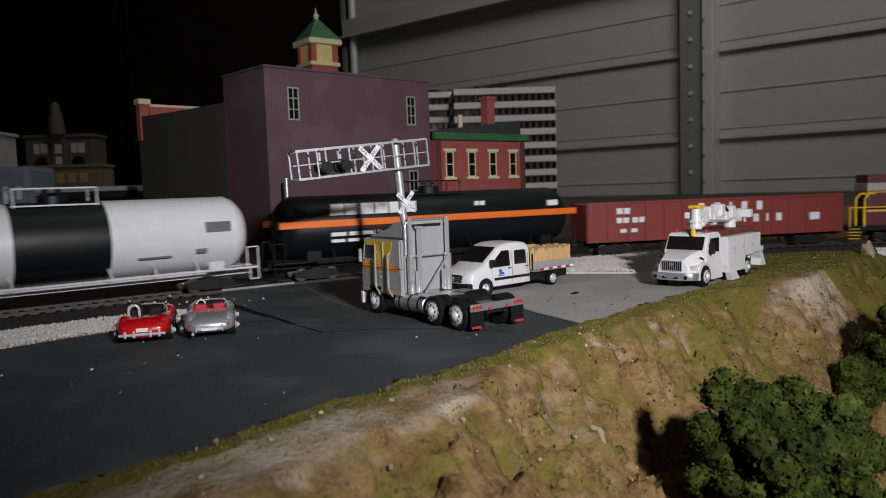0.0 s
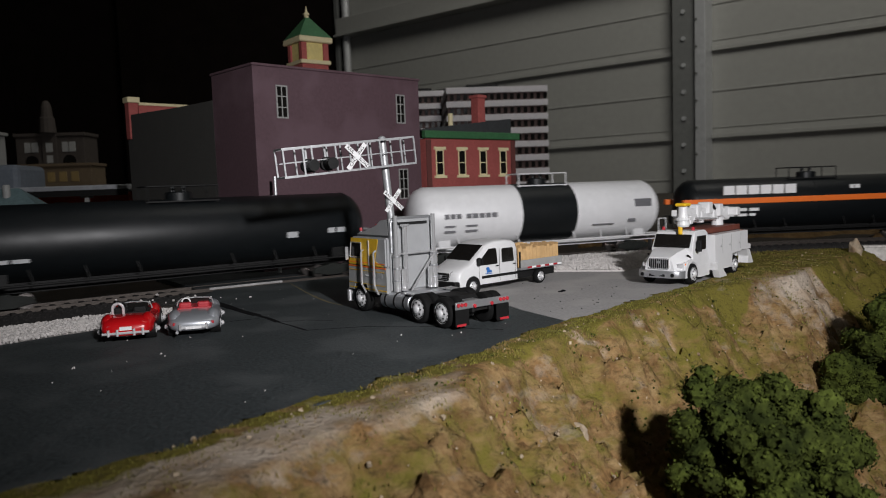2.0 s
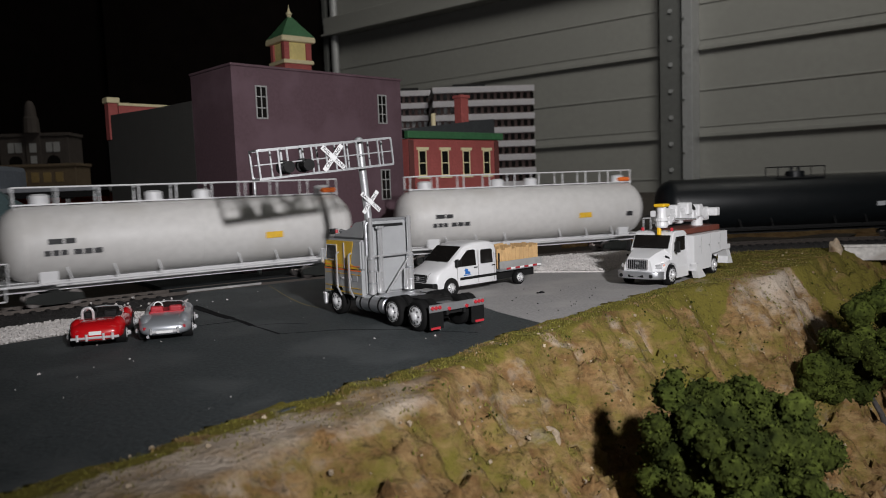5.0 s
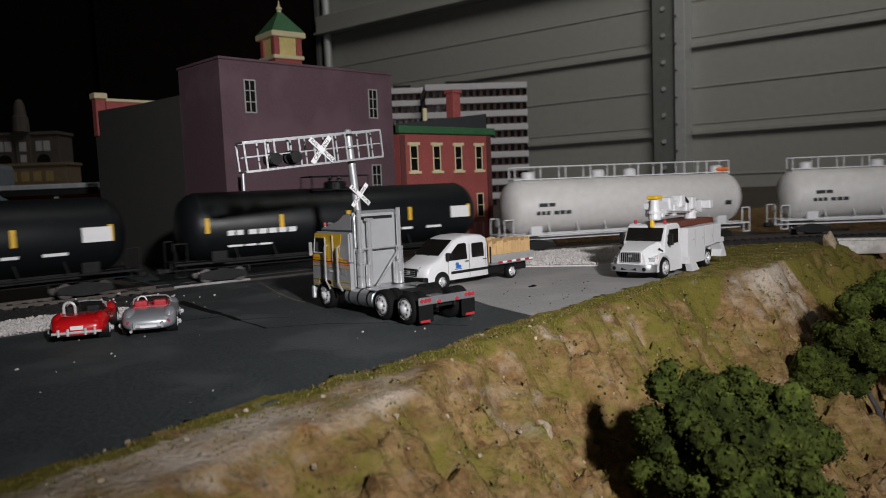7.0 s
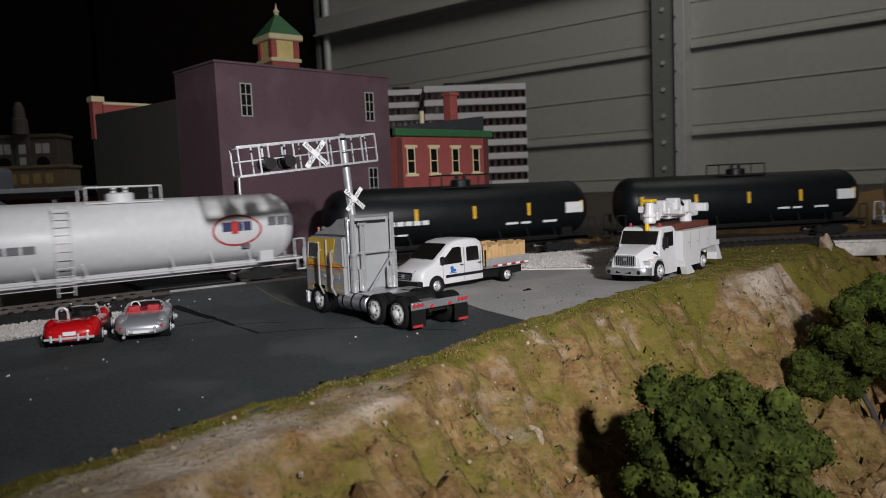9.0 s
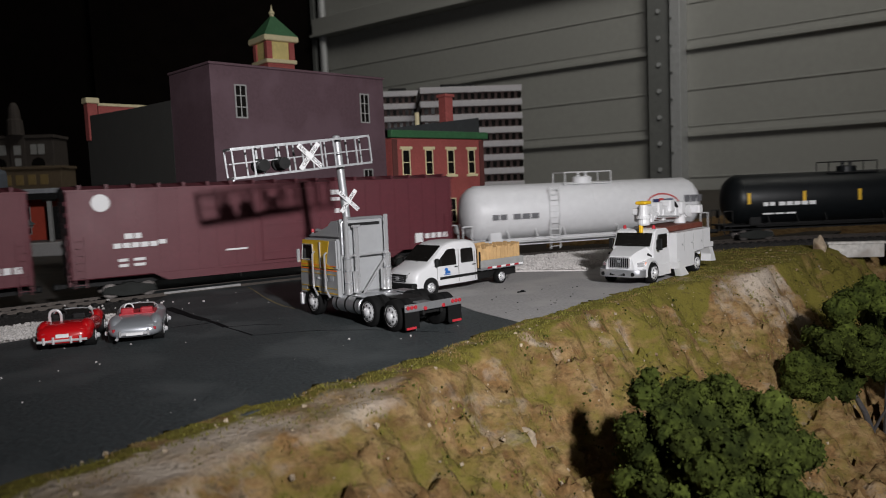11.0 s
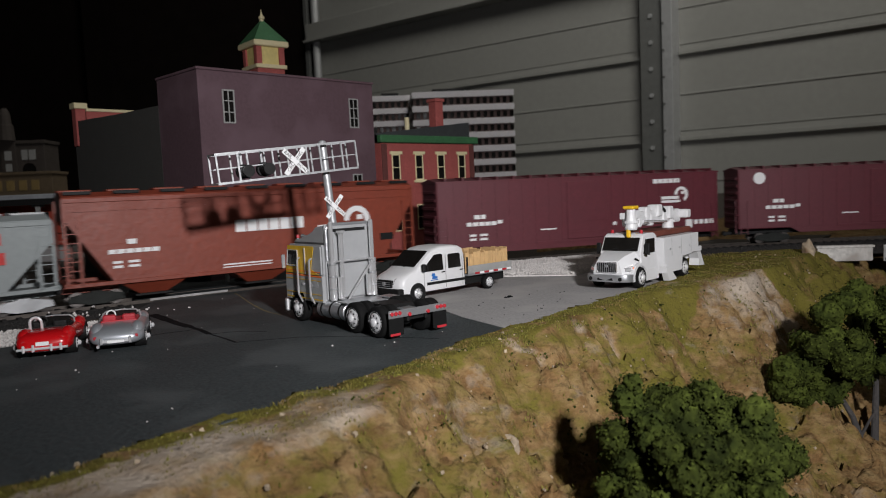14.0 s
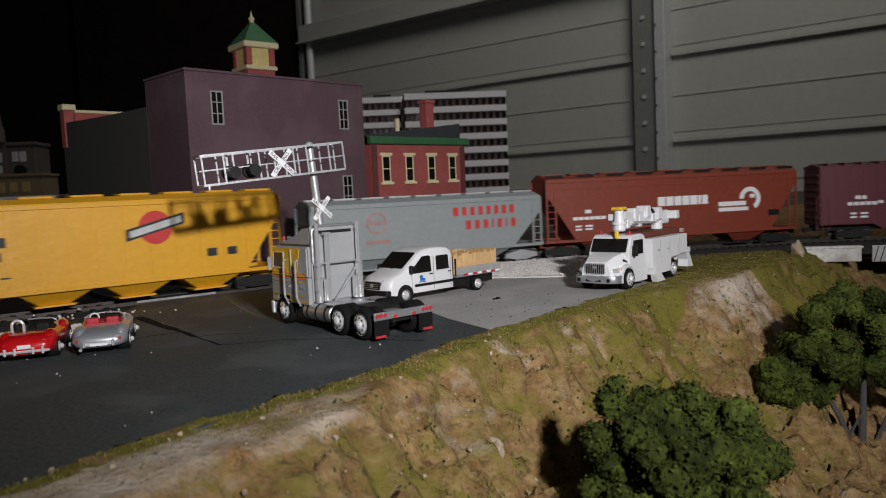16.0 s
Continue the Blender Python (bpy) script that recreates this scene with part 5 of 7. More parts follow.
# ---- road vehicles ----
def wheel(parent, x, y, r, width, rim, outer=1, name="wheel", deep=0.55):
    """A wheel at x, centred at y; outer: the side that shows its hub."""
    g = part(name, lathe(B(), [(y - width / 2, r * 0.62), (y - width / 2, r * 0.9), (y - width * 0.36, r), (y + width * 0.36, r), (y + width / 2, r * 0.9), (y + width / 2, r * 0.62)], 28, "y", r), RUBBER, parent, m=place(x, 0, 0), smooth=50)
    o = y + outer * width / 2
    b = lathe(B(), [(o - outer * 0.10, r * 0.70), (o + outer * 0.01, r * 0.68), (o - outer * 0.02, r * 0.62), (o + outer * 0.02, r * 0.56), (o + outer * 0.06, r * 0.40), (o + outer * 0.07, r * 0.29), (o + outer * 0.12, r * 0.25), (o + outer * 0.17, r * 0.14), (o + outer * 0.18, r * 0.04)], 24, "y", r)
    rm = part("rim", b, rim, g, smooth=40)
    b = B()
    for i in range(8):
        a = 2 * math.pi * i / 8
        rod(b, (r * 0.42 * math.cos(a), o - outer * 0.1, r + r * 0.42 * math.sin(a)), (r * 0.42 * math.cos(a), o + outer * 0.065, r + r * 0.42 * math.sin(a)), r * 0.065, n=8)
    part("hand_hole", b, FRAMEBLACK, rm)
    b = B()
    for i in range(8):
        a = 2 * math.pi * (i + 0.5) / 8
        rod(b, (r * 0.22 * math.cos(a), o + outer * 0.08, r + r * 0.22 * math.sin(a)), (r * 0.22 * math.cos(a), o + outer * 0.15, r + r * 0.22 * math.sin(a)), r * 0.028, n=6)
    part("lug_nut", b, rim, rm)
    return g


def arch(parent, x, y0, y1, r_in, r_out, zc, material, name="fender", a0=0, a1=180):
    """A curved wheel-arch strip over a wheel."""
    b = B()
    n = 14
    for i in range(n):
        p, q = radians(a0 + (a1 - a0) * i / n), radians(a0 + (a1 - a0) * (i + 1) / n)
        prism(b, [(x + r * math.cos(t), zc + r * math.sin(t)) for r, t in ((r_in, p), (r_out, p), (r_out, q), (r_in, q))], y0, y1)
    bmesh.ops.remove_doubles(b, verts=b.verts, dist=1e-4)
    return part(name, b, material, parent)


def tractor():
    w = thing("semi_tractor", place(2.24, 29.42, 0, 127.6), "silver and yellow cab-over semi tractor with chrome stacks on the asphalt", "truck")
    b = B()
    for y in (-0.5, 0.38):
        box(b, -0.83, 6.9, y, y + 0.12, 0.62, 0.92, 0.02)
    for x in (-0.7, 0.8, 2.2, 4.0):
        box(b, x, x + 0.12, -0.4, 0.4, 0.65, 0.88)
    part("frame", b, FRAMEBLACK, w)
    for x in (0.0, 1.6):
        for s in (1, -1):
            wheel(w, x, s * 1.22, 0.62, 0.42, RIMCHROME, s)
            wheel(w, x, s * 0.78, 0.62, 0.36, FRAMEBLACK, s, "inner_wheel")
        part("axle", rod(B(), (x, -1.0, 0.62), (x, 1.0, 0.62), 0.14), FRAMEBLACK, w)
        part("hump", lathe(B(), [(-0.25, 0.25), (0, 0.34), (0.25, 0.25)], 14, "y", 0.66), FRAMEBLACK, w, m=place(x, 0, 0))
    for s in (1, -1):
        wheel(w, 6.1, s * 1.2, 0.62, 0.4, RIMCHROME, s)
    part("fifth_wheel", prism(B(), [(0.1, 1.0), (0.25, 1.14), (1.6, 1.14), (1.75, 1.0)], -0.6, 0.6), FRAMEBLACK, w)
    part("ramp", box(B(), -0.6, 0.1, -0.3, 0.3, 0.98, 1.04, 0.02), SATIN, w, "silver approach ramp")
    part("deck_plate", box(B(), 2.35, 3.75, -0.95, 0.95, 1.0, 1.07, 0.02), SATIN, w, "bright tread-plate deck")
    for s in (1, -1):
        t = part("fuel_tank", lathe(B(), [(2.3, 0.3), (2.36, 0.38), (4.45, 0.38), (4.5, 0.3)], 24, z=0), SATIN, w, "polished fuel tank", place(0, s * 1.02, 0.72), 40)
        for x in (2.7, 3.4, 4.1):
            part("strap", lathe(B(), [(x - 0.05, 0.40), (x + 0.05, 0.40)], 24), FRAMEBLACK, t)
        part("step", box(B(), 2.1, 2.9, *sorted((s * 0.75, s * 1.35)), 1.12, 1.16), SATIN, w)
    # cab
    lower = [(3.95, 1.0), (3.95, 2.25), (7.15, 2.25), (7.2, 1.0), (6.75, 1.0), (6.6, 1.32), (5.65, 1.32), (5.5, 1.0)]
    part("lower_cab", prism(B(), lower, -1.36, 1.36), CABGREY, w, "grey lower cab panels")
    b = B()
    prism(b, [(3.95, 2.26), (3.95, 3.75), (6.85, 3.75), (7.15, 2.26)], -1.35, 1.35)
    bmesh.ops.bevel(b, geom=list(b.edges), offset=0.07, segments=2, affect="EDGES")
    part("upper_cab", b, CABGREY, w)
    for y0, y1 in ((1.352, 1.372), (-1.372, -1.352)):
        part("yellow_panel", prism(B(), [(4.55, 3.62), (4.85, 2.55), (4.15, 2.3), (7.1, 2.3), (6.84, 3.68), (4.6, 3.68)], y0, y1), CABYELLOW, w, "yellow painted upper side")
        part("stripe", box(B(), 4.0, 7.12, y0, y1 + 0.004 if y1 > 0 else y1, 2.19, 2.25), ORANGE, w)
        part("stripe", box(B(), 4.0, 7.12, y0, y1, 1.08, 1.13), CABYELLOW, w)
        s = 1 if y0 > 0 else -1
        part("door_window", prism(B(), [(6.0, 2.72), (6.0, 3.4), (6.78, 3.4), (6.9, 2.72)], *sorted((s * 1.36, s * 1.385))), DARKGLASS, w)
        for x in (4.7, 5.75):
            g = B()
            pts = [(x, s * 1.4, 3.1), (x, s * 1.52, 3.0), (x, s * 1.52, 1.3), (x - 0.3, s * 1.5, 0.95)]
            for p, q in zip(pts, pts[1:]):
                rod(g, p, q, 0.045, n=8)
            part("grab_handle", g, CHROME, w)
        for z in (2.42, 2.0, 1.32):
            part("pinstripe", box(B(), 4.05, 7.1, *sorted((s * 1.372, s * 1.384)), z, z + 0.035), CABYELLOW if z < 2.3 else ORANGE, w)
        b = B()
        for q0, q1 in (((5.95, 2.67), (5.95, 3.45)), ((5.95, 3.45), (6.82, 3.45)), ((6.82, 3.45), (6.95, 2.67)), ((6.95, 2.67), (5.95, 2.67)), ((5.3, 2.3), (5.3, 3.6))):
            rod(b, (q0[0], s * 1.39, q0[1]), (q1[0], s * 1.39, q1[1]), 0.03, n=6)
        part("window_frame", b, CHROME, w)
        part("side_badge", rod(B(), (4.9, s * 1.36, 1.75), (4.9, s * 1.39, 1.75), 0.12, n=14), CHROME, w)
        part("door_latch", box(B(), 5.45, 5.65, *sorted((s * 1.36, s * 1.40)), 1.75, 1.83), CHROME, w)
        part("mirror", box(B(), 6.95, 7.05, *sorted((s * 1.45, s * 1.62)), 2.5, 3.2, 0.03), CHROME, w)
        part("vent_panel", box(B(), 4.3, 4.75, *sorted((s * 1.36, s * 1.378)), 1.7, 2.0), SATIN, w)
    b = B()
    prism(b, [(3.95, 3.76), (3.95, 4.65), (4.25, 4.7), (4.6, 4.5), (5.0, 4.45), (5.5, 4.05), (6.7, 3.95), (6.85, 3.76)], -1.15, 1.15)
    bmesh.ops.bevel(b, geom=list(b.edges), offset=0.1, segments=2, affect="EDGES")
    part("roof_fairing", b, CABGREY, w, "grey sloped roof fairing", smooth=50)
    b = box(B(), 3.86, 3.97, -1.18, 1.18, 1.1, 4.72, 0.05, 2)
    part("back_panel", b, CABGREY, w)
    b = B()
    pts = [(3.84, -1.12, 3.0), (3.84, -1.12, 4.5), (3.84, -0.95, 4.72), (3.84, 0.95, 4.72), (3.84, 1.12, 4.5), (3.84, 1.12, 3.0)]
    for p, q in zip(pts, pts[1:]):
        rod(b, p, q, 0.07, n=8)
    part("back_frame", b, SATIN, w, "bright rounded rim of the sleeper wall")
    part("back_slot", box(B(), 3.84, 3.87, -0.85, 0.85, 4.35, 4.5), FRAMEBLACK, w)
    for x, y, z in ((5.3, 0.9, 4.12), (6.6, 0.95, 3.9), (5.3, -0.9, 4.12), (6.6, -0.95, 3.9)):
        lm = part("marker_lamp", rod(B(), (x, y, z + 0.12), (x, y, z + 0.28), 0.07), REDLENS, w)
        part("lamp_base", rod(B(), (x, y, z - 0.05), (x, y, z + 0.12), 0.05), CHROME, lm)
    for y in (-0.6, 0.0, 0.6):
        part("horn", rod(B(), (6.2, y, 4.05), (6.8, y, 4.08), 0.06, 0.11), CHROME, w)
    part("bumper", box(B(), 7.15, 7.4, -1.4, 1.4, 0.35, 0.95, 0.08, 2), CHROME, w)
    part("windshield", prism(B(), [(7.08, 2.7), (6.93, 3.55), (6.98, 3.55), (7.13, 2.7)], -1.15, 1.15), DARKGLASS, w)
    for s in (1, -1):
        st = part("exhaust_pipe", rod(B(), (3.62, s * 1.02, 2.95), (3.62, s * 1.02, 4.85), 0.10, n=14), CHROME, w, smooth=40)
        part("muffler", rod(B(), (3.62, s * 1.02, 1.1), (3.62, s * 1.02, 2.95), 0.16, n=16), CHROME, st, smooth=40)
        for z in (1.6, 2.2, 2.8):
            part("clamp", lathe_z([(z, 0.175), (z + 0.07, 0.175)], 16, 3.62, s * 1.02), SATIN, st)
        part("air_cleaner", rod(B(), (3.5, s * 0.72, 1.15), (3.5, s * 0.72, 2.2), 0.13, n=14), CHROME, st, smooth=40)
    pi = part("intake_pipe", rod(B(), (3.6, 0.55, 1.3), (3.6, 0.55, 4.3), 0.11, n=14), CHROME, w, smooth=40)
    part("intake_cap", lathe_z([(4.3, 0.2), (4.42, 0.2)], 16, 3.6, 0.55), CHROME, pi)
    b = rod(B(), (3.55, -1.0, 2.95), (3.55, 1.0, 2.95), 0.05)
    rod(b, (3.5, -1.0, 2.9), (3.3, 0.5, 1.1), 0.05)
    part("rack", b, CHROME, w)
    # tail
    tb = part("tail_bar", box(B(), -0.9, -0.83, -1.4, 1.4, 0.82, 1.12, 0.02), SATIN, w, "steel tail light bar")
    for s in (1, -1):
        for y in (1.28, 1.1, 0.92, 0.45):
            part("tail_lamp", rod(B(), (-0.9, s * y, 1.0 if y > 0.5 else 0.9), (-0.95, s * y, 1.0 if y > 0.5 else 0.9), 0.075, n=12), REDLENS, tb)
        fl = part("mudflap", box(B(), -0.88, -0.84, *sorted((s * 0.72, s * 1.4)), 0.16, 0.82), RUBBER, w, "black mudflap with a red strip")
        part("reflector", box(B(), -0.91, -0.88, *sorted((s * 0.9, s * 1.36)), 0.16, 0.25), REDLENS, fl)

    # the cab sits low on its springs: everything above the frame is a little squat
    for o in w.children_recursive:
        for v in o.data.vertices:
            if v.co.z > 0.0125:
                v.co.z = 0.0125 + (v.co.z - 0.0125) * 0.885


tractor()


def van():
    w = thing("dropside_van", place(5.95, 41.87, 0.02, -139.3), "white double-cab dropside van carrying pale wooden crates", "van")
    hw = 1.16
    side = [(1.75, 0.42), (1.73, 2.15), (1.82, 2.45), (2.1, 2.6), (2.6, 2.65), (3.4, 2.65), (3.9, 2.56), (4.25, 2.40), (4.75, 2.02), (5.2, 1.66), (5.6, 1.50), (6.05, 1.34), (6.28, 1.16), (6.38, 0.9), (6.38, 0.6), (6.3, 0.42)]
    secs = []
    for y, k in ((-hw, 0.94), (-hw + 0.03, 0.965), (-hw + 0.1, 0.985), (-hw + 0.25, 0.997), (-0.4, 1.005), (0.4, 1.005), (hw - 0.25, 0.997), (hw - 0.1, 0.985), (hw - 0.03, 0.965), (hw, 0.94)):
        nose = 0.0 if abs(y) < 0.5 else 0.22 * ((abs(y) - 0.5) / (hw - 0.5)) ** 2
        secs.append([(4 + (x - 4) * k - (nose if x > 5.3 else nose * 0.3 if x > 4.5 else 0), y, 0.42 + (z - 0.42) * k) for x, z in side])
    b = loft(B(), secs)
    for v in b.verts:
        if v.co.z > 1.5:
            v.co.y *= 1 - 0.09 * (v.co.z - 1.5)
    part("cab_body", b, WHITE, w, smooth=32)
    for s in (1, -1):
        y0, y1 = sorted((s * (hw - 0.04), s * (hw - 0.115)))

        def lean(bm):
            for v in bm.verts:
                if v.co.z > 1.5:
                    v.co.y *= 1 - 0.09 * (v.co.z - 1.5)
                v.co.y += s * 0.05
            return bm
        fw = part("front_window", lean(prism(B(), [(3.38, 1.42), (3.38, 2.2), (3.5, 2.26), (3.95, 2.24), (4.78, 1.58), (4.84, 1.42)], y0, y1)), DARKGLASS, w)
        part("mirror_post", lean(prism(B(), [(4.42, 1.42), (4.42, 1.86), (4.50, 1.80), (4.50, 1.42)], *sorted((s * (hw - 0.03), s * (hw - 0.04))))), FRAMEBLACK, fw)
        part("rear_window", lean(prism(B(), [(2.12, 1.46), (2.12, 2.14), (2.2, 2.2), (2.92, 2.2), (3.0, 2.14), (3.0, 1.46)], y0, y1)), DARKGLASS, w)
        part("trim_strip", box(B(), 1.8, 4.55, *sorted((s * hw, s * (hw + 0.02))), 0.72, 0.86), FRAMEBLACK, w, "black side moulding")
        for x in (3.3, 1.98):
            part("door_handle", box(B(), x, x + 0.22, *sorted((s * hw, s * (hw + 0.03))), 1.28, 1.33), FRAMEBLACK, w)
        part("door_seam", box(B(), 3.2, 3.23, *sorted((s * hw, s * (hw + 0.006))), 0.5, 2.2), FRAMEGREY, w)
        part("wheel_arch", lathe(B(), [(s * (hw - 0.3), 0.52), (s * (hw + 0.012), 0.52)], 22, "y", 0.4), FRAMEBLACK, w, m=place(5.2, 0, 0))
        wheel(w, 5.2, s * 1.04, 0.4, 0.26, RIMCHROME, s)
        wheel(w, 0.0, s * 1.04, 0.4, 0.3, RIMCHROME, s)
        part("headlamp", loft(B(), [[(5.86, s * 1.11, 0.98), (5.80, s * 1.10, 1.30), (5.4, s * 1.13, 1.40), (5.5, s * 1.145, 1.08)], [(6.36, s * 0.62, 0.92), (6.26, s * 0.62, 1.18), (5.9, s * 0.7, 1.36), (5.9, s * 0.7, 1.0)]]), CHROME, w, "clear swept headlamp")
        part("front_seam", box(B(), 4.72, 4.74, *sorted((s * hw, s * (hw + 0.006))), 0.5, 1.45), FRAMEGREY, w)
        part("rear_seam", box(B(), 2.0, 2.02, *sorted((s * hw, s * (hw + 0.006))), 0.5, 2.0), FRAMEGREY, w)
        part("mirror", box(B(), 4.75, 4.95, *sorted((s * 1.2, s * 1.4)), 1.45, 1.85, 0.04), FRAMEBLACK, w)
    em = part("door_emblem", prism(B(), [(3.84, 1.0), (3.84, 1.12), (3.98, 1.14), (4.02, 1.28), (4.16, 1.3), (4.24, 1.2), (4.16, 1.14), (4.2, 1.0)], hw + 0.001, hw + 0.02), BLUE, w, "small blue door emblem")
    part("emblem_bar", box(B(), 3.8, 4.28, hw + 0.001, hw + 0.018, 0.93, 0.97), BLUE, em)
    part("windscreen", prism(B(), [(4.22, 2.44), (5.16, 1.71), (5.20, 1.74), (4.28, 2.47)], -0.90, 0.90), DARKGLASS, w)
    gr = part("grille", box(B(), 6.26, 6.44, -0.58, 0.58, 0.76, 1.14, 0.05, 2), FRAMEBLACK, w)
    for k in range(3):
        part("grille_bar", box(B(), 6.43, 6.46, -0.5, 0.5, 0.82 + 0.1 * k, 0.85 + 0.1 * k), SATIN, gr)
    part("badge", rod(B(), (6.44, 0, 0.95), (6.48, 0, 0.95), 0.11, n=16), CHROME, gr)
    part("wiper", rod(B(), (5.2, 0.1, 1.70), (4.95, 0.7, 1.92), 0.02, n=6), FRAMEBLACK, w)
    part("bumper", box(B(), 6.1, 6.48, -1.18, 1.18, 0.3, 0.72, 0.08, 2), FRAMEBLACK, w, "black plastic bumper")
    part("chassis", box(B(), -1.5, 2.0, -0.9, 0.9, 0.4, 0.85, 0.03), FRAMEBLACK, w)
    # bed
    part("bed_floor", box(B(), -1.75, 1.65, -1.25, 1.25, 0.88, 1.0), SATIN, w)
    for s in (1, -1):
        sb = part("bed_side", box(B(), -1.75, 1.65, *sorted((s * 1.2, s * 1.27)), 1.0, 1.42, 0.01), FRAMEGREY, w, "grey dropside board")
        for k in range(8):
            part("reflector", box(B(), -1.7 + 0.36 * k, -1.36 + 0.36 * k, *sorted((s * 1.27, s * 1.285)), 0.94, 1.04), REDLENS if k % 2 else LETTERWHITE, sb)
    part("tailboard", box(B(), -1.8, -1.74, -1.25, 1.25, 0.95, 1.42), FRAMEGREY, w)
    part("headboard", box(B(), 1.6, 1.68, -1.2, 1.2, 1.0, 1.9), FRAMEBLACK, w)
    crate = thing("wooden_crate", place(5.95, 41.87, 0.02, -139.3), "pale slatted wooden crate load on the van's bed", "crate")
    r2 = random.Random(3)
    for side_y in (1.08, -1.08):
        x = -1.6
        while x < 1.45:
            wd2 = r2.uniform(0.2, 0.34)
            part("plank", box(B(), x, x + wd2 - 0.02, side_y - 0.05, side_y + 0.05, 1.02, 2.08 + r2.uniform(-0.06, 0.1), 0.01), WOOD, crate)
            x += wd2
    for xx in (-1.62, 0.2, 1.45):
        y = -1.0
        while y < 0.95:
            part("plank", box(B(), xx - 0.05, xx + 0.05, y, y + 0.28, 1.02, 2.1 + r2.uniform(-0.05, 0.12), 0.01), WOOD, crate)
            y += 0.3


van()


def bucket_truck():
    w = thing("bucket_truck", place(13.45, 39.15, 0.02, -134), "white utility bucket truck with service boxes and stabilisers", "truck")
    hw = 1.22
    # cab and hood
    b = B()
    prism(b, [(-2.2, 0.75), (-2.2, 2.62), (-2.0, 2.78), (-0.75, 2.78), (-0.55, 2.62), (-0.2, 1.85), (-0.2, 0.75)], -hw, hw)
    bmesh.ops.bevel(b, geom=list(b.edges), offset=0.07, segments=2, affect="EDGES")
    for v in b.verts:
        if v.co.z > 1.6:
            v.co.y *= 1 - 0.06 * (v.co.z - 1.6)
    part("cab", b, WHITE, w, smooth=40)
    secs = [[(-0.2, -1.15, 0.8), (-0.2, -1.15, 1.5), (-0.2, -0.85, 1.9), (-0.2, 0.85, 1.9), (-0.2, 1.15, 1.5), (-0.2, 1.15, 0.8)], [(0.6, -1.12, 0.8), (0.6, -1.05, 1.35), (0.6, -0.72, 1.72), (0.6, 0.72, 1.72), (0.6, 1.05, 1.35), (0.6, 1.12, 0.8)], [(1.15, -0.85, 0.75), (1.18, -0.75, 1.2), (1.12, -0.6, 1.5), (1.12, 0.6, 1.5), (1.18, 0.75, 1.2), (1.15, 0.85, 0.75)]]
    part("hood", loft(B(), secs), WHITE, w, smooth=45)
    ws = part("windscreen", prism(B(), [(-0.56, 2.58), (-0.22, 1.92), (-0.16, 1.92), (-0.50, 2.60)], -1.02, 1.02), DARKGLASS, w)
    for y in (-0.6, 0.35):
        part("wiper", rod(B(), (-0.14, y, 1.96), (-0.2, y + 0.5, 2.05), 0.02, n=6), FRAMEBLACK, ws)
    g = part("grille", box(B(), 1.12, 1.24, -0.60, 0.60, 0.88, 1.46, 0.10, 2), CHROME, w, "chrome grille with dark bars")
    part("grille_mesh", box(B(), 1.235, 1.246, -0.53, 0.53, 0.94, 1.40, 0.004), FRAMEBLACK, g)
    for i in range(9):
        y = -0.44 + 0.11 * i
        part("grille_bar", box(B(), 1.24, 1.262, y - 0.012, y + 0.012, 0.94, 1.40), SATIN, g)
    part("badge", box(B(), 1.25, 1.28, -0.09, 0.09, 1.18, 1.32, 0.02), SATIN, g)
    bp = part("bumper", loft(B(), [[(x - 0.35, y, 0.40), (x, y, 0.44), (x + 0.04, y, 0.62), (x, y, 0.80), (x - 0.35, y, 0.82)] for x, y in ((0.98, -1.28), (1.26, -1.1), (1.40, -0.7), (1.44, 0.0), (1.40, 0.7), (1.26, 1.1), (0.98, 1.28))]), SATIN, w, "silver front bumper", smooth=40)
    part("bumper_slot", box(B(), 1.36, 1.46, -0.45, 0.45, 0.52, 0.66, 0.02), FRAMEBLACK, bp)
    for s in (1, -1):
        part("fog_lamp", rod(B(), (1.4, s * 0.85, 0.6), (1.44, s * 0.85, 0.6), 0.1, n=12), FRAMEBLACK, w)
        part("headlamp", loft(B(), [[(1.16, s * 0.64, 0.92), (1.16, s * 0.64, 1.14), (0.9, s * 0.66, 1.3), (0.9, s * 0.66, 0.95)], [(0.82, s * 1.17, 0.98), (0.76, s * 1.16, 1.16), (0.5, s * 1.16, 1.26), (0.6, s * 1.17, 1.0)]]), CHROME, w, "swept clear headlamp")
        part("turn_lamp", box(B(), 0.46, 0.6, *sorted((s * 1.14, s * 1.19)), 1.02, 1.16, 0.02), ORANGE, w)
        arch(w, 0, *sorted((s * 0.8, s * 1.3)), 0.63, 0.78, 0.56, WHITE, "fender", -12, 178)
        part("fender_well", box(B(), -0.6, 0.6, *sorted((s * 0.5, s * 0.95)), 0.4, 1.1), FRAMEBLACK, w)
        wheel(w, 0.0, s * 1.16, 0.56, 0.36, RIMCHROME, s)
        wheel(w, -5.2, s * 1.12, 0.56, 0.5, RIMCHROME, s)
        part("door_window", prism(B(), [(-1.75, 1.75), (-1.75, 2.5), (-0.85, 2.5), (-0.5, 1.75)], *sorted((s * 1.1, s * 1.235))), DARKGLASS, w)
        part("mirror", box(B(), -0.6, -0.45, *sorted((s * 1.3, s * 1.55)), 1.7, 2.3, 0.03), FRAMEBLACK, w)
        part("hood_vent", prism(B(), [(-0.1, 1.45), (0.25, 1.6), (0.25, 1.5), (-0.1, 1.38)], *sorted((s * 1.09, s * 1.17))), FRAMEBLACK, w)
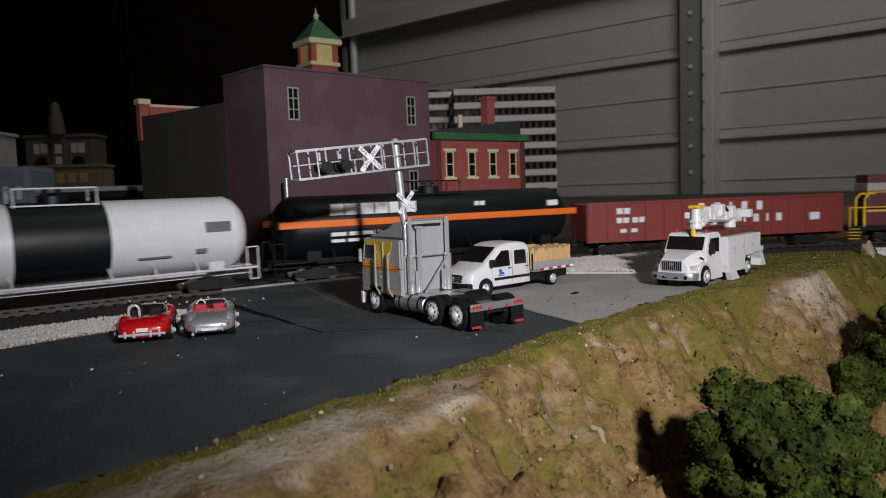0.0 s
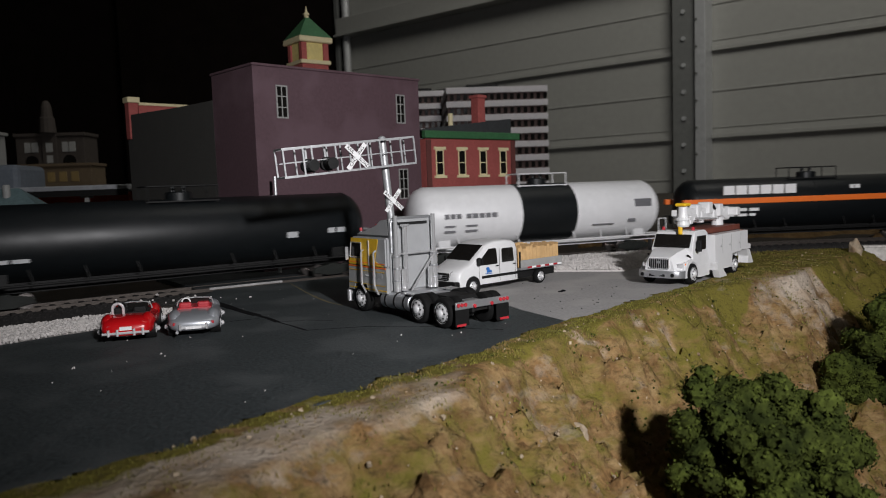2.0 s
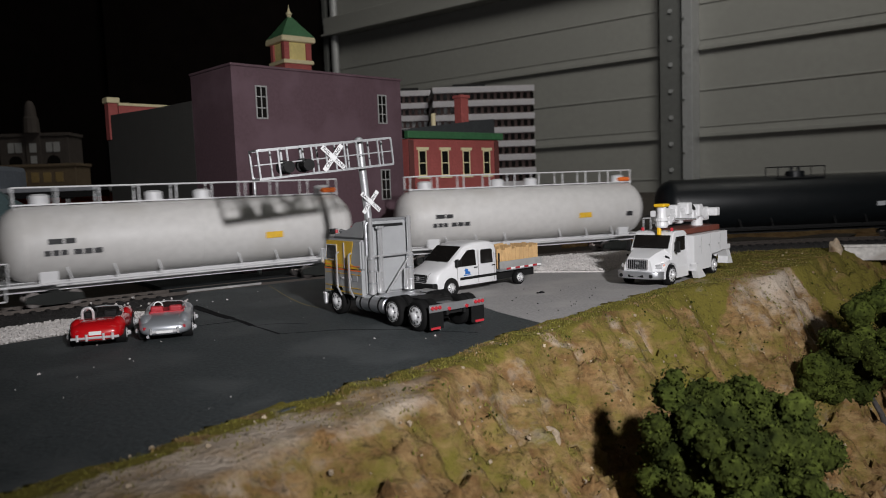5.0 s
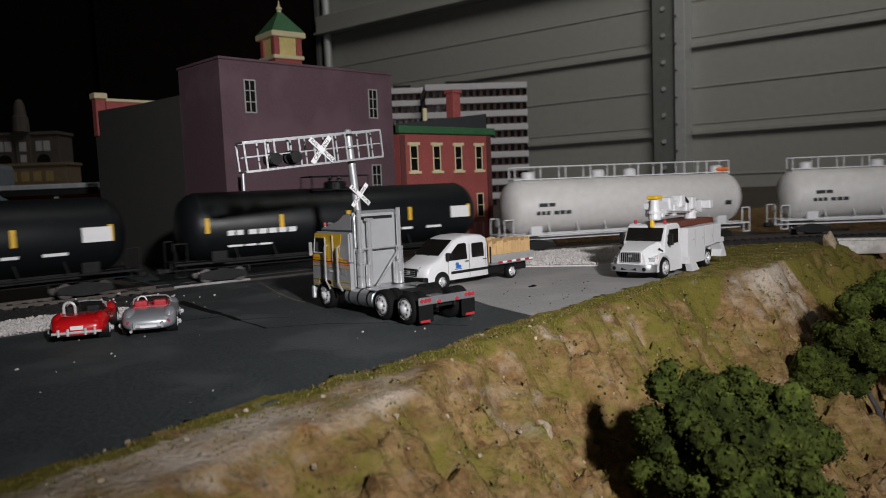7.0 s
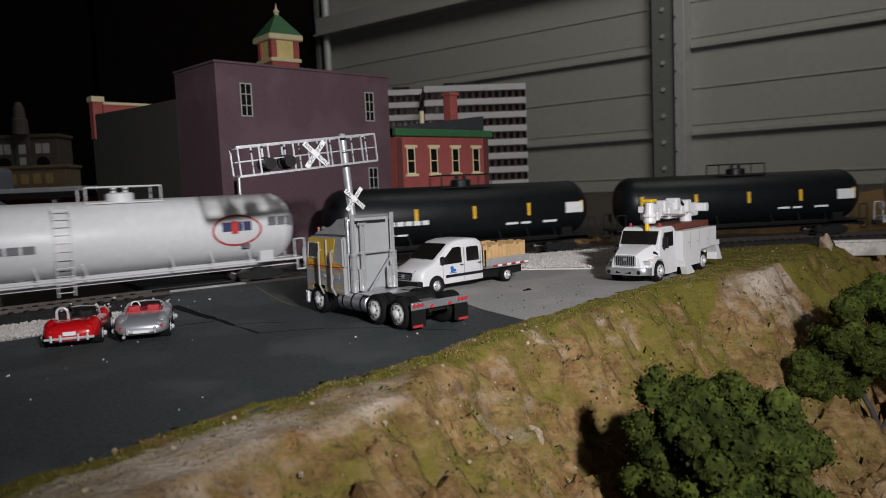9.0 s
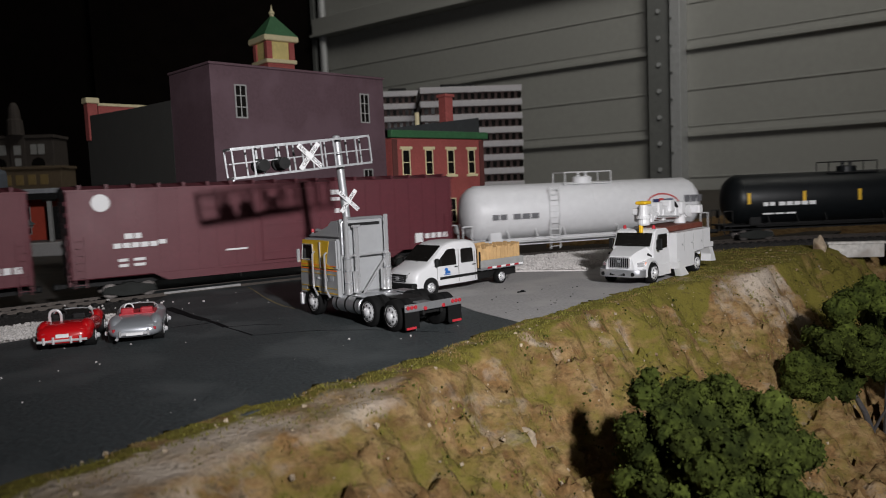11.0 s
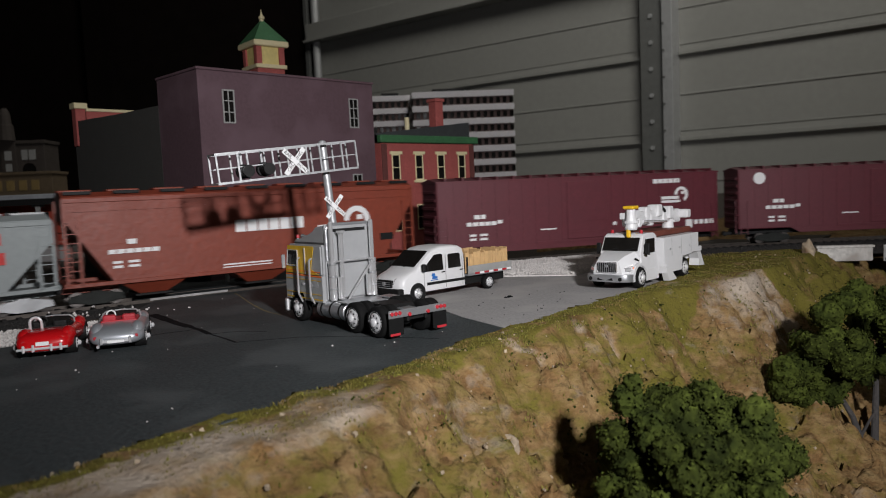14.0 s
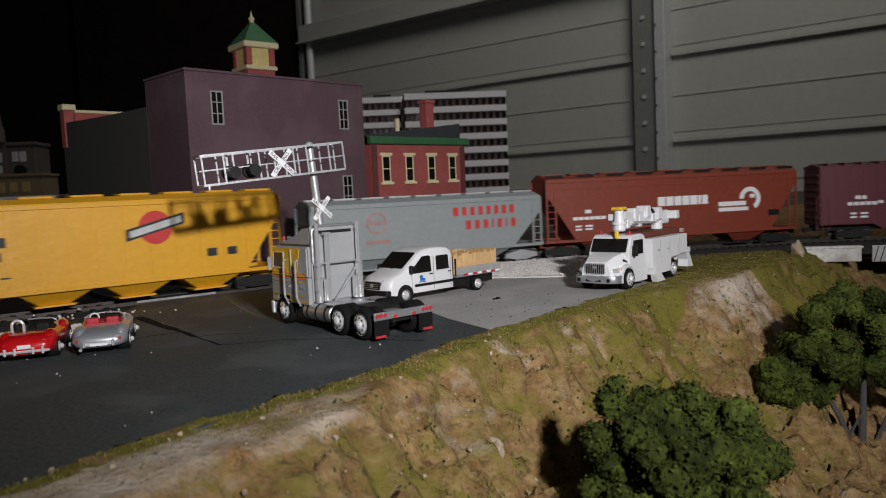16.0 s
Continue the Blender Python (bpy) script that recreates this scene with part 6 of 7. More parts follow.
        part("step_skirt", prism(B(), [(-2.15, 0.3), (-2.15, 0.9), (-0.75, 0.9), (-0.85, 0.3)], *sorted((s * 1.0, s * 1.24))), WHITE, w)
        bd = part("service_body", prism(B(), [(-6.9, 1.35), (-6.9, 2.45), (-2.45, 2.45), (-2.45, 0.5), (-4.6, 0.5), (-4.75, 1.25), (-5.95, 1.3), (-6.05, 1.35)], *sorted((s * 0.85, s * 1.45))), WHITE, w, "white side service box")
        for x in (-3.4, -4.6, -5.9):
            part("door_seam", box(B(), x, x + 0.025, *sorted((s * 1.45, s * 1.458)), 1.4, 2.35), FRAMEGREY, bd)
            part("latch", box(B(), x + 0.15, x + 0.3, *sorted((s * 1.45, s * 1.47)), 1.75, 1.82), SATIN, bd)
        part("outrigger", prism(B(), [(-2.5, 0.5), (-2.4, 0.9), (-2.75, 0.9), (-3.6, 0.1), (-2.7, 0.08)], *sorted((s * 1.25, s * 1.6))), WHITE, w, "white folding stabiliser leg")
        part("rear_outrigger", prism(B(), [(-6.9, 0.9), (-6.6, 1.3), (-7.1, 1.3), (-7.6, 0.45), (-6.8, 0.5)], *sorted((s * 0.9, s * 1.5))), WHITE, w)
        part("bed_rail", box(B(), -7.5, -6.9, *sorted((s * 1.0, s * 1.4)), 1.3, 1.6, 0.03), WHITE, w)
    part("chassis", box(B(), -7.0, 0.8, -0.6, 0.6, 0.55, 0.9), FRAMEBLACK, w)
    part("bed", box(B(), -6.9, -2.4, -0.85, 0.85, 0.9, 1.3), WHITE, w)
    part("lid", box(B(), -7.3, -2.6, -1.2, 0.84, 2.46, 2.78, 0.04), BROWNTOP, w, "brown bed cover")
    # boom
    part("turret", lathe_z([(1.3, 0.45), (2.9, 0.34), (3.3, 0.3)], 20, -6.0, 0.0), WHITE, w)
    bm_ = part("boom", box(B(), -6.6, -0.9, -0.24, 0.24, 3.15, 3.6, 0.06, 2), WHITE, w, "white folded boom")
    part("boom_head", box(B(), -7.0, -6.1, -0.36, 0.36, 3.05, 3.85, 0.1, 2), WHITE, w)
    part("upper_boom", box(B(), -5.4, -0.6, -0.2, 0.2, 3.55, 3.9, 0.05, 2), WHITE, w)
    for x in (-6.5, -5.2, -3.6, -2.2):
        part("boom_collar", box(B(), x, x + 0.35, -0.32, 0.32, 3.05, 3.72, 0.05), WHITE, bm_)
    for x, z0, z1, yy in ((-1.7, 3.5, 4.0, 0.34), (-3.1, 3.35, 4.12, 0.28), (-4.4, 3.5, 4.2, 0.36), (-5.7, 3.3, 4.05, 0.42)):
        part("boom_joint", box(B(), x - 0.28, x + 0.28, -yy, yy, z0, z1, 0.09, 2), WHITE, bm_)
    part("cross_arm", box(B(), -7.25, -6.75, -0.9, 0.9, 3.3, 3.8, 0.08, 2), WHITE, w)
    part("knuckle", rod(B(), (-6.3, -0.4, 3.5), (-6.3, 0.4, 3.5), 0.36, n=18), WHITE, w)
    part("hydraulic", rod(B(), (-5.0, 0.34, 3.2), (-2.4, 0.34, 3.35), 0.09), CHROME, w)
    part("hose", rod(B(), (-5.3, 0.1, 3.75), (-4.9, 0.1, 4.0), 0.16), FRAMEBLACK, w)
    bk = part("bucket", lathe_z([(3.0, 0.30), (3.1, 0.34), (3.75, 0.26), (4.1, 0.24)], 16, -0.65, 0.46), WHITE, w, "white winch head with a yellow cap")
    part("cap", box(B(), -1.0, -0.3, 0.15, 0.77, 4.1, 4.28, 0.07, 2), SAFETYYELLOW, bk)
    part("collar", lathe_z([(3.35, 0.4), (3.5, 0.4)], 16, -0.65, 0.46), WHITE, bk)
    part("hook", box(B(), -0.55, -0.35, 0.3, 0.5, 2.6, 3.05, 0.04), SAFETYYELLOW, w, "yellow winch hook")
    for s in (1, -1):
        part("beacon", lathe_z([(2.78, 0.09), (2.9, 0.09), (2.98, 0.06)], 14, -1.0, s * 0.85), REDLENS, w)
        part("beacon_base", box(B(), -1.2, -0.8, *sorted((s * 0.6, s * 1.05)), 2.72, 2.8), CHROME, w)


bucket_truck()


def body_sections(table, n=18):
    """Rounded car-body sections from (x, half width, bottom, top, squareness)."""
    out = []
    for x, hw, zb, zt, sq in table:
        ring = []
        for i in range(n):
            a = 2 * math.pi * i / n
            c, s = math.cos(a), math.sin(a)
            p = 2.0 / sq
            ring.append((x, hw * math.copysign(abs(c) ** p, c), (zb + zt) / 2 + (zt - zb) / 2 * math.copysign(abs(s) ** p, s)))
        out.append(ring)
    return out


def roadster(x, y, rz, paint, label, style):
    w = thing("roadster", place(x, y, 0, rz), label, "car", "parked sports cars")
    # origin at the rear bumper's middle, x forward
    if style == "red":
        tab = [(0.0, 0.72, 0.32, 0.72, 3), (0.15, 0.88, 0.25, 0.88, 3.2), (0.6, 0.98, 0.2, 0.98, 3.4), (1.1, 1.0, 0.18, 1.0, 3.6), (1.6, 0.92, 0.18, 0.94, 4), (2.4, 0.88, 0.18, 0.92, 4), (3.1, 0.94, 0.18, 0.95, 3.6), (3.6, 0.98, 0.2, 0.95, 3.4), (4.1, 0.92, 0.25, 0.86, 3), (4.5, 0.72, 0.32, 0.7, 2.6), (4.62, 0.45, 0.38, 0.6, 2.4)]
    else:
        tab = [(0.0, 0.62, 0.34, 0.62, 2.6), (0.12, 0.85, 0.26, 0.74, 3), (0.5, 0.98, 0.2, 0.86, 3.2), (1.0, 1.02, 0.18, 0.95, 3.6), (1.6, 1.0, 0.18, 0.95, 4), (2.6, 0.98, 0.18, 0.93, 4), (3.3, 1.0, 0.18, 0.92, 3.6), (3.9, 0.96, 0.22, 0.85, 3.2), (4.5, 0.8, 0.28, 0.72, 2.8), (4.75, 0.5, 0.34, 0.58, 2.4)]
    part("body", loft(B(), body_sections(tab)), paint, w, smooth=60)
    for xx, rad in ((0.95, (0.66, 0.30, 0.36)), (3.6, (0.74, 0.27, 0.34))):
        for s in (1, -1):
            b = B()
            bmesh.ops.create_icosphere(b, subdivisions=3, radius=1.0)
            for v in b.verts:
                v.co = Vector((xx + v.co.x * rad[0], s * 0.72 + v.co.y * rad[1], (0.70 if style == "red" else 0.66) + v.co.z * rad[2]))
            part("fender", b, paint, w, smooth=80)
            part("wheel_arch", lathe(B(), [(s * 0.6, 0.40), (s * 1.005, 0.39)], 20, "y", 0.38), FRAMEBLACK, w, m=place(xx, 0, 0))
            wheel(w, xx, s * 0.86, 0.36, 0.26, RIMCHROME, s)
    inner = FRAMEBLACK if style == "red" else SEATRED
    part("cockpit", box(B(), 1.5, 2.75, -0.68, 0.68, 0.8, 1.0, 0.06, 2), inner, w, "open cockpit")
    for s in (1, -1):
        part("seat", box(B(), 1.55, 1.85, s * 0.36 - 0.25, s * 0.36 + 0.25, 0.9, 1.2, 0.08, 2), SEATRED if style != "red" else FRAMEBLACK, w)
    b = B()
    pts = [(2.6, -0.74, 0.94), (2.62, -0.70, 1.12), (2.66, -0.56, 1.22), (2.72, 0.0, 1.25), (2.66, 0.56, 1.22), (2.62, 0.70, 1.12), (2.6, 0.74, 0.94)]
    for p, q in zip(pts, pts[1:]):
        rod(b, p, q, 0.03, n=6)
    part("windscreen_frame", b, CHROME, w)
    part("windscreen", prism(B(), [(2.70, 0.95), (2.66, 1.21), (2.68, 1.21), (2.73, 0.95)], -0.58, 0.58), DARKGLASS, w)
    st = B()
    for i in range(14):
        p, q = 2 * math.pi * i / 14, 2 * math.pi * (i + 1) / 14
        rod(st, (0, 0.17 * math.cos(p), 0.17 * math.sin(p)), (0, 0.17 * math.cos(q), 0.17 * math.sin(q)), 0.03, n=6)
    st.transform(Matrix.Translation((2.3, 0.36, 1.12)))
    part("steering_wheel", st, LETTERWHITE if style != "red" else FRAMEBLACK, w)
    if style == "red":
        for s in (0.42,):
            b = B()
            pts = [(1.32, s + 0.2 * math.cos(q), 1.2 + 0.2 * math.sin(q)) for q in [math.pi * (1 - k / 8) for k in range(9)]]
            pts = [(1.35, s - 0.2, 0.9)] + pts + [(1.35, s + 0.2, 0.9)]
            for p, q in zip(pts, pts[1:]):
                rod(b, p, q, 0.055, n=8)
            part("roll_bar", b, RIMCHROME, w)
        bp = part("bumper", rod(B(), (-0.06, -0.85, 0.42), (-0.06, 0.85, 0.42), 0.05, n=8), RIMCHROME, w)
        for y in (-0.62, -0.3, 0.3, 0.62):
            part("overrider", rod(B(), (-0.09, y, 0.32), (-0.09, y, 0.58), 0.05, n=8), RIMCHROME, bp)
        part("number_plate", box(B(), -0.03, 0.02, -0.22, 0.22, 0.52, 0.66), LETTERWHITE, w, "blank pale plate")
        for s in (1, -1):
            part("tail_lamp", rod(B(), (0.1, s * 0.62, 0.66), (0.02, s * 0.62, 0.66), 0.07, n=10), REDLENS, w)
    else:
        bp = part("bumper", box(B(), -0.06, 0.06, -0.55, 0.55, 0.36, 0.48, 0.03), RIMCHROME, w)
        for y in (-0.5, 0.5):
            part("overrider", box(B(), -0.1, 0.0, y - 0.05, y + 0.05, 0.32, 0.58, 0.02), CHROME, bp)
        part("number_plate", box(B(), -0.08, -0.06, -0.3, 0.3, 0.36, 0.46), LETTERWHITE, w, "blank pale plate")
        part("exhaust", rod(B(), (-0.12, 0.62, 0.26), (0.3, 0.62, 0.26), 0.06, n=10), CHROME, w)
        for s in (1, -1):
            part("tail_lamp", box(B(), 0.05, 0.12, s * 0.72 - 0.06, s * 0.72 + 0.06, 0.5, 0.62, 0.02), REDLENS, w)


roadster(-11.08, 27.75, 106, CARRED, "glossy red open roadster with chrome roll bar", "red")
roadster(-8.72, 28.5, 106, CARSILVER, "silver open roadster with red interior", "silver")


# ---- trees ----
def crown_mesh(name, lumps, seed, flakes):
    """Foam-like clumps with a torn surface: lumpy cores beset with small leaf flakes."""
    rr = random.Random(seed)
    verts, faces = [], []
    for cx, cy, cz, r in lumps:
        b = B()
        bmesh.ops.create_icosphere(b, subdivisions=3, radius=r * 0.9)
        for v in b.verts:
            n = noise.fractal(v.co * (2.6 / max(r, 0.3)) + Vector((cx, cy, cz)), 1.0, 2.0, 3)
            v.co *= 1 + 0.28 * n
            v.co += Vector((cx, cy, cz))
        base = len(verts)
        b.verts.index_update()
        verts += [tuple(v.co * CM) for v in b.verts]
        faces += [tuple(base + v.index for v in f.verts) for f in b.faces]
        pts = [(v.co.copy(), v.normal.copy()) for v in b.verts]
        b.normal_update()
        b.free()
        for _ in range(int(flakes * r * r)):
            p, _n = rr.choice(pts)
            d = (p - Vector((cx, cy, cz))).normalized()
            p = p + d * rr.uniform(-0.05, 0.07) + Vector([rr.uniform(-0.12, 0.12) for _ in range(3)])
            s = rr.uniform(0.03, 0.08)
            a, c = d.orthogonal().normalized(), None
            a = (a + Vector([rr.uniform(-0.9, 0.9) for _ in range(3)])).normalized()
            c = (d.cross(a) + 0.7 * d * rr.uniform(-1, 1)).normalized()
            base = len(verts)
            verts += [tuple((p + q) * CM) for q in (a * s, c * s, -a * s * 0.8, -c * s * 0.7)]
            faces.append((base, base + 1, base + 2, base + 3))
    me = bpy.data.meshes.new(name)
    me.from_pydata(verts, [], faces)
    me.materials.append(LEAF)
    return me


def tree(name, base, height, lumps, limbs, seed, label, flakes=1300):
    w = thing(name, place(*base), label, "tree")
    b = B()
    for p, q, r0, r1 in limbs:
        rod(b, p, q, r0, r1, n=9)
    for v in b.verts:
        v.co += Vector([0.05 * noise.noise(v.co * 2 + Vector((k * 7, 0, 0))) for k in range(3)])
    part("trunk", b, BARK, w)
    cr = new("crown", crown_mesh("crown", lumps, seed, flakes))
    cr.parent = w
    return w


def lump_cloud(seed, n, rx, ry, rz, cz, r0, r1):
    rr = random.Random(seed)
    out = []
    while len(out) < n:
        p = Vector([rr.uniform(-1, 1) for _ in range(3)])
        if 0.35 < p.length < 1:
            out.append((p.x * rx, p.y * ry, cz + p.z * rz, rr.uniform(r0, r1)))
    return out


tree("round_tree", (10.5, 20.3, -7.7), 8, lump_cloud(11, 110, 2.65, 2.4, 2.3, 5.0, 0.26, 0.62) + [(-0.9, 0, 5.0, 1.1), (0.9, 0, 5.0, 1.1), (0, 0.5, 6.0, 1.2), (0, -0.8, 4.6, 1.2), (-1.9, 0.4, 7.1, 0.5), (-1.75, 0.4, 7.6, 0.3)],
     [((0, 0, 0), (0.1, 0, 3.5), 0.4, 0.25), ((0.1, 0, 3.2), (-1.0, 0.2, 5.0), 0.2, 0.1), ((0.1, 0, 3.2), (1.2, 0.2, 5.0), 0.2, 0.1)], 1, "dense dark green foam-foliage tree below the road bank")
tree("tall_tree", (24.4, 34.4, -10.4), 10, lump_cloud(23, 70, 3.6, 2.4, 2.2, 8.2, 0.35, 0.8) + [(-4.3, 0, 6.6, 0.85), (-3.9, 0.2, 5.7, 0.75), (-4.6, 0, 5.9, 0.6), (-3.2, 0, 5.2, 0.6), (-2.2, 0, 5.5, 0.7), (-3.4, 0, 6.9, 0.85), (-2.8, 0.3, 7.6, 0.7), (-3.9, -0.2, 6.5, 0.6), (-2.3, 0, 6.5, 0.7), (-1.6, 0.2, 5.9, 0.6), (-2.9, 0.2, 6.2, 0.7), (-1.2, -0.4, 7.0, 0.8), (1.5, -0.3, 6.3, 0.9), (2.2, 0, 7.0, 0.9), (2.6, 0.2, 5.7, 0.7)],
     [((0, 0, 0), (-0.1, 0, 1.4), 0.38, 0.32), ((-0.1, 0, 1.3), (-1.0, 0.1, 4.2), 0.24, 0.14), ((-1.0, 0.1, 4.2), (-2.3, 0.1, 6.4), 0.14, 0.07), ((-0.1, 0, 1.3), (0.1, 0.1, 5.0), 0.22, 0.14), ((0.1, 0.1, 5.0), (0.1, 0, 7.6), 0.14, 0.08), ((0.05, 0, 1.5), (1.6, 0.2, 4.6), 0.18, 0.09), ((-0.7, 0.1, 3.2), (-0.2, -0.3, 4.6), 0.1, 0.05), ((0.6, 0.1, 2.8), (2.0, 0, 3.6), 0.1, 0.05)], 2, "open-limbed green model tree in the valley")
tree("low_bush", (23.5, 30.5, -10.6), 3, lump_cloud(31, 16, 2.4, 1.5, 0.8, 0.9, 0.5, 0.8), [((0, 0, 0), (0, 0, 0.8), 0.2, 0.1)], 3, "low dark green bush on the valley floor")
tree("low_bush", (30.5, 37.5, -7.5), 3, lump_cloud(37, 14, 1.8, 1.5, 2.6, 4.2, 0.5, 0.8), [((0, 0, -0.5), (0, 0, 3.5), 0.25, 0.1)], 4, "dark green bush on the bank by the bridge wall")


# ---- scatter: gravel, grass, chips ----
def scatter(name, material, label, category, spots, kind="stone"):
    """Many tiny pieces as one object: spots are (x, y, z, size)."""
    rr = random.Random(len(spots))
    verts, faces = [], []
    cube = [(-1, -1, -1), (1, -1, -1), (1, 1, -1), (-1, 1, -1), (-1, -1, 1), (1, -1, 1), (1, 1, 1), (-1, 1, 1)]
    quads = [(0, 3, 2, 1), (4, 5, 6, 7), (0, 1, 5, 4), (1, 2, 6, 5), (2, 3, 7, 6), (3, 0, 4, 7)]
    for x, y, z, s in spots:
        base = len(verts)
        if kind == "stone":
            m = Euler((rr.uniform(0, 6), rr.uniform(0, 6), rr.uniform(0, 6))).to_matrix()
            for c in cube:
                v = m @ Vector([k * s * rr.uniform(0.35, 0.75) for k in c])
                verts.append(((x + v.x) * CM, (y + v.y) * CM, (z + v.z) * CM))
            faces += [tuple(base + i for i in q) for q in quads]
        else:
            a = rr.uniform(0, 6.28)
            lx, ly = rr.uniform(-0.6, 0.6) * s, rr.uniform(-0.6, 0.6) * s
            wx, wy = 0.30 * s * math.cos(a), 0.16 * s * math.sin(a)
            verts += [((x - wx) * CM, (y - wy) * CM, (z - 0.03) * CM), ((x + wx) * CM, (y + wy) * CM, (z - 0.03) * CM), ((x + lx) * CM, (y + ly) * CM, (z + s) * CM)]
            faces.append((base, base + 1, base + 2))
    me = bpy.data.meshes.new(name)
    me.from_pydata(verts, [], faces)
    me.materials.append(material)
    return tagged(new(name, me), label, category, "", "stuff")


def inside(p, poly):
    c = False
    for (x0, y0), (x1, y1) in zip(poly, poly[1:] + poly[:1]):
        if (y0 > p[1]) != (y1 > p[1]) and p[0] < (x1 - x0) * (p[1] - y0) / (y1 - y0) + x0:
            c = not c
    return c


def spots_in(poly, n, seed, z, s0, s1, hump=0.0):
    rr = random.Random(seed)
    xs, ys = [p[0] for p in poly], [p[1] for p in poly]
    out = []
    while len(out) < n:
        p = (rr.uniform(min(xs), max(xs)), rr.uniform(min(ys), max(ys)))
        if inside(p, poly):
            out.append((p[0], p[1], z + rr.uniform(0, hump), rr.uniform(s0, s1)))
    return out


bank_l = [(-10.9, 33.2), (-11.5, 36.2), (-15.5, 34.2), (-22, 28.6), (-36, 13), (-34, 9), (-24, 19.3), (-14.9, 29.9)]
bank_r = [(5.0, 46.6), (8.8, 45.9), (12.4, 44.9), (15.8, 49.6), (19.5, 50.6), (24, 55.8), on_track(44, -2.6)[:2], on_track(36, -2.4)[:2], on_track(28, -2.2)[:2]]
for poly, hh in ((bank_l, 0.12), (bank_r, 0.22)):
    setting("gravel_bank", slab(B(), poly, -0.4, -0.02 if hh < 0.2 else hh * 0.4), GRAVEL, "bank of pale grey model gravel beside the track", "gravel")
scatter("gravel", GRAVEL, "loose pale grey gravel stones", "gravel", spots_in(bank_l, 26000, 1, 0.03, 0.03, 0.09, 0.09) + spots_in(bank_r, 13000, 2, 0.1, 0.03, 0.08, 0.1))
bal = []
rb = random.Random(9)
for _ in range(14000):
    s = rb.uniform(-25, 95)
    if 8.5 < s < 27.5:
        continue
    o = rb.uniform(-7.5, 3.0) if s > 38 else rb.uniform(-4.0, 3.0)
    x, y, h = on_track(s, o)
    bal.append((x, y, -0.24 - max(0, abs(o) - 2.2) * 0.045, rb.uniform(0.05, 0.12)))
scatter("ballast", BALLAST, "loose dark ballast grains along the track", "ballast", bal)
chips = []
for _ in range(70):
    a, d = rb.uniform(-22, 16), -rb.uniform(0.5, 20)
    x, y = plan(a, d)
    if y < 46:
        chips.append((x, y, 0.01, rb.choice((0.02, 0.03, 0.03, 0.05))))
chips += [(rb.uniform(-17, -8), rb.uniform(37.5, 41.5), 0.02, rb.uniform(0.04, 0.12)) for _ in range(22)]
scatter("stone_chips", GRAVEL, "scattered pale stone chips on the asphalt", "chips", chips)
scatter("debris", NEARBLACK, "dark crumbs and chips on the concrete pad", "debris", [(7.3, 37.3, 0.04, 0.12), (7.45, 37.4, 0.04, 0.1), (7.15, 37.2, 0.04, 0.08)] + [(rb.uniform(5.5, 12), rb.uniform(31.5, 41), 0.03, rb.uniform(0.02, 0.05)) for _ in range(24)])
tufts, grit = [], []
for _ in range(60000):
    a = rb.uniform(-16, 48)
    w = lerp_table(a, SHELF)
    d = rb.uniform(lerp_table(a, EDGE) + 0.1, w + 4.0)
    if a > 33.5 and rb.random() < 0.4:
        d = rb.uniform(-7, 0)
    if a < 27 and d > 1.5 and (rb.random() < 0.55 or noise.noise((a * 0.9, d * 0.9, 33)) < -0.1):
        continue
    if d > w + 0.4 and (rb.random() < 0.45 or noise.noise((a * 0.6, d * 0.6, 21)) < -0.05):
        continue
    x, y = plan(a, d)
    if a > 33 and near_track(x, y):
        continue
    tufts.append((x, y, hill_height(a, d) - 0.01, rb.uniform(0.03, 0.10) if d < w + 0.6 else rb.uniform(0.03, 0.14)))
scatter("grass", GRASSBLADE, "short olive and straw grass flock on the bank", "grass", tufts, "blade")
clumps = []
for _ in range(230):
    a, d = rb.uniform(2, 46), rb.uniform(0.4, 9)
    for _k in range(rb.randint(2, 8)):
        a2, d2 = a + rb.gauss(0, 0.16), d + rb.gauss(0, 0.10)
        x, y = plan(a2, d2)
        if a2 < 33 or not near_track(x, y):
            clumps.append((x, y, hill_height(a2, d2), rb.uniform(0.02, 0.065)))
scatter("foliage_clumps", LEAF, "small dark green foam clumps on the slope", "foliage", clumps)
for _ in range(700):
    a, d = rb.uniform(-14, 45), rb.uniform(0.5, 9)
    x, y = plan(a, d)
    grit.append((x, y, hill_height(a, d), rb.choice((0.03, 0.04, 0.05, 0.09, 0.03, 0.04))))
scatter("hill_stones", ROCKPALE, "small pale stones and grit on the hillside", "stones", grit)


# ---- far bank: barrier, snag, post, lone rocks ----
def rock(name, x, y, z, s, seed, label):
    b = B()
    bmesh.ops.create_icosphere(b, subdivisions=3, radius=1)
    for v in b.verts:
        n = noise.fractal(v.co * 1.3 + Vector((seed, 0, 0)), 1.0, 2.0, 4)
        v.co *= 1 + 0.35 * n
        v.co = Vector((v.co.x * s[0], v.co.y * s[1], v.co.z * s[2]))
    return tagged(part(name, b, ROCKPALE, None, "", place(x, y, z, seed * 40), 50), label, "rock")


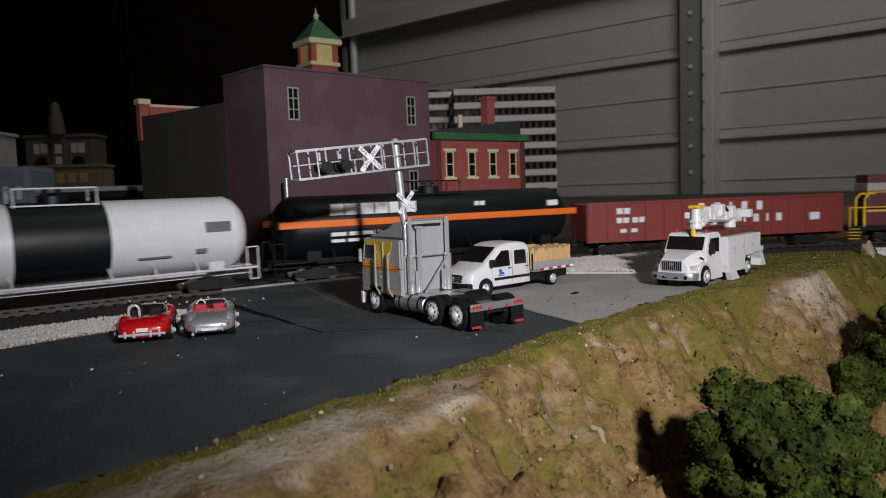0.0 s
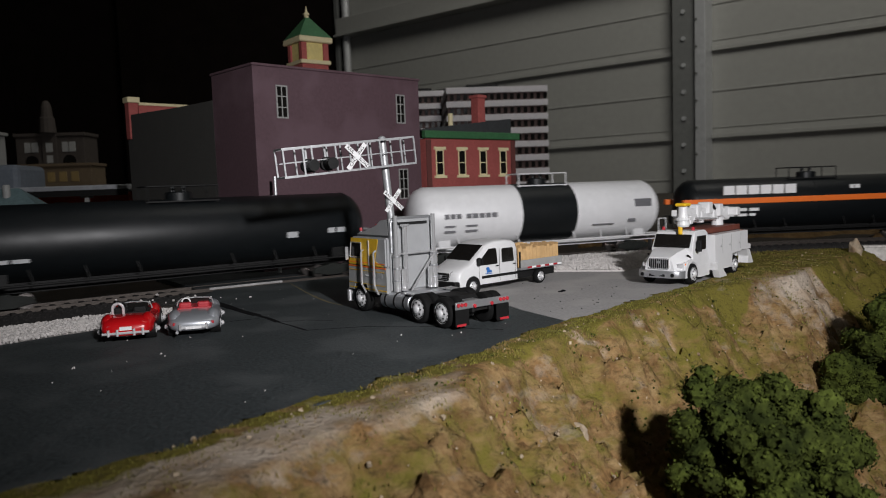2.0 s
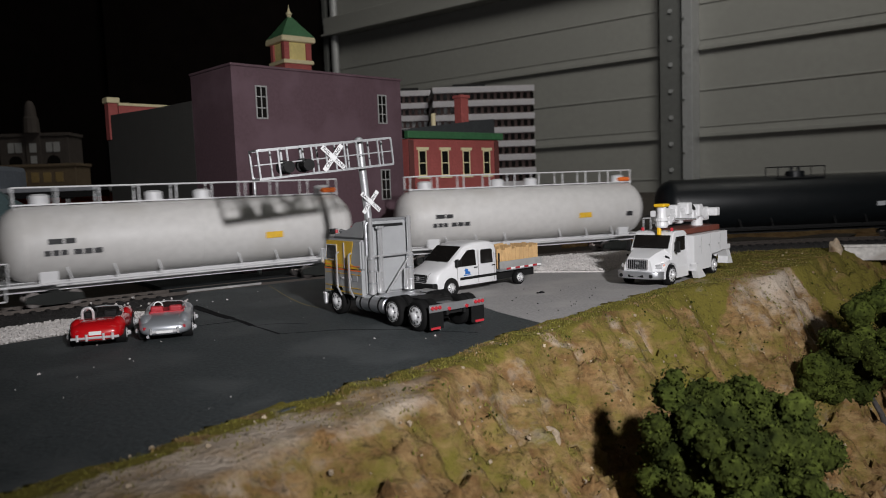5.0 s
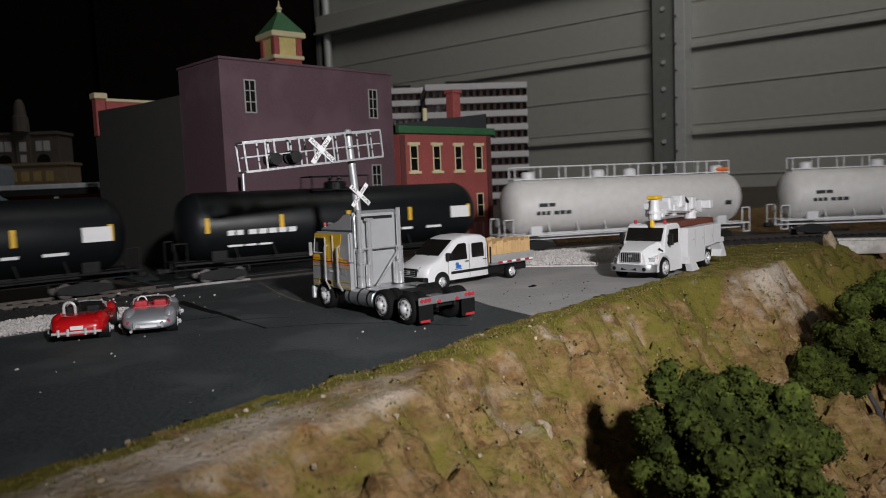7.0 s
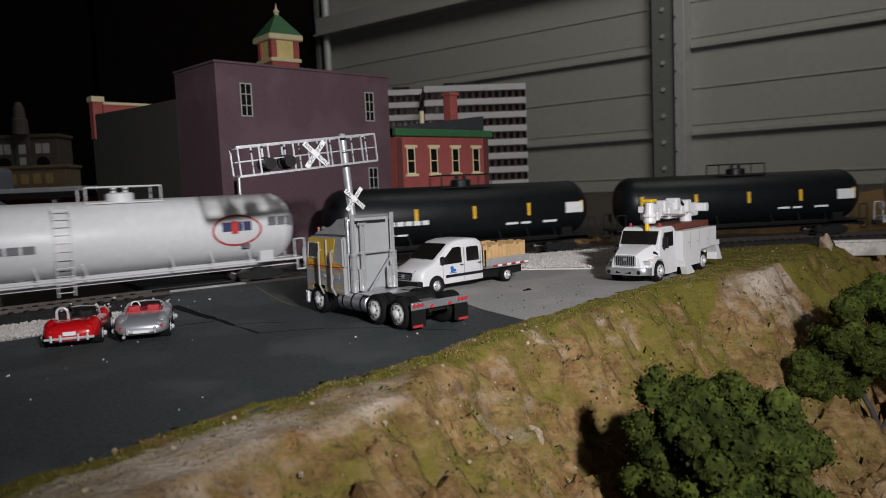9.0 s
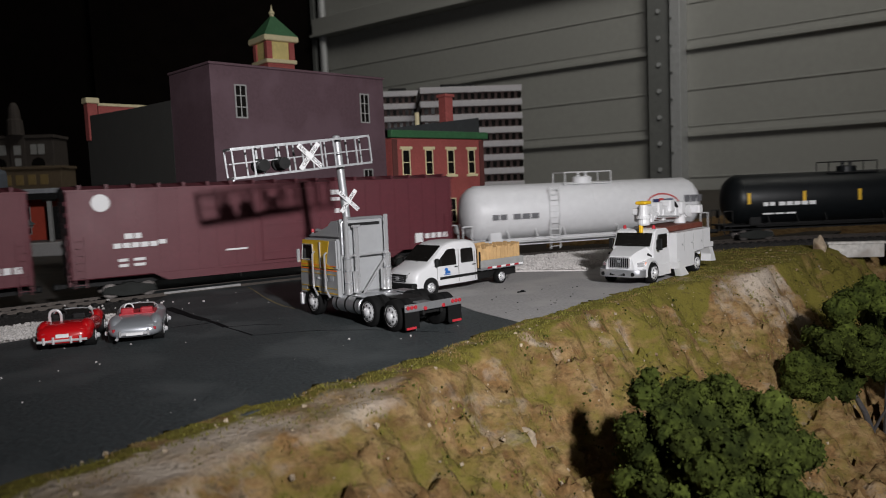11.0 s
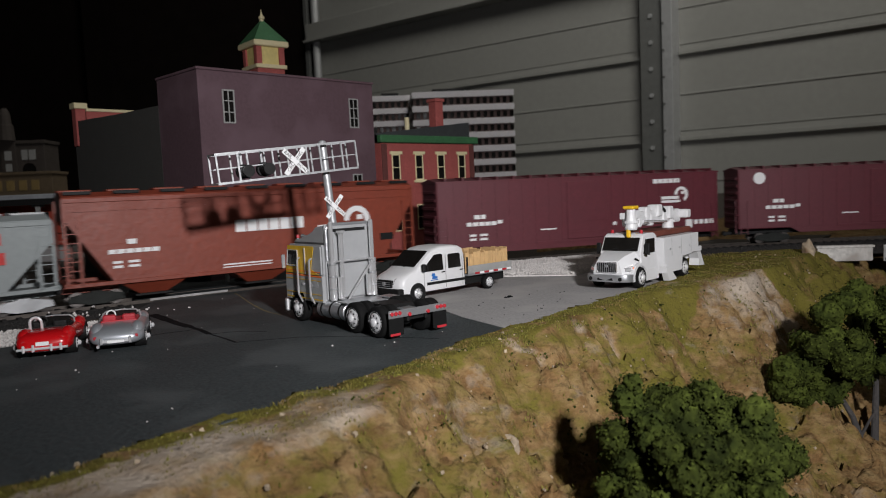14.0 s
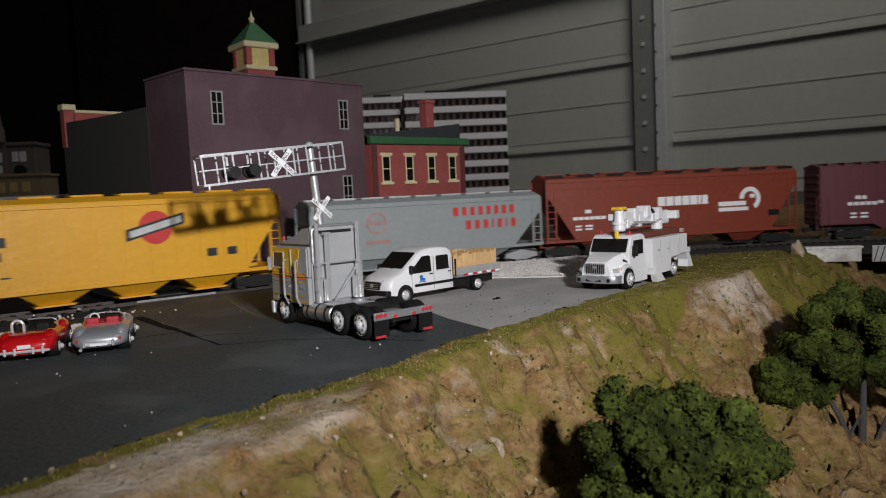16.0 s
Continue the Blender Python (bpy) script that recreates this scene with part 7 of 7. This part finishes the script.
rock("boulder", 4.9, 22.7, -2.75, (0.55, 0.25, 0.3), 2, "small pale plaster rock in the bank")
rock("boulder", 5.5, 23.2, -2.6, (0.45, 0.2, 0.35), 3, "small pale plaster rock in the bank")
rock("boulder", 23.0, 32.6, -9.2, (1.0, 0.6, 0.4), 5, "pale rock on the valley floor")
rock("boulder", 30.2, 51.2, 0.1, (0.5, 0.4, 0.8), 7, "upright tan stump-like rock at the cliff top")
bw = thing("bridge_wall", place(33.6, 51.5, -0.3, -14), "pale weathered concrete barrier wall at the bank", "barrier")
pale = mat("pale_barrier", (0.50, 0.48, 0.45), 0.85, vary=0.25, grain=300, second=(0.34, 0.31, 0.28), big=70)
part("wall", box(B(), -2.4, 1.2, -0.25, 0.25, -0.4, 0.55, 0.06, 2), pale, bw)
part("cap", box(B(), -2.5, 1.3, -0.32, 0.32, 0.55, 0.72, 0.05, 2), pale, bw)
fn = thing("mesh_panel", place(36.4, 50.2, -0.3, -14), "grey mesh fence panel beside the barrier wall", "fence")
part("panel", box(B(), -1.3, 2.2, -0.08, 0.08, -0.4, 0.75, 0.03), FRAMEGREY, fn)
for k in range(9):
    part("wire", rod(B(), (-1.2 + 0.4 * k, -0.1, -0.35), (-0.9 + 0.4 * k, -0.1, 0.7), 0.03, n=6), FRAMEBLACK, fn)
lp = thing("trackside_post", place(-10.2, 51.0, -0.3, 0), "thin grey post standing behind the track", "post")
part("post", rod(B(), (0, 0, 0), (0, 0, 7.0), 0.14, 0.11, n=10), SIGNALMETAL, lp)


# ---- what moves: the train ----
SPEED, GAIN = 16.7212, 0.0120216


def motions():
    times = [0.5 * i for i in range(33)]
    for car, s0, wheelbase in TRAIN:
        rows = []
        for t in times:
            s = s0 + SPEED * t + GAIN * (t - 8) ** 2
            xa, ya, _ = on_track(s - wheelbase / 2)
            xb, yb, _ = on_track(s + wheelbase / 2)
            h = math.degrees(math.atan2(yb - ya, xb - xa))
            rows.append((t, place((xa + xb) / 2, (ya + yb) / 2, 0, h)))
        walk(car, rows)


motions()
